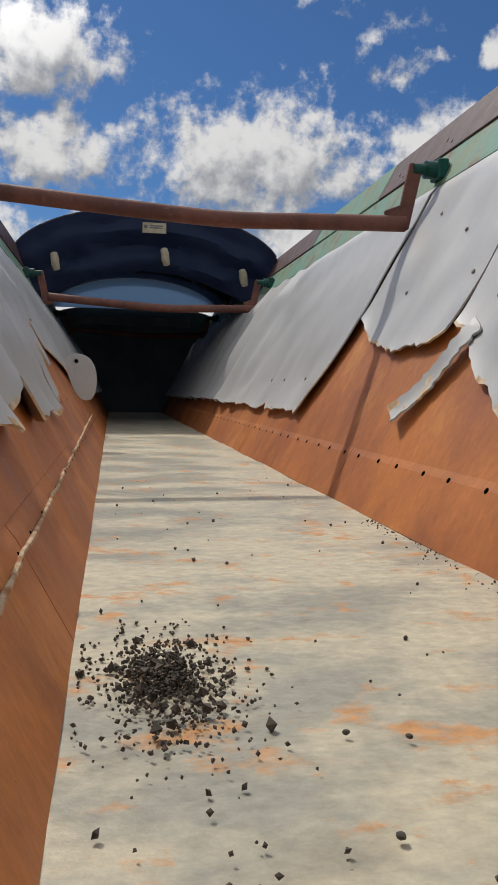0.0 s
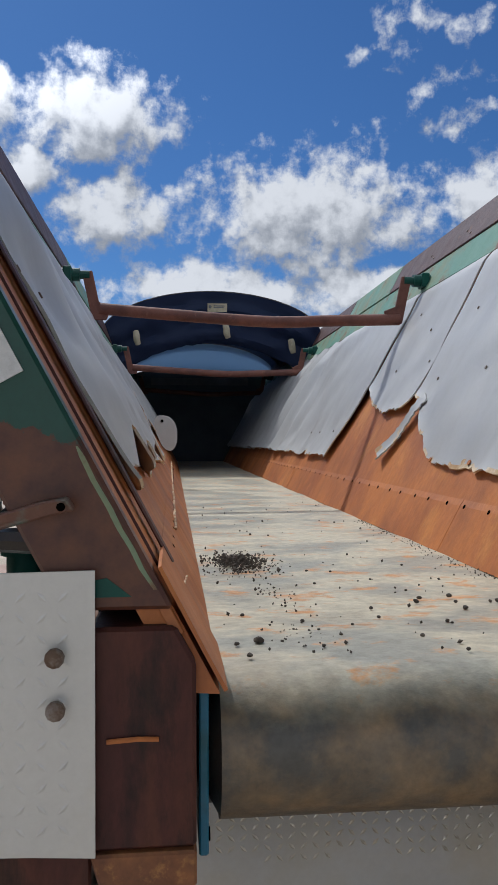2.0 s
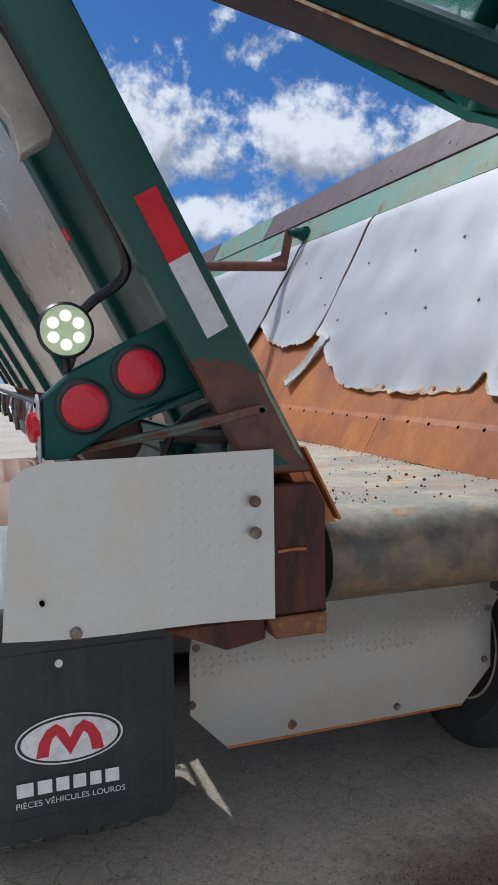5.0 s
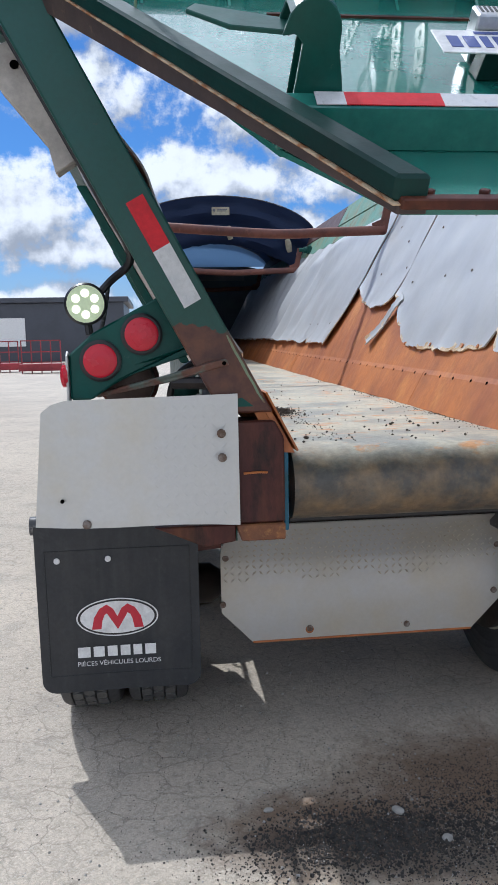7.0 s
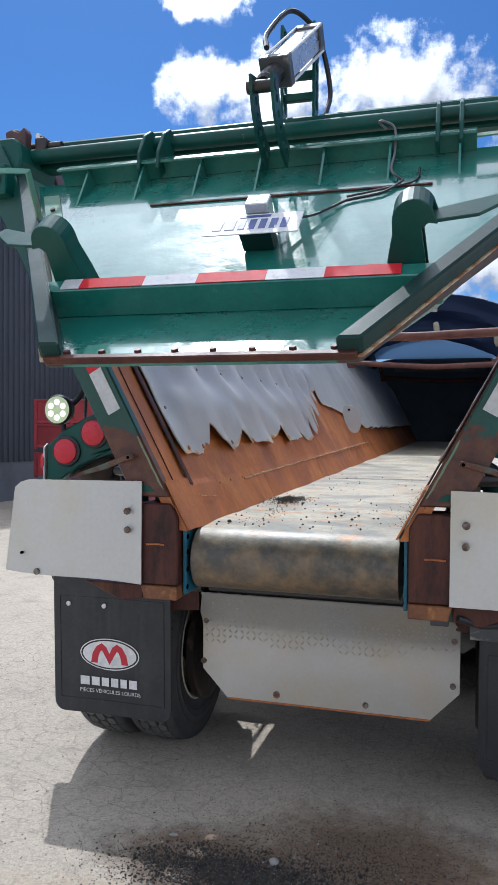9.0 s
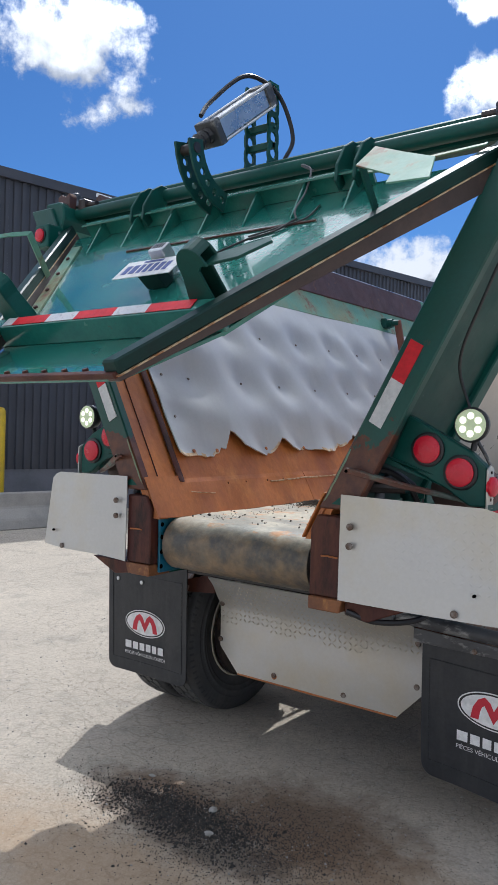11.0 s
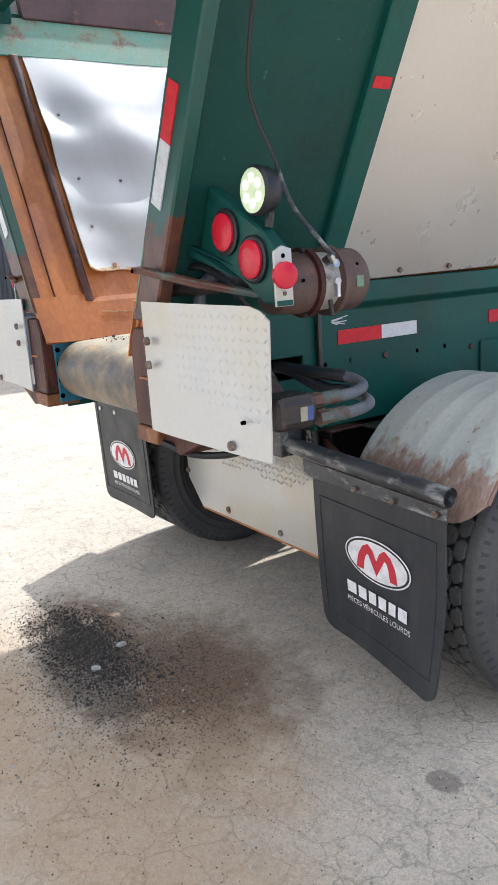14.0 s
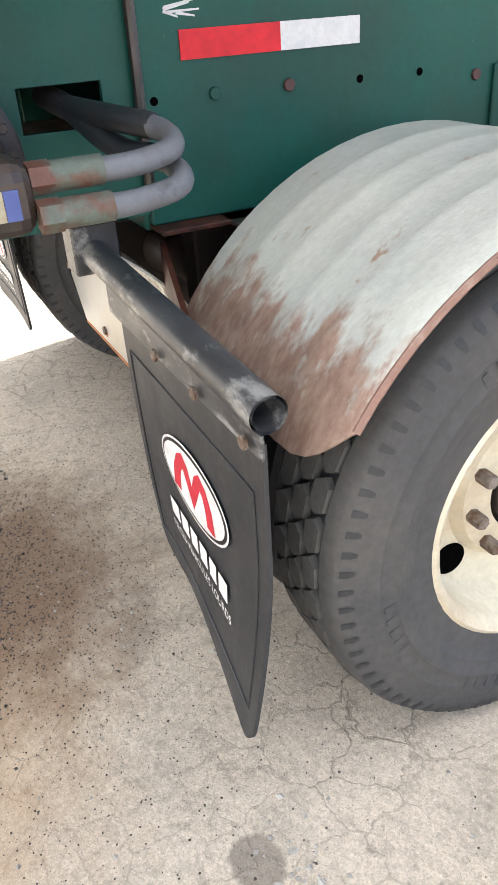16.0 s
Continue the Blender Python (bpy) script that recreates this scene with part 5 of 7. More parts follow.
for k in range(26):
    y = 0.95 + 0.16 * k + hr.uniform(-0.04, 0.04)
    ln = hr.uniform(0.06, 0.16)
    part("hung_strap", tube([(-1.045, y, 1.555), (-1.05 + hr.uniform(-0.01, 0.01), y + hr.uniform(-0.02, 0.02), 1.565 - ln * 0.6), (-1.045, y + hr.uniform(-0.03, 0.03), 1.565 - ln)], hr.uniform(0.006, 0.014), 7), hr.choice((GREASE, BLACK, HOSE, RUST_BAR, CLEAN_ALU)), hang)

# ---- mud flaps ----
def flap_y(s, u, v):
    """v is 0 at the top and 1 at the bottom."""
    base = 0.565 if s < 0 else 0.552
    if s < 0:
        return base + 0.012 * math.sin(u * 3.0) * v + 0.02 * v
    return base + 0.03 * v * v * (1 - u) - 0.075 * max(0.0, v - 0.35) ** 1.6 * max(0.0, u - 0.25) ** 1.3 * 2.2


def flap_pt(s, x, z, off=0.0):
    top, bot = (0.95, 0.272) if s < 0 else (0.845, 0.225)
    u, v = (x - 0.70) / 0.62, (top - z) / (top - bot)
    return Vector((s * x, flap_y(s, u, v) - off, z - (0.03 * u if s > 0 else 0)))


for s in (-1, 1):
    top, bot = (0.95, 0.272) if s < 0 else (0.845, 0.225)
    if s > 0:
        pipe = part("flap_pipe", joined(tube([(0.50, 0.545, 0.905), (1.335, 0.55, 0.868)], 0.030, 22, False), tube([(0.50, 0.545, 0.905), (1.335, 0.55, 0.868)], 0.0255, 22, False)), PIPE, trailer, "scratched black steel pipe carrying the mud flap", smooth=True)
        part("pipe_bracket", prism([(0.50, 0.50, 0.86), (0.575, 0.50, 0.86), (0.575, 0.50, 0.965), (0.50, 0.50, 0.965)], (0, 0.10, 0), 0.004), PIPE, pipe)
        part("pipe_angle", prism([(0.66, 0.534, 0.865), (1.33, 0.538, 0.835), (1.33, 0.538, 0.795), (0.66, 0.534, 0.805)], (0, 0.006, 0), 0.001), PIPE, pipe, "flat steel strip bolted along the flap")
    else:
        pipe = part("flap_pipe", tube([(-0.55, 0.60, 0.945), (-1.335, 0.60, 0.945)], 0.036, 18), PIPE, trailer, "black steel pipe carrying the mud flap", smooth=True)
    rows = []
    for v in [k / 17 for k in range(16)] + [0.928, 0.945, 0.960, 0.973, 0.984, 0.993, 1.0]:
        z = top - (top - bot) * v
        near = max(0.0, 0.055 - (1 - v) * (top - bot))
        inset = 0.055 - math.sqrt(0.055 ** 2 - near ** 2)
        row = []
        for j in range(17):
            u = j / 16
            row.append(flap_pt(s, 0.70 + inset + (0.62 - 2 * inset) * u, z))
        rows.append(row)
    flap = part("mud_flap", thicken(quad_strip(rows), 0.008), RUBBER, trailer, "black rubber mud flap with a printed oval mark", smooth=True)
    for fx in ((1.238, 1.046) if s < 0 else (0.939, 1.116, 1.294)):
        part("flap_bolt", disc(flap_pt(s, fx, 0.813 + (0.03 * (fx - 0.7) / 0.62 if s > 0 else 0), 0.010 if s < 0 else 0.022), (0, -1, 0), 0.012, 0.006, 10), WHITE if s < 0 else BOLT, flap)
    # printed mark: oval with two arches, a wordmark as plain blocks and one line of small type
    cx, cz = (1.02, 0.575) if s < 0 else (1.025, 0.59)
    sg = 1 if s > 0 else -1

    def printed(name, outline, off, mat, label=""):
        bm = bmesh.new()
        n = len(outline)
        vs = [bm.verts.new(flap_pt(s, cx + sg * px, cz + pz, off)) for px, pz in outline]
        bm.faces.new(vs)
        bmesh.ops.triangulate(bm, faces=bm.faces[:])
        return part(name, bm, mat, flap, label)

    oval = lambda a, b: [(a * math.cos(2 * math.pi * k / 48), b * math.sin(2 * math.pi * k / 48)) for k in range(48)]
    printed("oval_rim", oval(0.158, 0.078), 0.0125, WHITE)
    printed("oval_line", oval(0.152, 0.073), 0.0131, BLACK)
    printed("oval", oval(0.143, 0.066), 0.0137, WHITE, "white printed oval")
    outer = [(-0.100, -0.046), (-0.090, 0.002), (-0.068, 0.038), (-0.040, 0.054), (-0.016, 0.036), (0.0, 0.004), (0.016, 0.036), (0.040, 0.054), (0.068, 0.038), (0.090, 0.002), (0.100, -0.046)]
    inner = [(-0.064, -0.046), (-0.058, -0.010), (-0.050, 0.010), (-0.040, 0.018), (-0.026, -0.006), (0.0, -0.050), (0.026, -0.006), (0.040, 0.018), (0.050, 0.010), (0.058, -0.010), (0.064, -0.046)]
    part("printed_mark", quad_strip([[flap_pt(s, cx + sg * px, cz + pz, 0.0145) for px, pz in row] for row in (outer, inner)]), LOGO_RED, flap, "red printed double arch")
    edge_in = [(0.735, top - 0.10), (1.285, top - 0.10), (1.285, bot + 0.07), (0.735, bot + 0.07), (0.735, top - 0.10)]
    rib = []
    for (xa, za), (xb, zb) in zip(edge_in, edge_in[1:]):
        rib += [flap_pt(s, xa + (xb - xa) * k / 10, za + (zb - za) * k / 10, 0.009) for k in range(10)]
    part("moulded_rib", tube(rib + rib[:1], 0.0022, 6), RUBBER, flap)
    x = -0.158
    for wd in (0.056, 0.050, 0.046, 0.046, 0.042, 0.050):
        printed("wordmark_block", [(x, -0.160), (x + wd - 0.008, -0.160), (x + wd - 0.008, -0.117), (x, -0.117)], 0.0132, WHITE, "white printed block")
        x += wd + 0.004
    cu = bpy.data.curves.new("line", "FONT")
    cu.body = "PIÈCES VÉHICULES LOURDS"
    cu.size = 0.0265
    cu.align_x = "CENTER"
    tmp = bpy.data.objects.new("line", cu)
    me = bpy.data.meshes.new_from_object(tmp)
    bpy.data.objects.remove(tmp)
    bm = bmesh.new()
    bm.from_mesh(me)
    bpy.data.meshes.remove(me)
    for v in bm.verts:
        v.co = flap_pt(s, cx + sg * v.co.x, cz - 0.195 + v.co.y, 0.0132)
    part("small_lettering", bm, WHITE, flap, "one line of small white capitals")

# ---- lights on the brackets ----
for s in (-1, 1):
    P = lambda x, y, z: (s * x, y, z)
    br = part("light_bracket", prism([P(0.72, 0.135, 1.62), P(0.79, 0.135, 1.79), P(1.03, 0.135, 1.665), P(1.105, 0.135, 1.60), P(1.105, 0.135, 1.455), P(1.04, 0.135, 1.455), P(0.95, 0.135, 1.515)], (0, 0.05, 0), 0.006), GREEN, trailer, "green steel light bracket")
    for cx, cz in ((0.876, 1.658), (1.008, 1.578)):
        part("grommet", disc(P(cx, 0.137, cz), (0, -1, 0), 0.066, 0.014, 28), BLACK, br)
        part("tail_light", disc(P(cx, 0.126, cz), (0, -1, 0), 0.053, 0.012, 28, 0.006), RED_LENS, br, "round red tail light")
    end = part("marker_plate", prism([P(1.108, 0.122, 1.45), P(1.108, 0.182, 1.45), P(1.108, 0.182, 1.60), P(1.108, 0.15, 1.61), P(1.108, 0.122, 1.595)], (s * 0.008, 0, 0), 0.002), ALU, br, "pale marker plate")
    for zb in (1.484, 1.583):
        part("plate_screw", disc(P(1.116, 0.152, zb), (s, 0, 0), 0.006, 0.003, 10), HOLLOW if zb > 1.5 else BOLT, end)
    part("paint_edge", box(*sorted((s * 1.1155, s * 1.1170)), 0.126, 0.178, 1.452, 1.466, 0.0), GREEN, end)
    part("side_marker", disc(P(1.116, 0.152, 1.532), (s, -0.15, 0), 0.036, 0.016, 20, 0.006), RED_LENS, br, "round red side marker")
    lamp = part("work_lamp", lathe([(-0.075, 0.060), (-0.066, 0.066), (-0.045, 0.064), (-0.02, 0.055), (-0.005, 0.040), (0.0, 0.02)], "y", P(1.045, 0.19, 1.755), 28), BLACK, trailer, "round black work lamp, lit", smooth=True)
    part("lens", disc(P(1.045, 0.118, 1.755), (0, -1, 0), 0.058, 0.004, 28), LAMP_FACE, lamp, "pale lit lens")
    for k in range(6):
        a = math.pi * 2 * (k + 0.5) / 6
        part("led", disc(P(1.045 + 0.033 * math.cos(a), 0.115, 1.755 + 0.033 * math.sin(a)), (0, -1, 0), 0.0135, 0.003, 14), LAMP_GLOW, lamp)
    part("lamp_foot", tube([P(1.045, 0.17, 1.70), P(1.04, 0.165, 1.66)], 0.012, 8), BLACK, lamp)
    loom = [P(1.03, 0.20, 1.77), P(0.97, 0.20, 1.83), P(0.90, 0.12, 1.90), P(xi(2.05) + 0.155, 0.075, 2.05), P(xi(2.3) + 0.155, 0.07, 2.3), P(xi(2.62) + 0.155, 0.07, 2.62)]
    part("lamp_cable", tube(smooth_path(loom, 5), 0.013, 8) if s < 0 else tube(smooth_path([P(1.03, 0.20, 1.77), P(0.99, 0.24, 1.83), P(0.965, 0.20, 1.95), P(0.99, 0.16, 2.05), P(1.06, 0.14, 2.2), P(1.13, 0.14, 2.36), P(1.21, 0.13, 2.5), P(1.265, 0.05, 2.68)], 5), 0.006, 7), BLACK, lamp, smooth=True)
    part("support_arm", prism([P(0.615, -0.055, 1.560), P(0.625, -0.06, 1.578), P(0.66, -0.04, 1.572), P(0.82, 0.06, 1.524), P(1.03, 0.20, 1.472), P(1.03, 0.20, 1.456), P(0.80, 0.06, 1.506), P(0.65, -0.035, 1.552)], (0, 0.030, 0.002), 0.003), ARM_PAINT, br, "flat rusty support arm with flaking green paint")
    part("support_arm", prism([P(0.70, 0.10, 1.60), P(0.70, 0.10, 1.632), P(0.90, 0.13, 1.565), P(1.02, 0.20, 1.50), P(1.02, 0.20, 1.475), P(0.90, 0.13, 1.535)], (0, 0.03, 0), 0.004), WEB_PAINT, br)
    part("arm_eye", disc(P(0.632, -0.056, 1.566), (0, -1, 0), 0.006, 0.004, 12), HOLLOW, br)
    valve = part("air_valve", joined(tube([P(0.74, 0.30, 1.36), P(0.74, 0.30, 1.47)], 0.040, 16), tube([P(0.74, 0.30, 1.455), P(0.74, 0.30, 1.475)], 0.050, 16)), GREEN, trailer, "green air valve behind the post", smooth=True)
    part("valve_hose", tube(smooth_path([P(0.74, 0.30, 1.50), P(0.70, 0.22, 1.545), P(0.67, 0.16, 1.50), P(0.68, 0.14, 1.40), P(0.70, 0.16, 1.30)], 5), 0.020, 10), HOSE, valve, "thick dark hose", smooth=True)
    part("valve_hose", tube(smooth_path([P(0.80, 0.28, 1.38), P(0.78, 0.20, 1.50), P(0.72, 0.15, 1.56), P(0.66, 0.12, 1.57)], 5), 0.012, 8), BLACK, valve, smooth=True)
    part("support_arm", tube([P(0.60, 0.06, 1.50), P(0.78, 0.15, 1.50)], 0.020, 8), GREASE, br, smooth=True)
    can = part("brake_chamber", lathe([(0.225, 0.0), (0.225, 0.06), (0.24, 0.085), (0.35, 0.092)], "y", P(0.93, 0, 1.50), 28), CAN_BROWN, trailer, "rusty air brake chamber with a grey middle", smooth=True)
    part("clamp_ring", lathe([(0.345, 0.09), (0.348, 0.104), (0.366, 0.104), (0.372, 0.088)], "y", P(0.93, 0, 1.50), 28), RUST_DARK, can, smooth=True)
    part("middle_housing", lathe([(0.37, 0.088), (0.44, 0.086)], "y", P(0.93, 0, 1.50), 28), CAN_GREY, can, "grey cast housing", smooth=True)
    part("clamp_ring", lathe([(0.437, 0.088), (0.442, 0.106), (0.460, 0.106), (0.466, 0.09)], "y", P(0.93, 0, 1.50), 28), CAN_BROWN, can, smooth=True)
    part("rear_housing", lathe([(0.463, 0.094), (0.54, 0.094), (0.558, 0.08), (0.562, 0.0)], "y", P(0.93, 0, 1.50), 28), CAN_BROWN, can, smooth=True)
    part("worn_label", box(*sorted((s * 1.0225, s * 1.0255)), 0.492, 0.520, 1.478, 1.512, 0.001), PALE_GREEN, can, "worn pale green label")
    for yb, zb in ((0.29, 1.51), (0.505, 1.545)):
        part("hole", disc(P(0.93 + 0.0925 * math.cos(math.asin((zb - 1.5) / 0.0925)), yb, zb), (s, 0, (zb - 1.5) * 8), 0.005, 0.004, 8), HOLLOW, can)
    for zb in (1.408, 1.592):
        part("clamp_bolt", tube([P(0.955, 0.335, zb), P(0.955, 0.378, zb)], 0.010, 6), GREASE, can)
    part("elbow_fitting", joined(tube([P(1.005, 0.405, 1.545), P(1.035, 0.405, 1.553)], 0.014, 8), tube([P(1.028, 0.405, 1.553), P(1.032, 0.385, 1.578)], 0.010, 8)), CLEAN_ALU, can, "bright elbow fitting", smooth=True)
    part("elbow_fitting", joined(tube([P(1.008, 0.415, 1.50), P(1.030, 0.415, 1.50)], 0.012, 8), tube([P(1.026, 0.415, 1.50), P(1.026, 0.415, 1.455)], 0.008, 8)), CLEAN_ALU, can, smooth=True)
    part("fitting", tube([P(0.99, 0.40, 1.56), P(1.035, 0.395, 1.575)], 0.013, 8), GREASE, can)
    part("fitting", tube([P(1.00, 0.405, 1.445), P(1.015, 0.40, 1.40)], 0.007, 8), GREASE, can)
    part("air_line", tube(smooth_path([P(1.035, 0.395, 1.575), P(1.03, 0.34, 1.63), P(1.0, 0.28, 1.72), P(0.98, 0.25, 1.82)], 5), 0.007, 7), PIPE, can, smooth=True)

# drum motor with gear head and hoses, on one side only
motor = part("drum_motor", lathe([(0.605, 0.145), (0.635, 0.145), (0.64, 0.125), (0.68, 0.12), (0.685, 0.145), (0.715, 0.145), (0.72, 0.115), (0.77, 0.10), (0.80, 0.085), (0.83, 0.08)], "x", (0, 0.265, 1.125), 36), GREASE, trailer, "greasy brown hydraulic drum motor", smooth=True)
for k in range(14):
    a = 2 * math.pi * k / 14
    part("motor_bolt", disc((0.714, 0.265 + 0.132 * math.cos(a), 1.125 + 0.132 * math.sin(a)), (1, 0, 0), 0.010, 0.012, 6), GREASE, motor)
for k in range(4):
    a = 2 * math.pi * (k + 0.5) / 4
    part("motor_bolt", disc((0.80, 0.265 + 0.075 * math.cos(a), 1.125 + 0.075 * math.sin(a)), (1, 0, 0), 0.013, 0.016, 6), GREASE, motor)
part("gear_ring", lathe([(0.630, 0.150), (0.655, 0.158), (0.662, 0.158), (0.668, 0.146)], "x", (0, 0.265, 1.125), 36), GREASE, motor, "greasy ring gear flange", smooth=True)
part("motor_band", lathe([(0.722, 0.116), (0.735, 0.119), (0.752, 0.112)], "x", (0, 0.265, 1.125), 32), TEAL_BLACK, motor, "blue-black band", smooth=True)
part("motor_cone", lathe([(0.750, 0.110), (0.80, 0.098), (0.84, 0.078), (0.865, 0.066)], "x", (0, 0.270, 1.120), 28), CAN_BROWN, motor, "brown cast housing", smooth=True)
for k in range(5):
    a = 2 * math.pi * (k + 0.2) / 5
    part("housing_bolt", disc((0.800, 0.270 + 0.082 * math.cos(a), 1.120 + 0.082 * math.sin(a)), (1, 0.4 * math.cos(a), 0.4 * math.sin(a)), 0.013, 0.014, 6), GREASE, motor)
part("motor_block", box(0.845, 0.972, 0.210, 0.372, 1.058, 1.170, 0.030, 3), GREASE, motor)
part("motor_label", box(0.971, 0.974, 0.295, 0.322, 1.088, 1.132, 0.0), STRAP, motor, "small white and blue label")
part("label_band", box(0.971, 0.9742, 0.323, 0.345, 1.088, 1.132, 0.0), BLUE_PLATE, motor)
for z, dx in ((1.135, 0.0), (1.085, 0.03)):
    part("hose_end", joined(tube([(0.93 + dx, 0.370, z), (0.93 + dx, 0.405, z)], 0.026, 6), tube([(0.93 + dx, 0.40, z), (0.93 + dx, 0.485, z)], 0.0235, 14)), ARM_PAINT, motor, "dirty crimped hose end", smooth=True)
    part("hose", tube(smooth_path([(0.93 + dx, 0.43, z), (0.93 + dx, 0.53, z), (0.90 + dx, 0.615, z + 0.01), (0.83 + dx * 0.5, 0.625, z + 0.03), (0.74, 0.575, z + 0.045), (0.60, 0.53, 1.19), (0.45, 0.52, 1.20)], 6), 0.0195, 12), HOSE, motor, "thick grey hydraulic hose", smooth=True)
    part("hose_sleeve", tube(smooth_path([(0.81 + dx * 0.5, 0.620, z + 0.034), (0.74, 0.575, z + 0.045), (0.60, 0.53, 1.19), (0.46, 0.52, 1.20)], 6), 0.0225, 12), RUBBER, motor, "black scuffed sleeve", smooth=True)
part("drain_hose", tube(smooth_path([(0.62, 0.0, 1.02), (0.72, 0.06, 0.985), (0.85, 0.14, 1.0), (0.92, 0.20, 1.06)], 5), 0.012, 8), BLACK, motor, smooth=True)

# ---- tailgate, raised: u across, v down the slope, n outwards ----
H0 = Vector((0, 0.08, 2.86))
GV = Vector((0, -1.11, -1.0)).normalized()
GN = Vector((0, GV.z, -GV.y))
VB = 1.494


def gp(u, v, n):
    return H0 + Vector((u, 0, 0)) + GV * v + GN * n


def half(v):
    return 0.40 + (VB - v) * 0.515


def gate_prism(poly, n0, n1, bevel=0.003):
    return prism([gp(u, v, n0) for u, v in poly], GN * (n1 - n0), bevel)


def skin_n(v):
    return -0.08 - 0.038 * (1.175 - v)


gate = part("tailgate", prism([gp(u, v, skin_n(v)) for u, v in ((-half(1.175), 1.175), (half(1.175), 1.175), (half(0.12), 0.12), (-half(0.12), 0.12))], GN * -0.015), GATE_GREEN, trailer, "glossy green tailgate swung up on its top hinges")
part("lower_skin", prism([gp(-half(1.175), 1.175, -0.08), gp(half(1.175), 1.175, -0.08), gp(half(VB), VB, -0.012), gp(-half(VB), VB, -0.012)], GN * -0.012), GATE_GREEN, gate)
lip = part("bottom_lip", prism([gp(-0.41, VB - 0.012, -0.012), gp(0.41, VB - 0.012, -0.012), gp(0.405, VB + 0.012, -0.008), gp(-0.405, VB + 0.012, -0.008)], GN * 0.022, 0.003), RUST_DARK, gate, "rusty bolted lip")
for k in range(8):
    part("lip_bolt", disc(gp(-0.35 + 0.1 * k, VB - 0.02, 0.0), -GV * 0.3 + GN, 0.010, 0.012, 6), RUST_DARK, lip)
beam = part("lower_beam", prism([gp(-half(1.155), 1.177, -0.08), gp(-half(1.155), 1.172, 0.010), gp(-half(1.13), 1.122, 0.014), gp(-half(1.13), 1.117, -0.08)], (2 * half(1.145), 0, 0), 0.003), GATE_GREEN, gate)
x = -0.50
for k, wd in enumerate((0.06, 0.20, 0.16, 0.20, 0.16, 0.20)):
    mat = WHITE_TAPE if k % 2 == 0 else RED_TAPE
    part("beam_tape", prism([gp(x, 1.170, 0.0125), gp(x + wd, 1.170, 0.0125), gp(x + wd, 1.125, 0.0160), gp(x, 1.125, 0.0160)], GN * 0.002), mat, beam, "reflective tape")
    x += wd
# upper flange with gussets
flange = part("upper_flange", prism([gp(-0.97, 0.130, -0.118), gp(-0.97, 0.130, -0.042), gp(-0.97, 0.170, -0.036), gp(-0.97, 0.172, -0.044), gp(-0.97, 0.145, -0.052), gp(-0.97, 0.145, -0.118)], (1.63, 0, 0), 0), GATE_GREEN, gate, "green flange stiffened with gussets")
for u in np.arange(-0.84, 0.66, 0.24):
    part("gusset", prism([gp(u, 0.145, -0.048), gp(u, 0.145, -0.119), gp(u, 0.34, -0.1115)], (0.008, 0, 0)), GATE_GREEN, flange)
part("rust_seam", gate_prism([(-0.50, 0.412), (0.52, 0.412), (0.52, 0.402), (-0.50, 0.402)], -0.1105, -0.103, 0), RUST_DARK, gate)
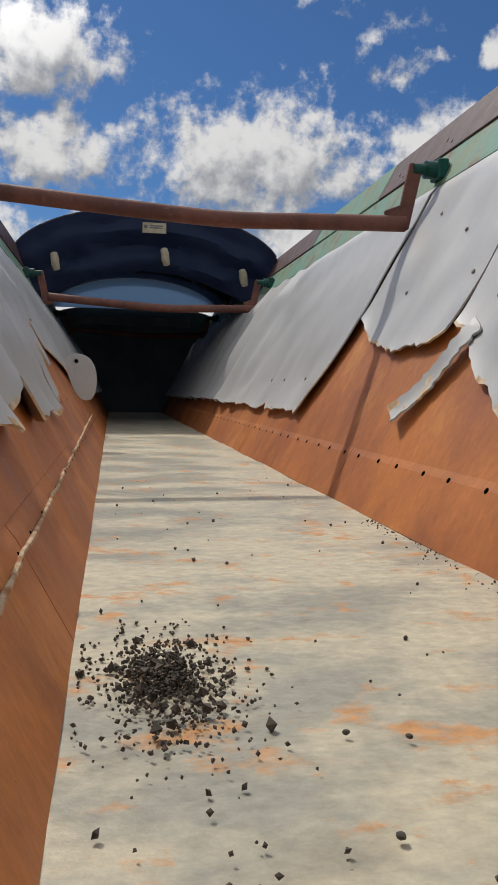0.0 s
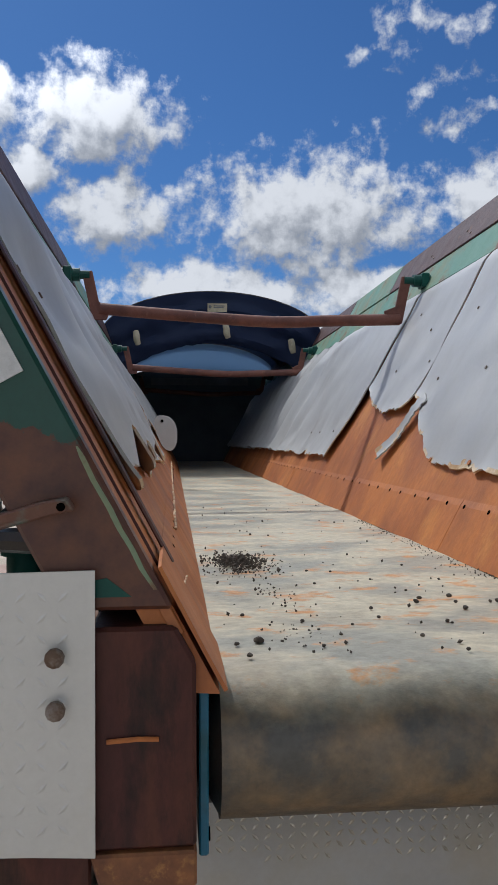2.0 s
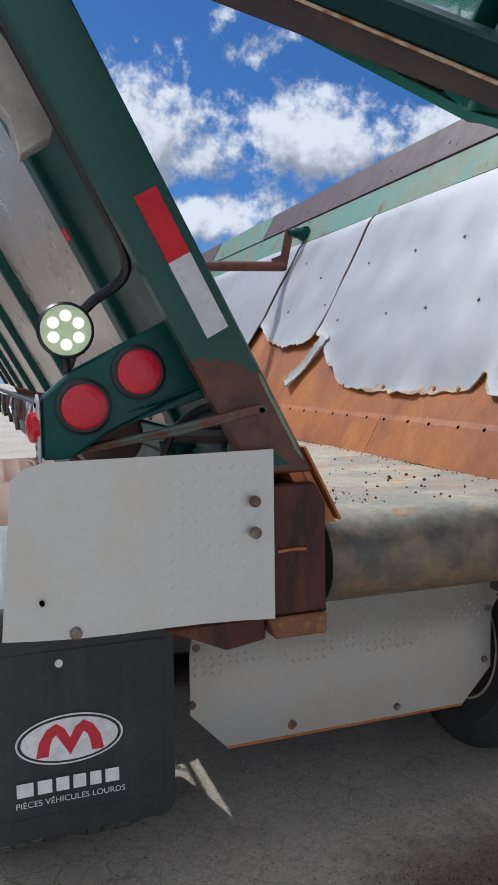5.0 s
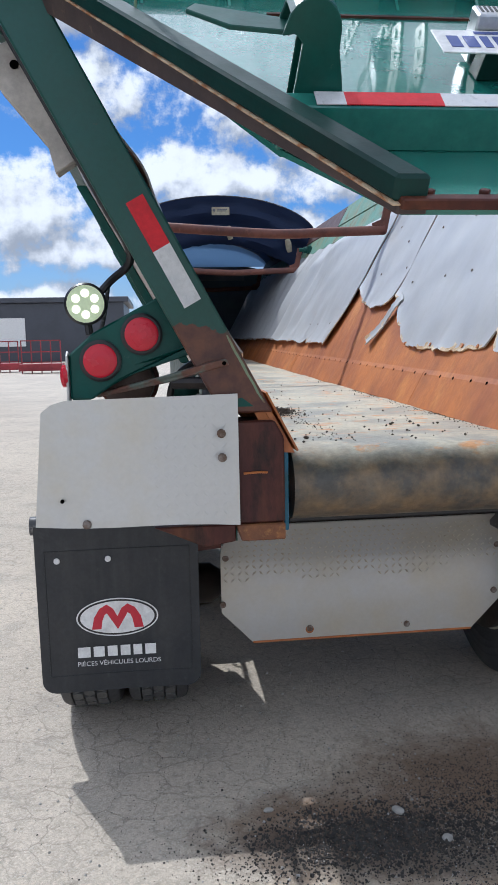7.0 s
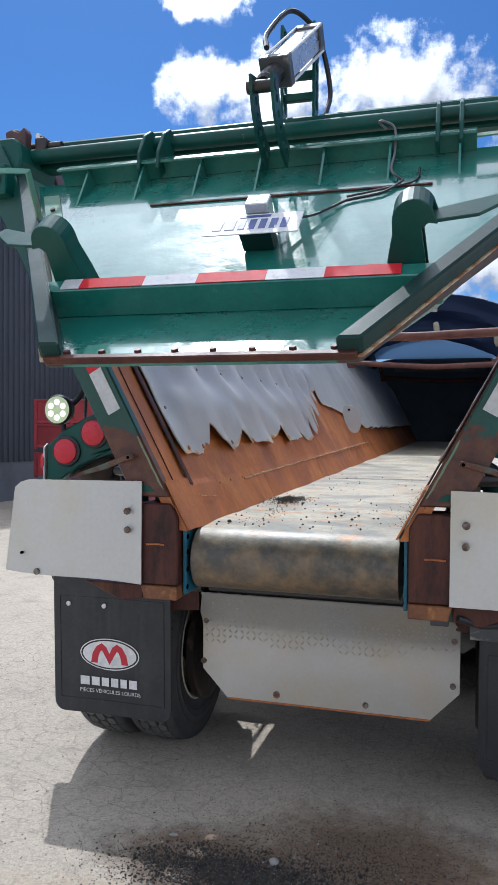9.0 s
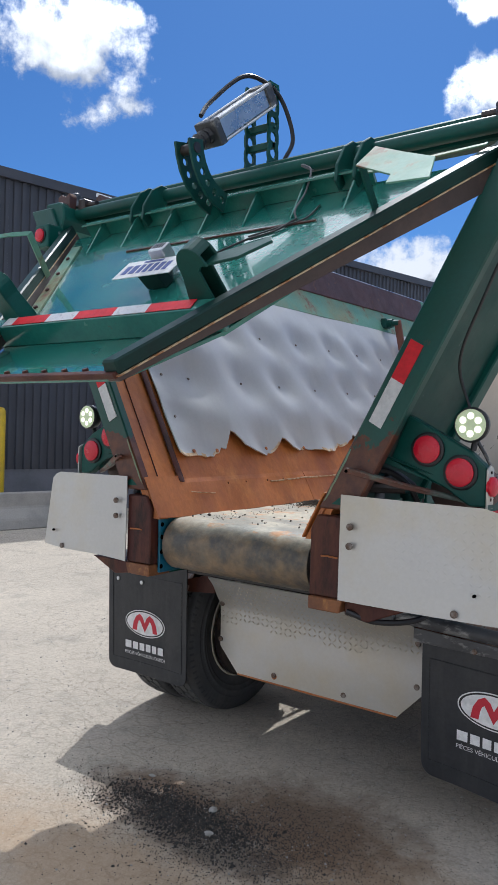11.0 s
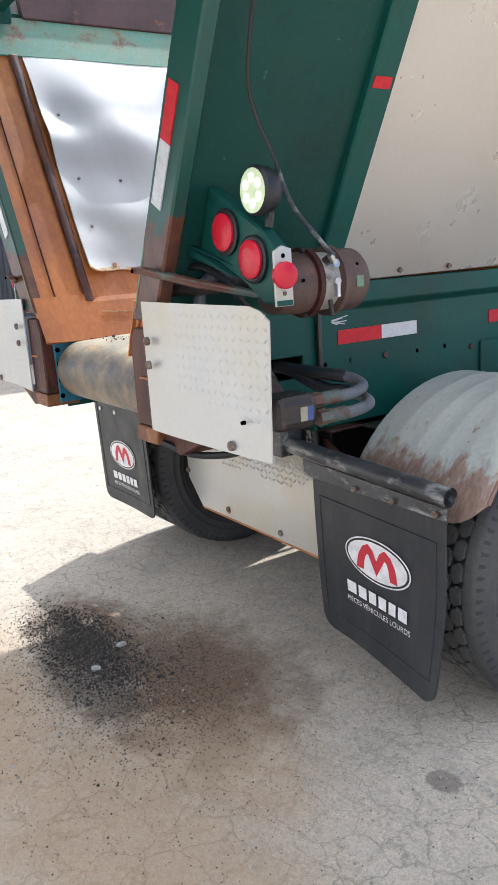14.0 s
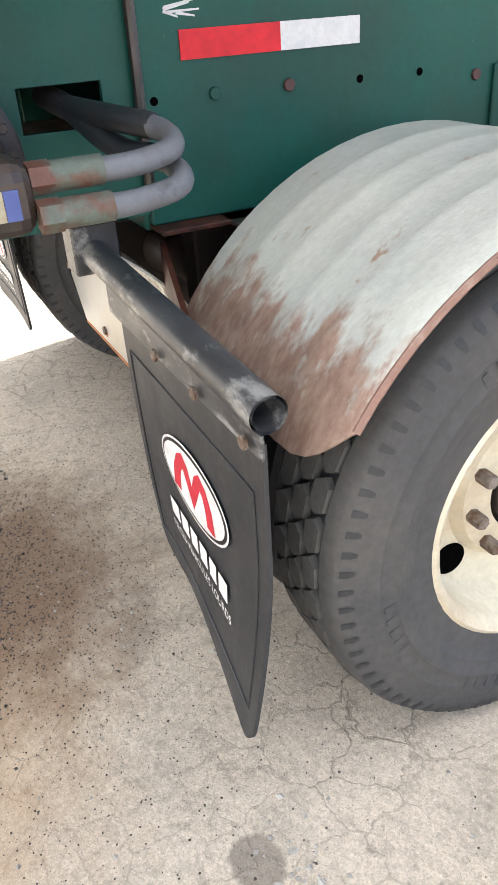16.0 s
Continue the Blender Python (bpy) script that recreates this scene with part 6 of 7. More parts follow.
for s in (-1, 1):
    ub, ut = s * (half(VB) - 0.045), s * (half(0.06) + 0.022)
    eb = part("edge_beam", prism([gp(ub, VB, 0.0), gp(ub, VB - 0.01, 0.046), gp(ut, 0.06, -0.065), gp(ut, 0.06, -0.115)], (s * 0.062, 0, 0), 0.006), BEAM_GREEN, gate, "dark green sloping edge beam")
    part("edge_gasket", prism([gp(ub, VB + 0.004, -0.022), gp(ub, VB + 0.002, 0.001), gp(ut, 0.06, -0.114), gp(ut, 0.06, -0.200)], (s * 0.054, 0, 0), 0.003), SEAL, eb, "dark greasy sealing edge")
    part("gasket_lip", prism([gp(ub, VB + 0.006, -0.003), gp(ub, VB + 0.006, 0.001), gp(ut, 0.06, -0.112), gp(ut, 0.06, -0.117)], (s * 0.065, 0, 0), 0.001), CREAM, eb, "thin tan lip along the seal")
    side = part("side_flange", prism([gp(s * (half(1.10) - 0.09), 1.10, skin_n(1.10) + 0.001), gp(s * (half(1.10) - 0.02), 1.10, skin_n(1.10) + 0.001), gp(s * (half(0.25) - 0.02), 0.25, skin_n(0.25) + 0.001), gp(s * (half(0.25) - 0.09), 0.25, skin_n(0.25) + 0.001)], GN * 0.008), PALE_GREEN, gate, "pale bolted side strip")
    for k in range(5):
        v = 0.40 + 0.16 * k
        part("strip_bolt", disc(gp(s * (half(v) - 0.055), v, skin_n(v) + 0.009), GN, 0.010, 0.010, 8), OXIDE, side)
    # hook: two bent plates and a web between them
    prof_in = [(0.425, -0.07), (0.443, 0.03), (0.458, 0.095)] + [(0.513 + 0.054 * math.cos(radians(a)), 0.128 + 0.060 * math.sin(radians(a))) for a in range(180, 29, -15)]
    prof_out = [(0.572, 0.118), (0.548, 0.122), (0.532, 0.105), (0.545, -0.07)]
    for v0 in (1.045, 1.110):
        part("hook_plate", prism([gp(s * u, v0, n) for u, n in prof_in + prof_out], GV * 0.010, 0.002), GREEN, gate, "bent green latch hook")
    part("hook_web", thicken(quad_strip([[gp(s * u, v, n) for v in (1.050, 1.117)] for u, n in prof_in]), 0.008), GREEN, gate)
    part("hook_tongue", prism([gp(s * 0.555, 1.050, 0.115), gp(s * 0.64, 1.015, 0.113), gp(s * 0.73, 0.975, 0.11), gp(s * 0.75, 1.005, 0.11), gp(s * 0.67, 1.085, 0.113), gp(s * 0.555, 1.110, 0.115)], GN * 0.010, 0.002), GREEN, gate)
    for u in (0.52, 0.60):
        part("hinge_plate", prism([gp(s * u, 0.20, -0.050), gp(s * u, 0.15, -0.005), gp(s * u, 0.05, 0.022), gp(s * u, -0.02, 0.010), gp(s * u, -0.06, -0.030), gp(s * u, 0.0, -0.08), gp(s * u, 0.19, -0.10)], (s * 0.014, 0, 0), 0.003), GREEN, gate, "green hinge ear")
pts = [Vector((-0.85, -0.31, 2.40)), Vector((-0.84, -0.43, 2.575)), Vector((-0.88, -0.50, 2.56)), Vector((-0.97, -0.62, 2.52)), Vector((-1.08, -0.72, 2.49))]
part("prop_bar", thicken(quad_strip([[p - Vector((0, 0.012, 0.012)), p + Vector((0, 0.012, 0.012))] for p in pts]), 0.006), PALE_GREEN, gate, "thin bent green bar")
part("arrow_plate", gate_prism([(0.850, 0.583), (0.866, 0.450), (1.020, 0.562), (1.142, 0.643), (1.174, 0.785), (1.032, 0.770), (1.024, 0.712)], 0.128, 0.134, 0.001), PALE_GREEN, gate, "pale arrow-shaped guard plate")
part("plate_bracket", prism([gp(0.853, 0.575, 0.128), gp(0.857, 0.548, 0.128), gp(0.857, 0.548, -0.10), gp(0.853, 0.575, -0.10)], (0.008, 0, 0)), GREEN, gate)
# flange carried on; the sky's reflection on its top put into pale paint
part("flange_strip", gate_prism([(0.66, 0.185), (1.12, 0.152), (1.12, 0.168), (0.66, 0.212)], -0.046, -0.040, 0.001), PALE_GREEN, gate, "end of the upper flange, painted pale for its lit top")
nplate = part("number_plate", gate_prism([(-0.152, 0.862), (0.152, 0.862), (0.152, 0.738), (-0.152, 0.738)], -0.012, -0.008, 0.001), WHITE, gate, "white number plate with blue bars for characters")
x = -0.125
for wd in (0.036, 0.038, 0.028, 0.030, 0.030, 0.030, 0.030):
    part("plate_bar", gate_prism([(x, 0.835), (x + wd - 0.008, 0.835), (x + wd - 0.008, 0.775), (x, 0.775)], -0.0075, -0.0065, 0), BLUE_PLATE, nplate)
    x += wd + 0.004
part("plate_bar", gate_prism([(-0.05, 0.762), (0.05, 0.762), (0.05, 0.748), (-0.05, 0.748)], -0.0075, -0.0065, 0), BLUE_PLATE, nplate)
part("plate_bracket", prism([gp(-0.04, 0.84, -0.013), gp(-0.04, 0.79, -0.013), gp(-0.04, 0.76, -0.094), gp(-0.04, 0.82, -0.091)], (0.10, 0, 0), 0.002), BEAM_GREEN, gate, "dark green bracket behind the number plate")
pl = part("plate_lamp", prism([gp(-0.038, 0.732, -0.090), gp(0.038, 0.732, -0.090), gp(0.038, 0.672, -0.090), gp(-0.038, 0.672, -0.090)], GN * 0.115, 0.004), CLEAN_ALU, gate, "small chrome plate lamp")
for k in range(5):
    part("lamp_slot", prism([gp(-0.026 + 0.012 * k, 0.715, 0.0253), gp(-0.020 + 0.012 * k, 0.715, 0.0253), gp(-0.020 + 0.012 * k, 0.680, 0.0253), gp(-0.026 + 0.012 * k, 0.680, 0.0253)], GN * 0.001), BLACK, pl)
part("gate_wire", tube(smooth_path([gp(0.335, 0.02, -0.06), gp(0.315, 0.055, -0.020), gp(0.335, 0.070, -0.012), gp(0.375, 0.10, -0.030), gp(0.380, 0.20, -0.075), gp(0.375, 0.30, -0.095), gp(0.42, 0.38, -0.100)], 5), 0.0045, 6), HOSE, gate, "loose grey wire", smooth=True)
part("gate_wire", tube(smooth_path([gp(0.42, 0.38, -0.100), gp(0.36, 0.46, -0.098), gp(0.25, 0.50, -0.097), gp(0.20, 0.56, -0.090), gp(0.14, 0.63, -0.080), gp(0.04, 0.70, -0.05)], 5), 0.0045, 6), BLACK, gate, "thin black wire to the plate lamp", smooth=True)
part("gate_wire", tube(smooth_path([gp(0.47, 0.27, -0.108), gp(0.46, 0.38, -0.104), gp(0.36, 0.43, -0.100), gp(0.24, 0.47, -0.100)], 5), 0.004, 6), BLACK, gate, smooth=True)

# ---- top of the rear ----
part("hinge_tube", tube([(-1.22, 0.125, 2.838), (1.22, 0.125, 2.838)], 0.032, 14), GREEN, trailer, "green hinge tube across the top", smooth=True)
part("rear_top_beam", box(-1.24, 1.24, 0.17, 0.27, 2.80, 2.912, 0.008), GREEN, trailer, "green beam across the top")
for s in (-1, 1):
    P = lambda x, y, z: (s * x, y, z)
    tb = part("top_light_box", box(*sorted((s * 1.18, s * 1.290)), -0.065, 0.05, 2.632, 2.755, 0.010, 2), GREEN, trailer, "green box with a red marker light")
    part("grommet", disc(P(1.238, -0.065, 2.696), (0, -1, 0), 0.040, 0.006, 24), BLACK, tb)
    part("top_marker", disc(P(1.238, -0.070, 2.696), (0, -1, 0), 0.034, 0.010, 24, 0.005), RED_LENS, tb, "round red marker light")
    part("corner_gusset", prism([P(1.16, 0.02, 2.80), P(1.17, 0.02, 2.87), P(1.20, 0.02, 2.89), P(1.31, 0.02, 2.89), P(1.318, 0.02, 2.62), P(1.22, 0.02, 2.62)], (0, 0.28, 0), 0.008), GREEN, trailer, "green corner box of the top rail")
    ear = part("rusty_ear", prism([P(1.17, 0.06, 2.86), P(1.165, 0.06, 2.925), P(1.175, 0.06, 2.945), P(1.20, 0.06, 2.925), P(1.235, 0.06, 2.94), P(1.265, 0.06, 2.93), P(1.255, 0.06, 2.86)], (0, 0.05, 0), 0.004), OXIDE, trailer, "brown torn steel ear")
    part("latch_block", box(*sorted((s * 1.10, s * 1.15)), 0.10, 0.18, 2.825, 2.915, 0.008), GREASE, trailer)
    part("latch_pin", tube([P(1.04, 0.14, 2.885), P(1.20, 0.14, 2.885)], 0.016, 10), GREASE, trailer, smooth=True)
    ovalp = [(1.335, 0.235 + 0.062 * math.cos(a), 2.905 + 0.105 * math.sin(a)) for a in [2 * math.pi * k / 28 for k in range(28)]]
    arm = part("tarp_arm_plate", prism([P(1.31, y, z) for _, y, z in ovalp], (s * 0.02, 0, 0), 0.004), PIPE, trailer, "dark oval tarp arm plate")
    part("slot", prism([P(1.331, y, z) for y, z in [(0.235 + 0.022 * math.cos(a), 2.945 + 0.040 * math.sin(a)) for a in [2 * math.pi * k / 16 for k in range(16)]]], (s * 0.001, 0, 0)), HOLLOW, arm)
    part("boss", disc(P(1.331, 0.235, 2.86), (s, 0, 0), 0.025, 0.010, 16), GREASE, arm)

    part("cable", tube([P(1.335, 0.25, 2.995), P(1.375, 1.2, 2.99), P(1.385, 8.0, 3.07)], 0.004, 6), BLACK, arm, "thin black tarp cable")
    part("cable", tube([P(1.335, 0.28, 2.83), P(1.345, 4.0, 2.98), P(1.34, 8.0, 3.05)], 0.004, 6), BLACK, arm)
part("post_deflector", prism([(-1.30, 0.22, 2.54), (-1.245, 0.22, 2.565), (-1.035, 0.22, 2.275), (-1.05, 0.22, 2.215), (-1.126, 0.22, 2.165), (-1.146, 0.22, 2.25), (-1.285, 0.22, 2.42)], (0, 0.07, 0), 0.004), DULL, trailer, "dull grey steel deflector on the post")
part("deflector_hole", disc((-1.235, 0.2185, 2.49), (0, -1, 0), 0.014, 0.0012, 12), HOLLOW, trailer)

# air cylinder that locks the gate
cyl = tagged(empty("air_cylinder", trailer), "")
ca, cb = Vector((-0.032, -0.180, 2.915)), Vector((0.034, 0.142, 3.190))
cd = (cb - ca).normalized()
cs = cd.cross(Vector((1, 0, 0))).normalized()


def cbox(a0, a1, hx, hs, bevel=0.004):
    """A box along the cylinder's axis."""
    o = ca + cd * a0
    ex = Vector((1, 0, 0))
    return prism([o + ex * hx + cs * hs, o - ex * hx + cs * hs, o - ex * hx - cs * hs, o + ex * hx - cs * hs], cd * (a1 - a0), bevel)


L = (cb - ca).length
part("barrel", cbox(0.06, L - 0.02, 0.042, 0.042, 0.006), CLEAN_ALU, cyl, "square grey aluminium barrel")
part("end_cap", cbox(0.035, 0.075, 0.054, 0.054), PIPE, cyl, "dark end cap")
part("end_cap", cbox(L - 0.03, L + 0.02, 0.05, 0.05), PIPE, cyl)
for sx in (-1, 1):
    for sy in (-1, 1):
        part("tie_rod", tube([ca + cd * 0.05 + Vector((sx * 0.046, 0, 0)) + cs * sy * 0.046, ca + cd * L + Vector((sx * 0.046, 0, 0)) + cs * sy * 0.046], 0.006, 8), CLEAN_ALU, cyl)
part("bellows", tube([ca + cd * (0.035 - 0.016 * k) for k in range(8)], [0.036, 0.030, 0.036, 0.030, 0.036, 0.030, 0.034, 0.026], 14), BLACK, cyl, smooth=False)
part("clevis_pin", tube([ca - cd * 0.10 + Vector((-0.050, 0, 0)), ca - cd * 0.10 + Vector((0.055, 0, 0))], 0.022, 12), GREASE, cyl, smooth=True)


def holed_bar(x, a, b, width, holes, radius):
    """A flat bar from a to b in the plane of y and z, with real round holes."""
    a, b = Vector((x, *a)), Vector((x, *b))
    d = (b - a).normalized()
    n = Vector((0, -d.z, d.y))
    cell = (b - a).length / holes
    bm = bmesh.new()
    for k in range(holes):
        c = a + d * (cell * (k + 0.5))
        rim, ring = [], []
        for q in range(16):
            t = 2 * math.pi * q / 16
            u, v = math.cos(t), math.sin(t)
            m = 1 / max(abs(u) / (cell / 2), abs(v) / (width / 2))
            rim.append(bm.verts.new(c + d * u * m + n * v * m))
            ring.append(bm.verts.new(c + d * u * radius + n * v * radius))
        for q in range(16):
            bm.faces.new((rim[q], rim[(q + 1) % 16], ring[(q + 1) % 16], ring[q]))
    bmesh.ops.remove_doubles(bm, verts=bm.verts[:], dist=1e-4)
    return thicken(bm, 0.010)


def curved_holed_bar(path, width, skip, radius):
    """A flat bar along a bent path in the plane of y and z, with real round holes, every cell between two stations."""
    stations = path[::skip]
    sides = []
    for i, p in enumerate(stations):
        d = (stations[min(i + 1, len(stations) - 1)] - stations[max(i - 1, 0)]).normalized()
        n = Vector((0, -d.z, d.y)) * (width / 2)
        sides.append((p - n, p + n))
    bm = bmesh.new()
    for (a, b), (c, e) in zip(sides, sides[1:]):
        mid = (a + b + c + e) / 4
        rim, ring = [], []
        for q in range(16):
            t = 2 * math.pi * q / 16
            m = 1 / max(abs(math.cos(t)), abs(math.sin(t)))
            u, v = (1 + math.cos(t) * m) / 2, (1 + math.sin(t) * m) / 2
            p = a.lerp(b, v).lerp(c.lerp(e, v), u)
            rim.append(bm.verts.new(p))
            ring.append(bm.verts.new(mid + (p - mid).normalized() * radius))
        for q in range(16):
            bm.faces.new((rim[q], rim[(q + 1) % 16], ring[(q + 1) % 16], ring[q]))
    bmesh.ops.remove_doubles(bm, verts=bm.verts[:], dist=1e-4)
    return thicken(bm, 0.010)


for x in (-0.080, 0.004):
    bend = smooth_path([(x, -0.262, 2.885), (x, -0.243, 2.81), (x, -0.20, 2.745), (x, -0.14, 2.70), (x, -0.06, 2.675)], 6)
    part("bracket_arm", curved_holed_bar(bend, 0.084, 4, 0.015), GREEN, cyl, "bent green arm with a row of holes")
for x in (-0.090, 0.048):
    part("bracket_arm", holed_bar(x, (0.205, 3.275), (0.215, 2.86), 0.080, 6, 0.024), GREEN, cyl, "upright green arm with a row of holes")
for z in (3.00, 3.085):
    part("bracket_rung", box(-0.090, 0.048, 0.20, 0.225, z - 0.016, z + 0.016, 0.003), GREEN, cyl)
part("air_hose", tube(smooth_path([ca + cd * 0.06 + cs * -0.06 + Vector((-0.03, 0, 0.02)), ca + cd * 0.12 + Vector((-0.06, 0, 0.12)), ca + cd * 0.34 + Vector((-0.05, 0, 0.14)), cb + Vector((0, 0.04, 0.07)), cb + Vector((0.03, 0.12, 0.0)), cb + Vector((0.05, 0.17, -0.14)), cb + Vector((0.04, 0.12, -0.25))], 6), 0.010, 8), BLACK, cyl, "black air hose", smooth=True)

# ---- tarp pulled to the front ----
def arch(y, drop, k, n=36, halfw=1.30, rise=0.49):
    a = radians(-88 + 176 * k / n)
    return (halfw * math.sin(a) * (1 - 0.10 * drop), y, 3.01 + 0.006 * (y - 8) + rise * math.cos(a) ** 1.15 - drop)


tarp = part("tarp", thicken(quad_strip([[arch(7.95 + i * 0.38, 0.012 * math.cos(i * 2.1) + 0.01, k) for k in range(37)] for i in range(13)]), 0.006), TARP, trailer, "dark blue tarpaulin arched over the front half", smooth=True)
# the loose end hangs down in folds to a ragged arched hem
rows = []
for j in range(15):
    f = j / 14
    row = []
    for k in range(73):
        q = -1 + 2 * k / 72
        top = Vector(arch(7.93, 0.0, k / 2))
        hem_x = 0.98 * q + 0.10 * q ** 7
        hem = Vector((hem_x, 8.06, 2.91 - 0.27 * (hem_x / 0.95) ** 2 + 0.018 * noise.noise(Vector((k * 0.35, 0, 2)))))
        p = top.lerp(hem, f)
        p.x += 0.14 * math.copysign(max(0.0, abs(q) - 0.75), q) * math.sin(math.pi * f) * 2
        p.y += (0.035 * math.sin(f * 13 + 1.3 * noise.noise(Vector((q * 2.5, f * 2, 0)))) + 0.05 * noise.noise(Vector((q * 5, f * 4, 3.0)))) * min(1, 4 * f)
        row.append(p)
    rows.append(row)
part("tarp_curtain", thicken(quad_strip(rows), 0.006), TARP, tarp, "bunched navy tarp edge hanging in an arch", smooth=True)
seam = [arch(7.925, -0.004, k) for k in range(2, 35)]
part("tarp_seam", tube(seam, 0.007, 6), PIPE, tarp, "thick sewn hem along the arch", smooth=True)
for y, d in ((9.1, 0.10), (10.3, 0.09), (11.4, 0.08)):
    part("tarp_bow", tube([arch(y, d, k) for k in range(0, 37, 2)], 0.024, 8), PIPE, tarp, "thin arched tarp bow", smooth=True)
for y0, y1, d in ((9.25, 9.75, 0.14), (10.6, 11.0, 0.13)):
    part("tarp_fold", thicken(quad_strip([[arch(y0 + (y1 - y0) * i / 4, d + 0.02 * math.sin(2.2 * i + 0.7 * k) + 0.05 * math.sin(math.pi * i / 4), k) for k in range(3, 34)] for i in range(5)]), 0.005), TARP_WEAVE, tarp, "sagging woven fold of tarp", smooth=True)
part("tarp_end", prism([arch(12.42, 0.03, k) for k in range(37)], (0, 0.008, 0)), TARP_END, tarp, "pale blue translucent tarp end")
for x, z in ((-0.90, 2.94), (0.15, 3.03), (0.93, 2.86)):
    part("tarp_strap", tube([(x - 0.01, 7.90, z + 0.075), (x, 7.885, z + 0.03), (x + 0.005, 7.88, z - 0.03), (x + 0.02, 7.90, z - 0.075)], [0.034, 0.040, 0.040, 0.033], 12), STRAP, tarp, "rolled beige strap", smooth=True)
label = part("tarp_label", box(-0.07, 0.16, 7.885, 7.895, 3.255, 3.355, 0.0), STRAP, tarp, "pale worn label with unreadable print")
for x0, x1, z in ((0.0, 0.13, 3.325), (0.0, 0.12, 3.305)):
    part("print_bar", box(x0, x1, 7.883, 7.886, z - 0.006, z + 0.006, 0.0), HOSE, label)
part("print_mark", disc((-0.04, 7.885, 3.315), (0, -1, 0), 0.020, 0.002, 6), HOSE, label)


# ---- stones and dirt ----
def pebbles(spots):
    """Many small uneven stones in one mesh; each spot is (x, y, z, size)."""
    bm = bmesh.new()
    rnd = random.Random(7)
    dirs = [Vector(d).normalized() for d in ((1, 0, 0), (-1, 0, 0), (0, 1, 0), (0, -1, 0), (0, 0, 1), (0, 0, -1))]
    tri = ((0, 2, 4), (2, 1, 4), (1, 3, 4), (3, 0, 4), (2, 0, 5), (1, 2, 5), (3, 1, 5), (0, 3, 5))
    for x, y, z, r in spots:
        turn = Euler((rnd.uniform(0, 6), rnd.uniform(0, 6), rnd.uniform(0, 6))).to_matrix()
        vs = [bm.verts.new(Vector((x, y, z)) + turn @ d * (r * rnd.uniform(0.55, 1.15))) for d in dirs]
        for q in tri:
            bm.faces.new([vs[k] for k in q])
    return bm


rnd = random.Random(3)
belt_z = lambda y: 1.284 + RISE * y
spots = []
for k in range(1500):
    a, r = rnd.uniform(0, 6.283), min(1.5, abs(rnd.gauss(0, 0.55)))
    x, y = -0.285 + 0.105 * r * math.cos(a), 1.20 + 0.19 * r * math.sin(a)
    spots.append((max(x, -0.392), y, belt_z(y) + 0.020 * max(0, 1 - r) * rnd.random(), rnd.uniform(0.0018, 0.0046) if rnd.random() < 0.96 else 0.0085))
rubble = new("rubble_pile", mesh_from("rubble_pile", pebbles(spots), CRUMB))
tagged(rubble, "small heap of dark asphalt crumbs on the belt", "rubble", kind="stuff")
spots = []
for k in range(110):
    y = 0.20 + 3.2 * rnd.random() ** 1.6
    x = rnd.uniform(-0.38, 0.38)
    spots.append((x, y, belt_z(y) + 0.002, rnd.choice((0.002, 0.003, 0.003, 0.004, 0.006))))
for k in range(90):
    y = rnd.choice((0.30, 0.34, 0.60, 0.75)) + rnd.gauss(0, 0.055)
    x = -0.23 + rnd.gauss(0, 0.032)
    spots.append((x, max(y, 0.2), belt_z(max(y, 0.2)), rnd.uniform(0.0015, 0.0045)))
for k in range(200):
    y = rnd.uniform(0.35, 2.4)
    x = 0.395 - abs(rnd.gauss(0, 0.03))
    spots.append((x, y, belt_z(y), rnd.uniform(0.0015, 0.004)))
crumbs = new("belt_crumbs", mesh_from("belt_crumbs", pebbles(spots), CRUMB))
tagged(crumbs, "dark stones and crumbs scattered over the belt", "gravel", kind="stuff")

spots = []
for k in range(7500):
    if rnd.random() < 0.6:
        x, y = -0.18 + rnd.gauss(0, 0.26), -0.08 + rnd.gauss(0, 0.09)
    else:
        x, y = 0.15 + rnd.gauss(0, 0.34), -0.10 + rnd.gauss(0, 0.22)
    far = abs(x + 0.15) > 0.45 or abs(y + 0.08) > 0.2
    spots.append((x, y, 0.001, rnd.uniform(0.0018, 0.0066) if rnd.random() < 0.95 else rnd.uniform(0.006, 0.013)) if not far else (x, y, 0.0005, rnd.uniform(0.0013, 0.0050) if rnd.random() < 0.97 else rnd.uniform(0.005, 0.009)))
for k in range(6500):
    x, y = rnd.gauss(0.3, 0.6), rnd.gauss(0.1, 0.40)
    spots.append((x, y, 0.0, rnd.uniform(0.001, 0.0036)))
for k in range(4200):
    spots.append((0.28 + rnd.gauss(0, 0.24), 0.10 + rnd.gauss(0, 0.17), 0.0, rnd.uniform(0.0012, 0.0042)))
for k in range(2600):
    spots.append((rnd.uniform(-3.5, 2.6), rnd.uniform(-2.2, 3.0), 0.0, rnd.choice((0.001, 0.0015, 0.002, 0.004))))
tagged(new("yard_gravel", mesh_from("yard_gravel", pebbles(spots), STONE)), "dark asphalt gravel spilled on the yard", "gravel", kind="stuff")
spots = [(rnd.uniform(-3.5, 2.6), rnd.uniform(-2.2, 3.0), 0.0, rnd.choice((0.002, 0.003, 0.003, 0.004, 0.005, 0.008))) for k in range(4200)]
spots += [(1.50 + rnd.gauss(0, 0.09), 0.52 + rnd.gauss(0, 0.03), 0.0, rnd.uniform(0.004, 0.012)) for k in range(60)]
spots += [(0.05 + rnd.gauss(0, 0.36), -0.06 + rnd.gauss(0, 0.17), 0.002, rnd.uniform(0.001, 0.0035)) for k in range(900)]
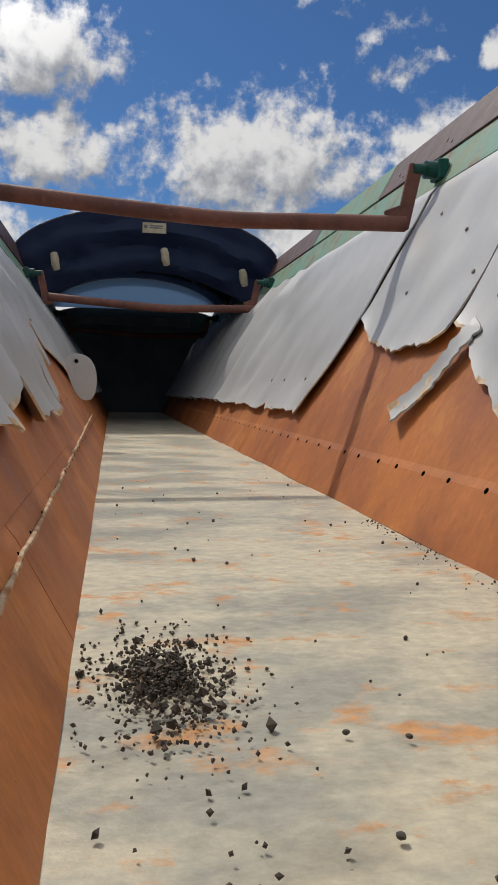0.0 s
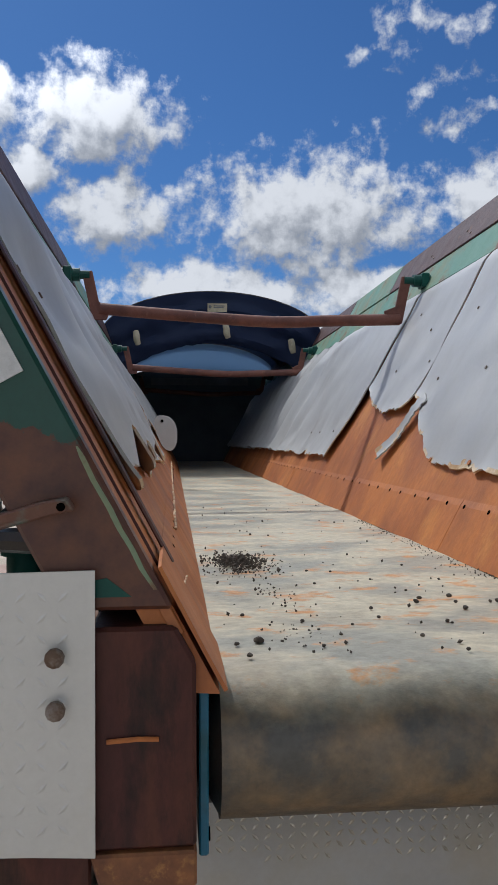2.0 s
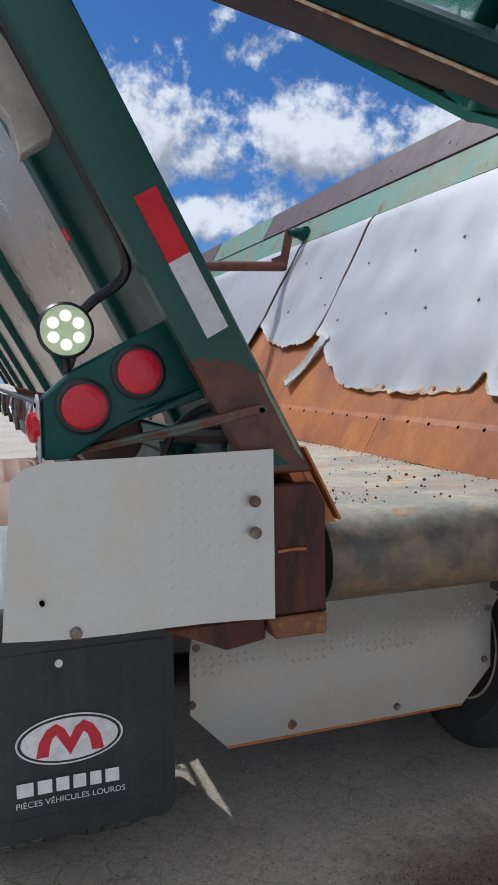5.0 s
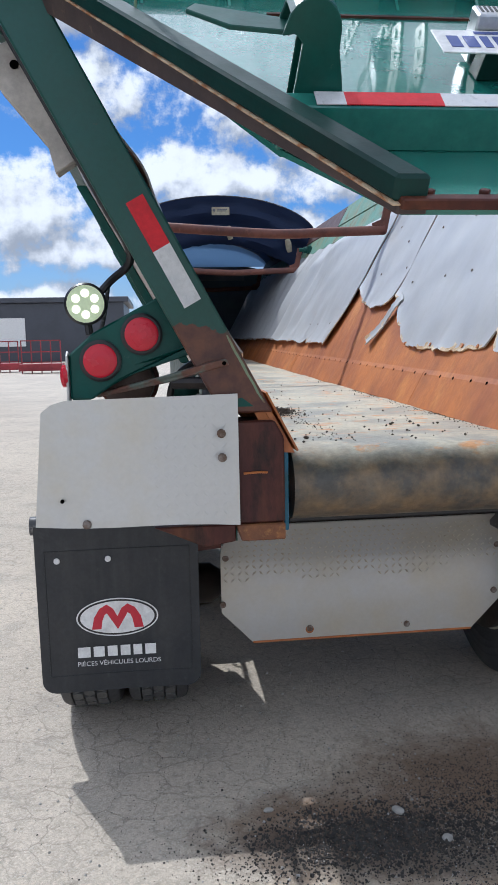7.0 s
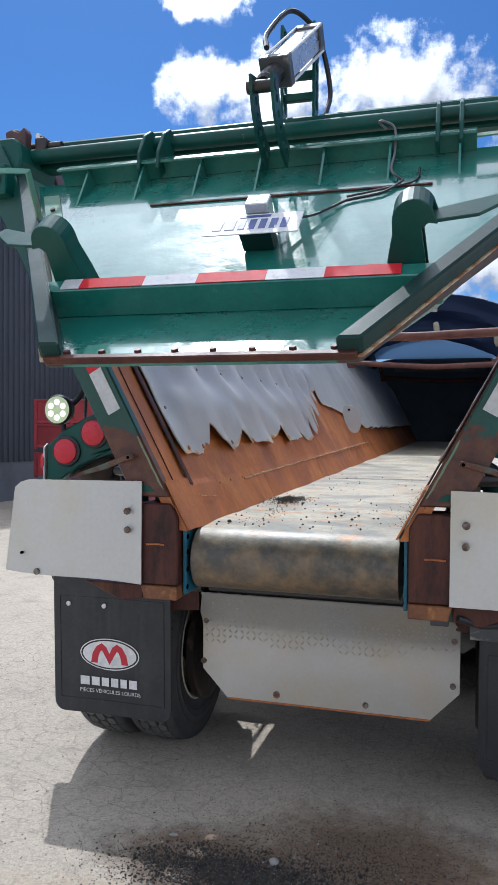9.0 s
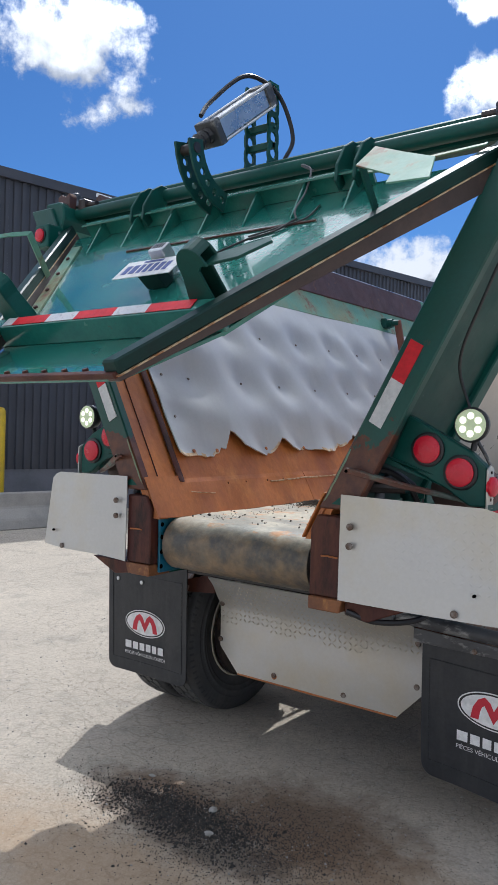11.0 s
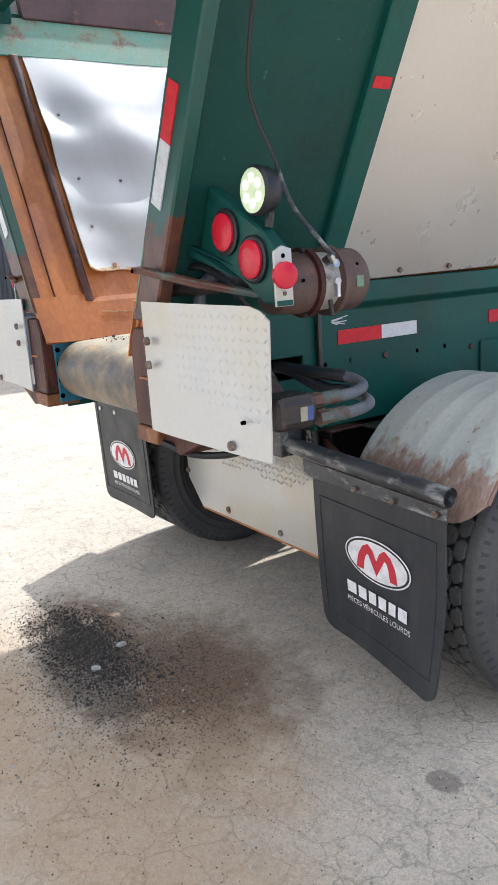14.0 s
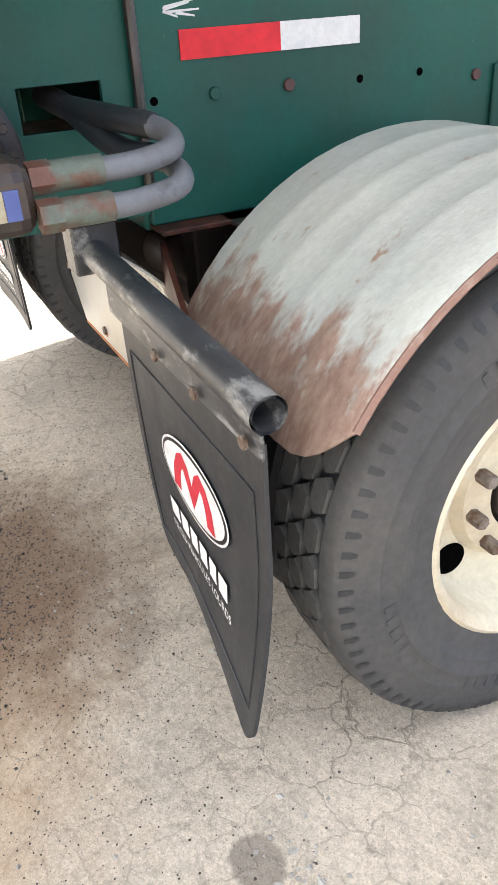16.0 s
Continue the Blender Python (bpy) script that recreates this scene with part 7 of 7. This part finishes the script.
tagged(new("pale_gravel", mesh_from("pale_gravel", pebbles(spots), PALE_STONE)), "pale stone chips scattered on the yard", "gravel", kind="stuff")


def scrap(x, y, size, turn):
    bm = bmesh.new()
    bmesh.ops.create_icosphere(bm, subdivisions=2, radius=size)
    for v in bm.verts:
        v.co *= 1 + 0.45 * noise.noise(v.co * (2.2 / size * 0.35) + Vector((x, y, 0)))
        v.co.z *= 0.5
        v.co.x *= 1.35
    ob = new("concrete_chip", mesh_from("concrete_chip", bm, PALE_STONE))
    ob.matrix_basis = pose(x, y, size * 0.3, 0, 0, turn)
    return tagged(ob, "pale broken concrete chip lying in the spill", "stone", "chips in the spill")


scrap(0.057, -0.115, 0.017, 40)
scrap(-0.053, 0.05, 0.020, 110)
scrap(-0.50, 0.12, 0.013, 15)


def belt_stone(x, y, size):
    bm = bmesh.new()
    bmesh.ops.create_icosphere(bm, subdivisions=2, radius=size)
    for v in bm.verts:
        v.co *= 1 + 0.42 * noise.noise(v.co * (0.9 / size) + Vector((x * 9, y * 7, 0)))
        v.co.z *= 0.72
    ob = new("stone", mesh_from("stone", bm, CRUMB))
    ob.matrix_basis = pose(x, y, belt_z(y) + size * 0.45, 0, 0, 360 * (x * 7.3 % 1))
    return tagged(ob, "dark tarry stone lying on the worn belt", "stone", "stones on the belt")


for x, y, size in ((-0.322, 0.282, 0.0141), (0.077, 0.588, 0.0114), (0.097, 0.626, 0.0097), (0.174, 0.639, 0.0106), (0.163, 0.508, 0.0106), (0.166, 0.575, 0.0079), (0.248, 0.574, 0.0079), (0.267, 0.58, 0.0097), (-0.043, 0.533, 0.0079), (-0.049, 0.448, 0.007), (-0.007, 0.29, 0.0079), (-0.207, 0.24, 0.007), (-0.214, 0.431, 0.007), (-0.333, 0.495, 0.0079), (-0.363, 0.267, 0.0079), (0.044, 0.877, 0.0062), (-0.114, 0.833, 0.007), (0.044, 0.19, 0.007), (-0.118, 0.393, 0.0053), (-0.347, 0.19, 0.0088), (0.087, 0.386, 0.0053), (0.094, 0.721, 0.0062), (-0.11, 1.844, 0.0062), (-0.037, 1.008, 0.0062), (-0.101, 1.027, 0.0062)):
    belt_stone(x, y, size * 0.62)


# ---- things in the yard ----
def stacked_bin(x0, x1, y0, y1, z0, h, mat):
    b = tagged(empty("steel_bin", at=((x0 + x1) / 2, y0, z0)), "faded red steel forming bin in a stack", "bin", "stacked bins")
    inv_ = Matrix.Translation((-(x0 + x1) / 2, -y0, -z0))
    gap = 0.03
    bm = box(x0 + 0.03, x1 - 0.03, y0 + 0.03, y1 - 0.03, z0 + 0.05, z0 + h - gap, 0.01)
    bmesh.ops.transform(bm, matrix=inv_, verts=bm.verts[:])
    part("body", bm, mat, b)
    for z in (z0 + 0.03, z0 + h - gap - 0.05):
        bm = box(x0, x1, y0, y0 + 0.05, z, z + 0.05, 0.006)
        bmesh.ops.transform(bm, matrix=inv_, verts=bm.verts[:])
        part("rim", bm, mat, b)
    for x in np.linspace(x0, x1 - 0.06, 4):
        bm = box(x, x + 0.06, y0 - 0.01, y0 + 0.05, z0, z0 + h - gap, 0.006)
        bmesh.ops.transform(bm, matrix=inv_, verts=bm.verts[:])
        part("post", bm, mat, b)
    return b


for z in (0.0, 0.64, 1.20, 1.68):
    stacked_bin(-7.6, -5.15, 10.4, 11.6, z, 0.52, CRATE_RED)
for k in range(3):
    stacked_bin(-8.1, -5.75, 15.2, 16.6, 0.7 * k, 0.68, CRATE_RED)
cont = tagged(empty("container"), "green steel container standing on the stacked bins", "container")
part("body", box(-8.0, -5.7, 15.2, 17.4, 2.12, 3.15, 0.02), CRATE_GREEN, cont)
part("panel_post", box(-7.0, -6.94, 15.17, 15.2, 2.12, 3.15, 0.005), CRATE_GREEN, cont)
part("sticker", box(-7.5, -7.2, 15.18, 15.195, 2.75, 2.98, 0.002), WHITE, cont, "white sticker")
part("top_edge", box(-8.05, -5.65, 15.15, 17.45, 3.15, 3.20, 0.01), ALU, cont)

tagged(new("concrete_barrier", mesh_from("concrete_barrier", prism([(-8.62, 6.6, 0), (-8.02, 6.6, 0), (-8.08, 6.6, 0.16), (-8.22, 6.6, 0.34), (-8.26, 6.6, 0.58), (-8.40, 6.6, 0.58), (-8.44, 6.6, 0.34), (-8.56, 6.6, 0.16)], (-0.45, -3.0, 0), 0.02), CONCRETE)), "weathered grey concrete barrier beside the warehouse", "barrier")


def bollard(x, y, h):
    tagged(new("bollard", mesh_from("bollard", lathe([(0, 0.08), (h - 0.07, 0.08), (h - 0.02, 0.05), (h, 0.0)], "z", (x, y, 0), 20), YELLOW, True)), "tall yellow steel bollard at the wall", "bollard", "bollards along the wall")


bollard(-8.6, 7.6, 1.95)
bollard(-9.40, 5.42, 1.99)


def rack(x, y):
    r = tagged(empty("red_rack", at=(x, y, 0)), "far red steel guard rail rack", "rack")
    for k in range(5):
        part("upright", box(k * 0.55 - 0.03, k * 0.55 + 0.03, 0, 0.06, 0, 1.9, 0.0), CRATE_RED, r)
    for z in (0.6, 1.2, 1.84):
        part("rail", box(-0.03, 2.23, 0.0, 0.06, z, z + 0.06, 0.0), CRATE_RED, r)
    part("base", box(-0.1, 2.3, -0.4, 0.9, 0.15, 0.55, 0.02), CRATE_RED, r)


rack(-8.6, 43.0)
rack(-11.5, 46.0)
junk = tagged(empty("machine_parts", at=(-13.0, 36.0, 0)), "dark heap of machine parts far across the yard", "scrap")
for k in range(7):
    a = Vector((0.5 * math.sin(k * 2.1), 0.4 * math.cos(k * 1.7), 0))
    part("piece", box(a.x - 0.45, a.x + 0.35, a.y - 0.2, a.y + 0.25, 0.18 * k * 0.6, 0.18 * k * 0.6 + 0.3, 0.03), GREASE, junk)
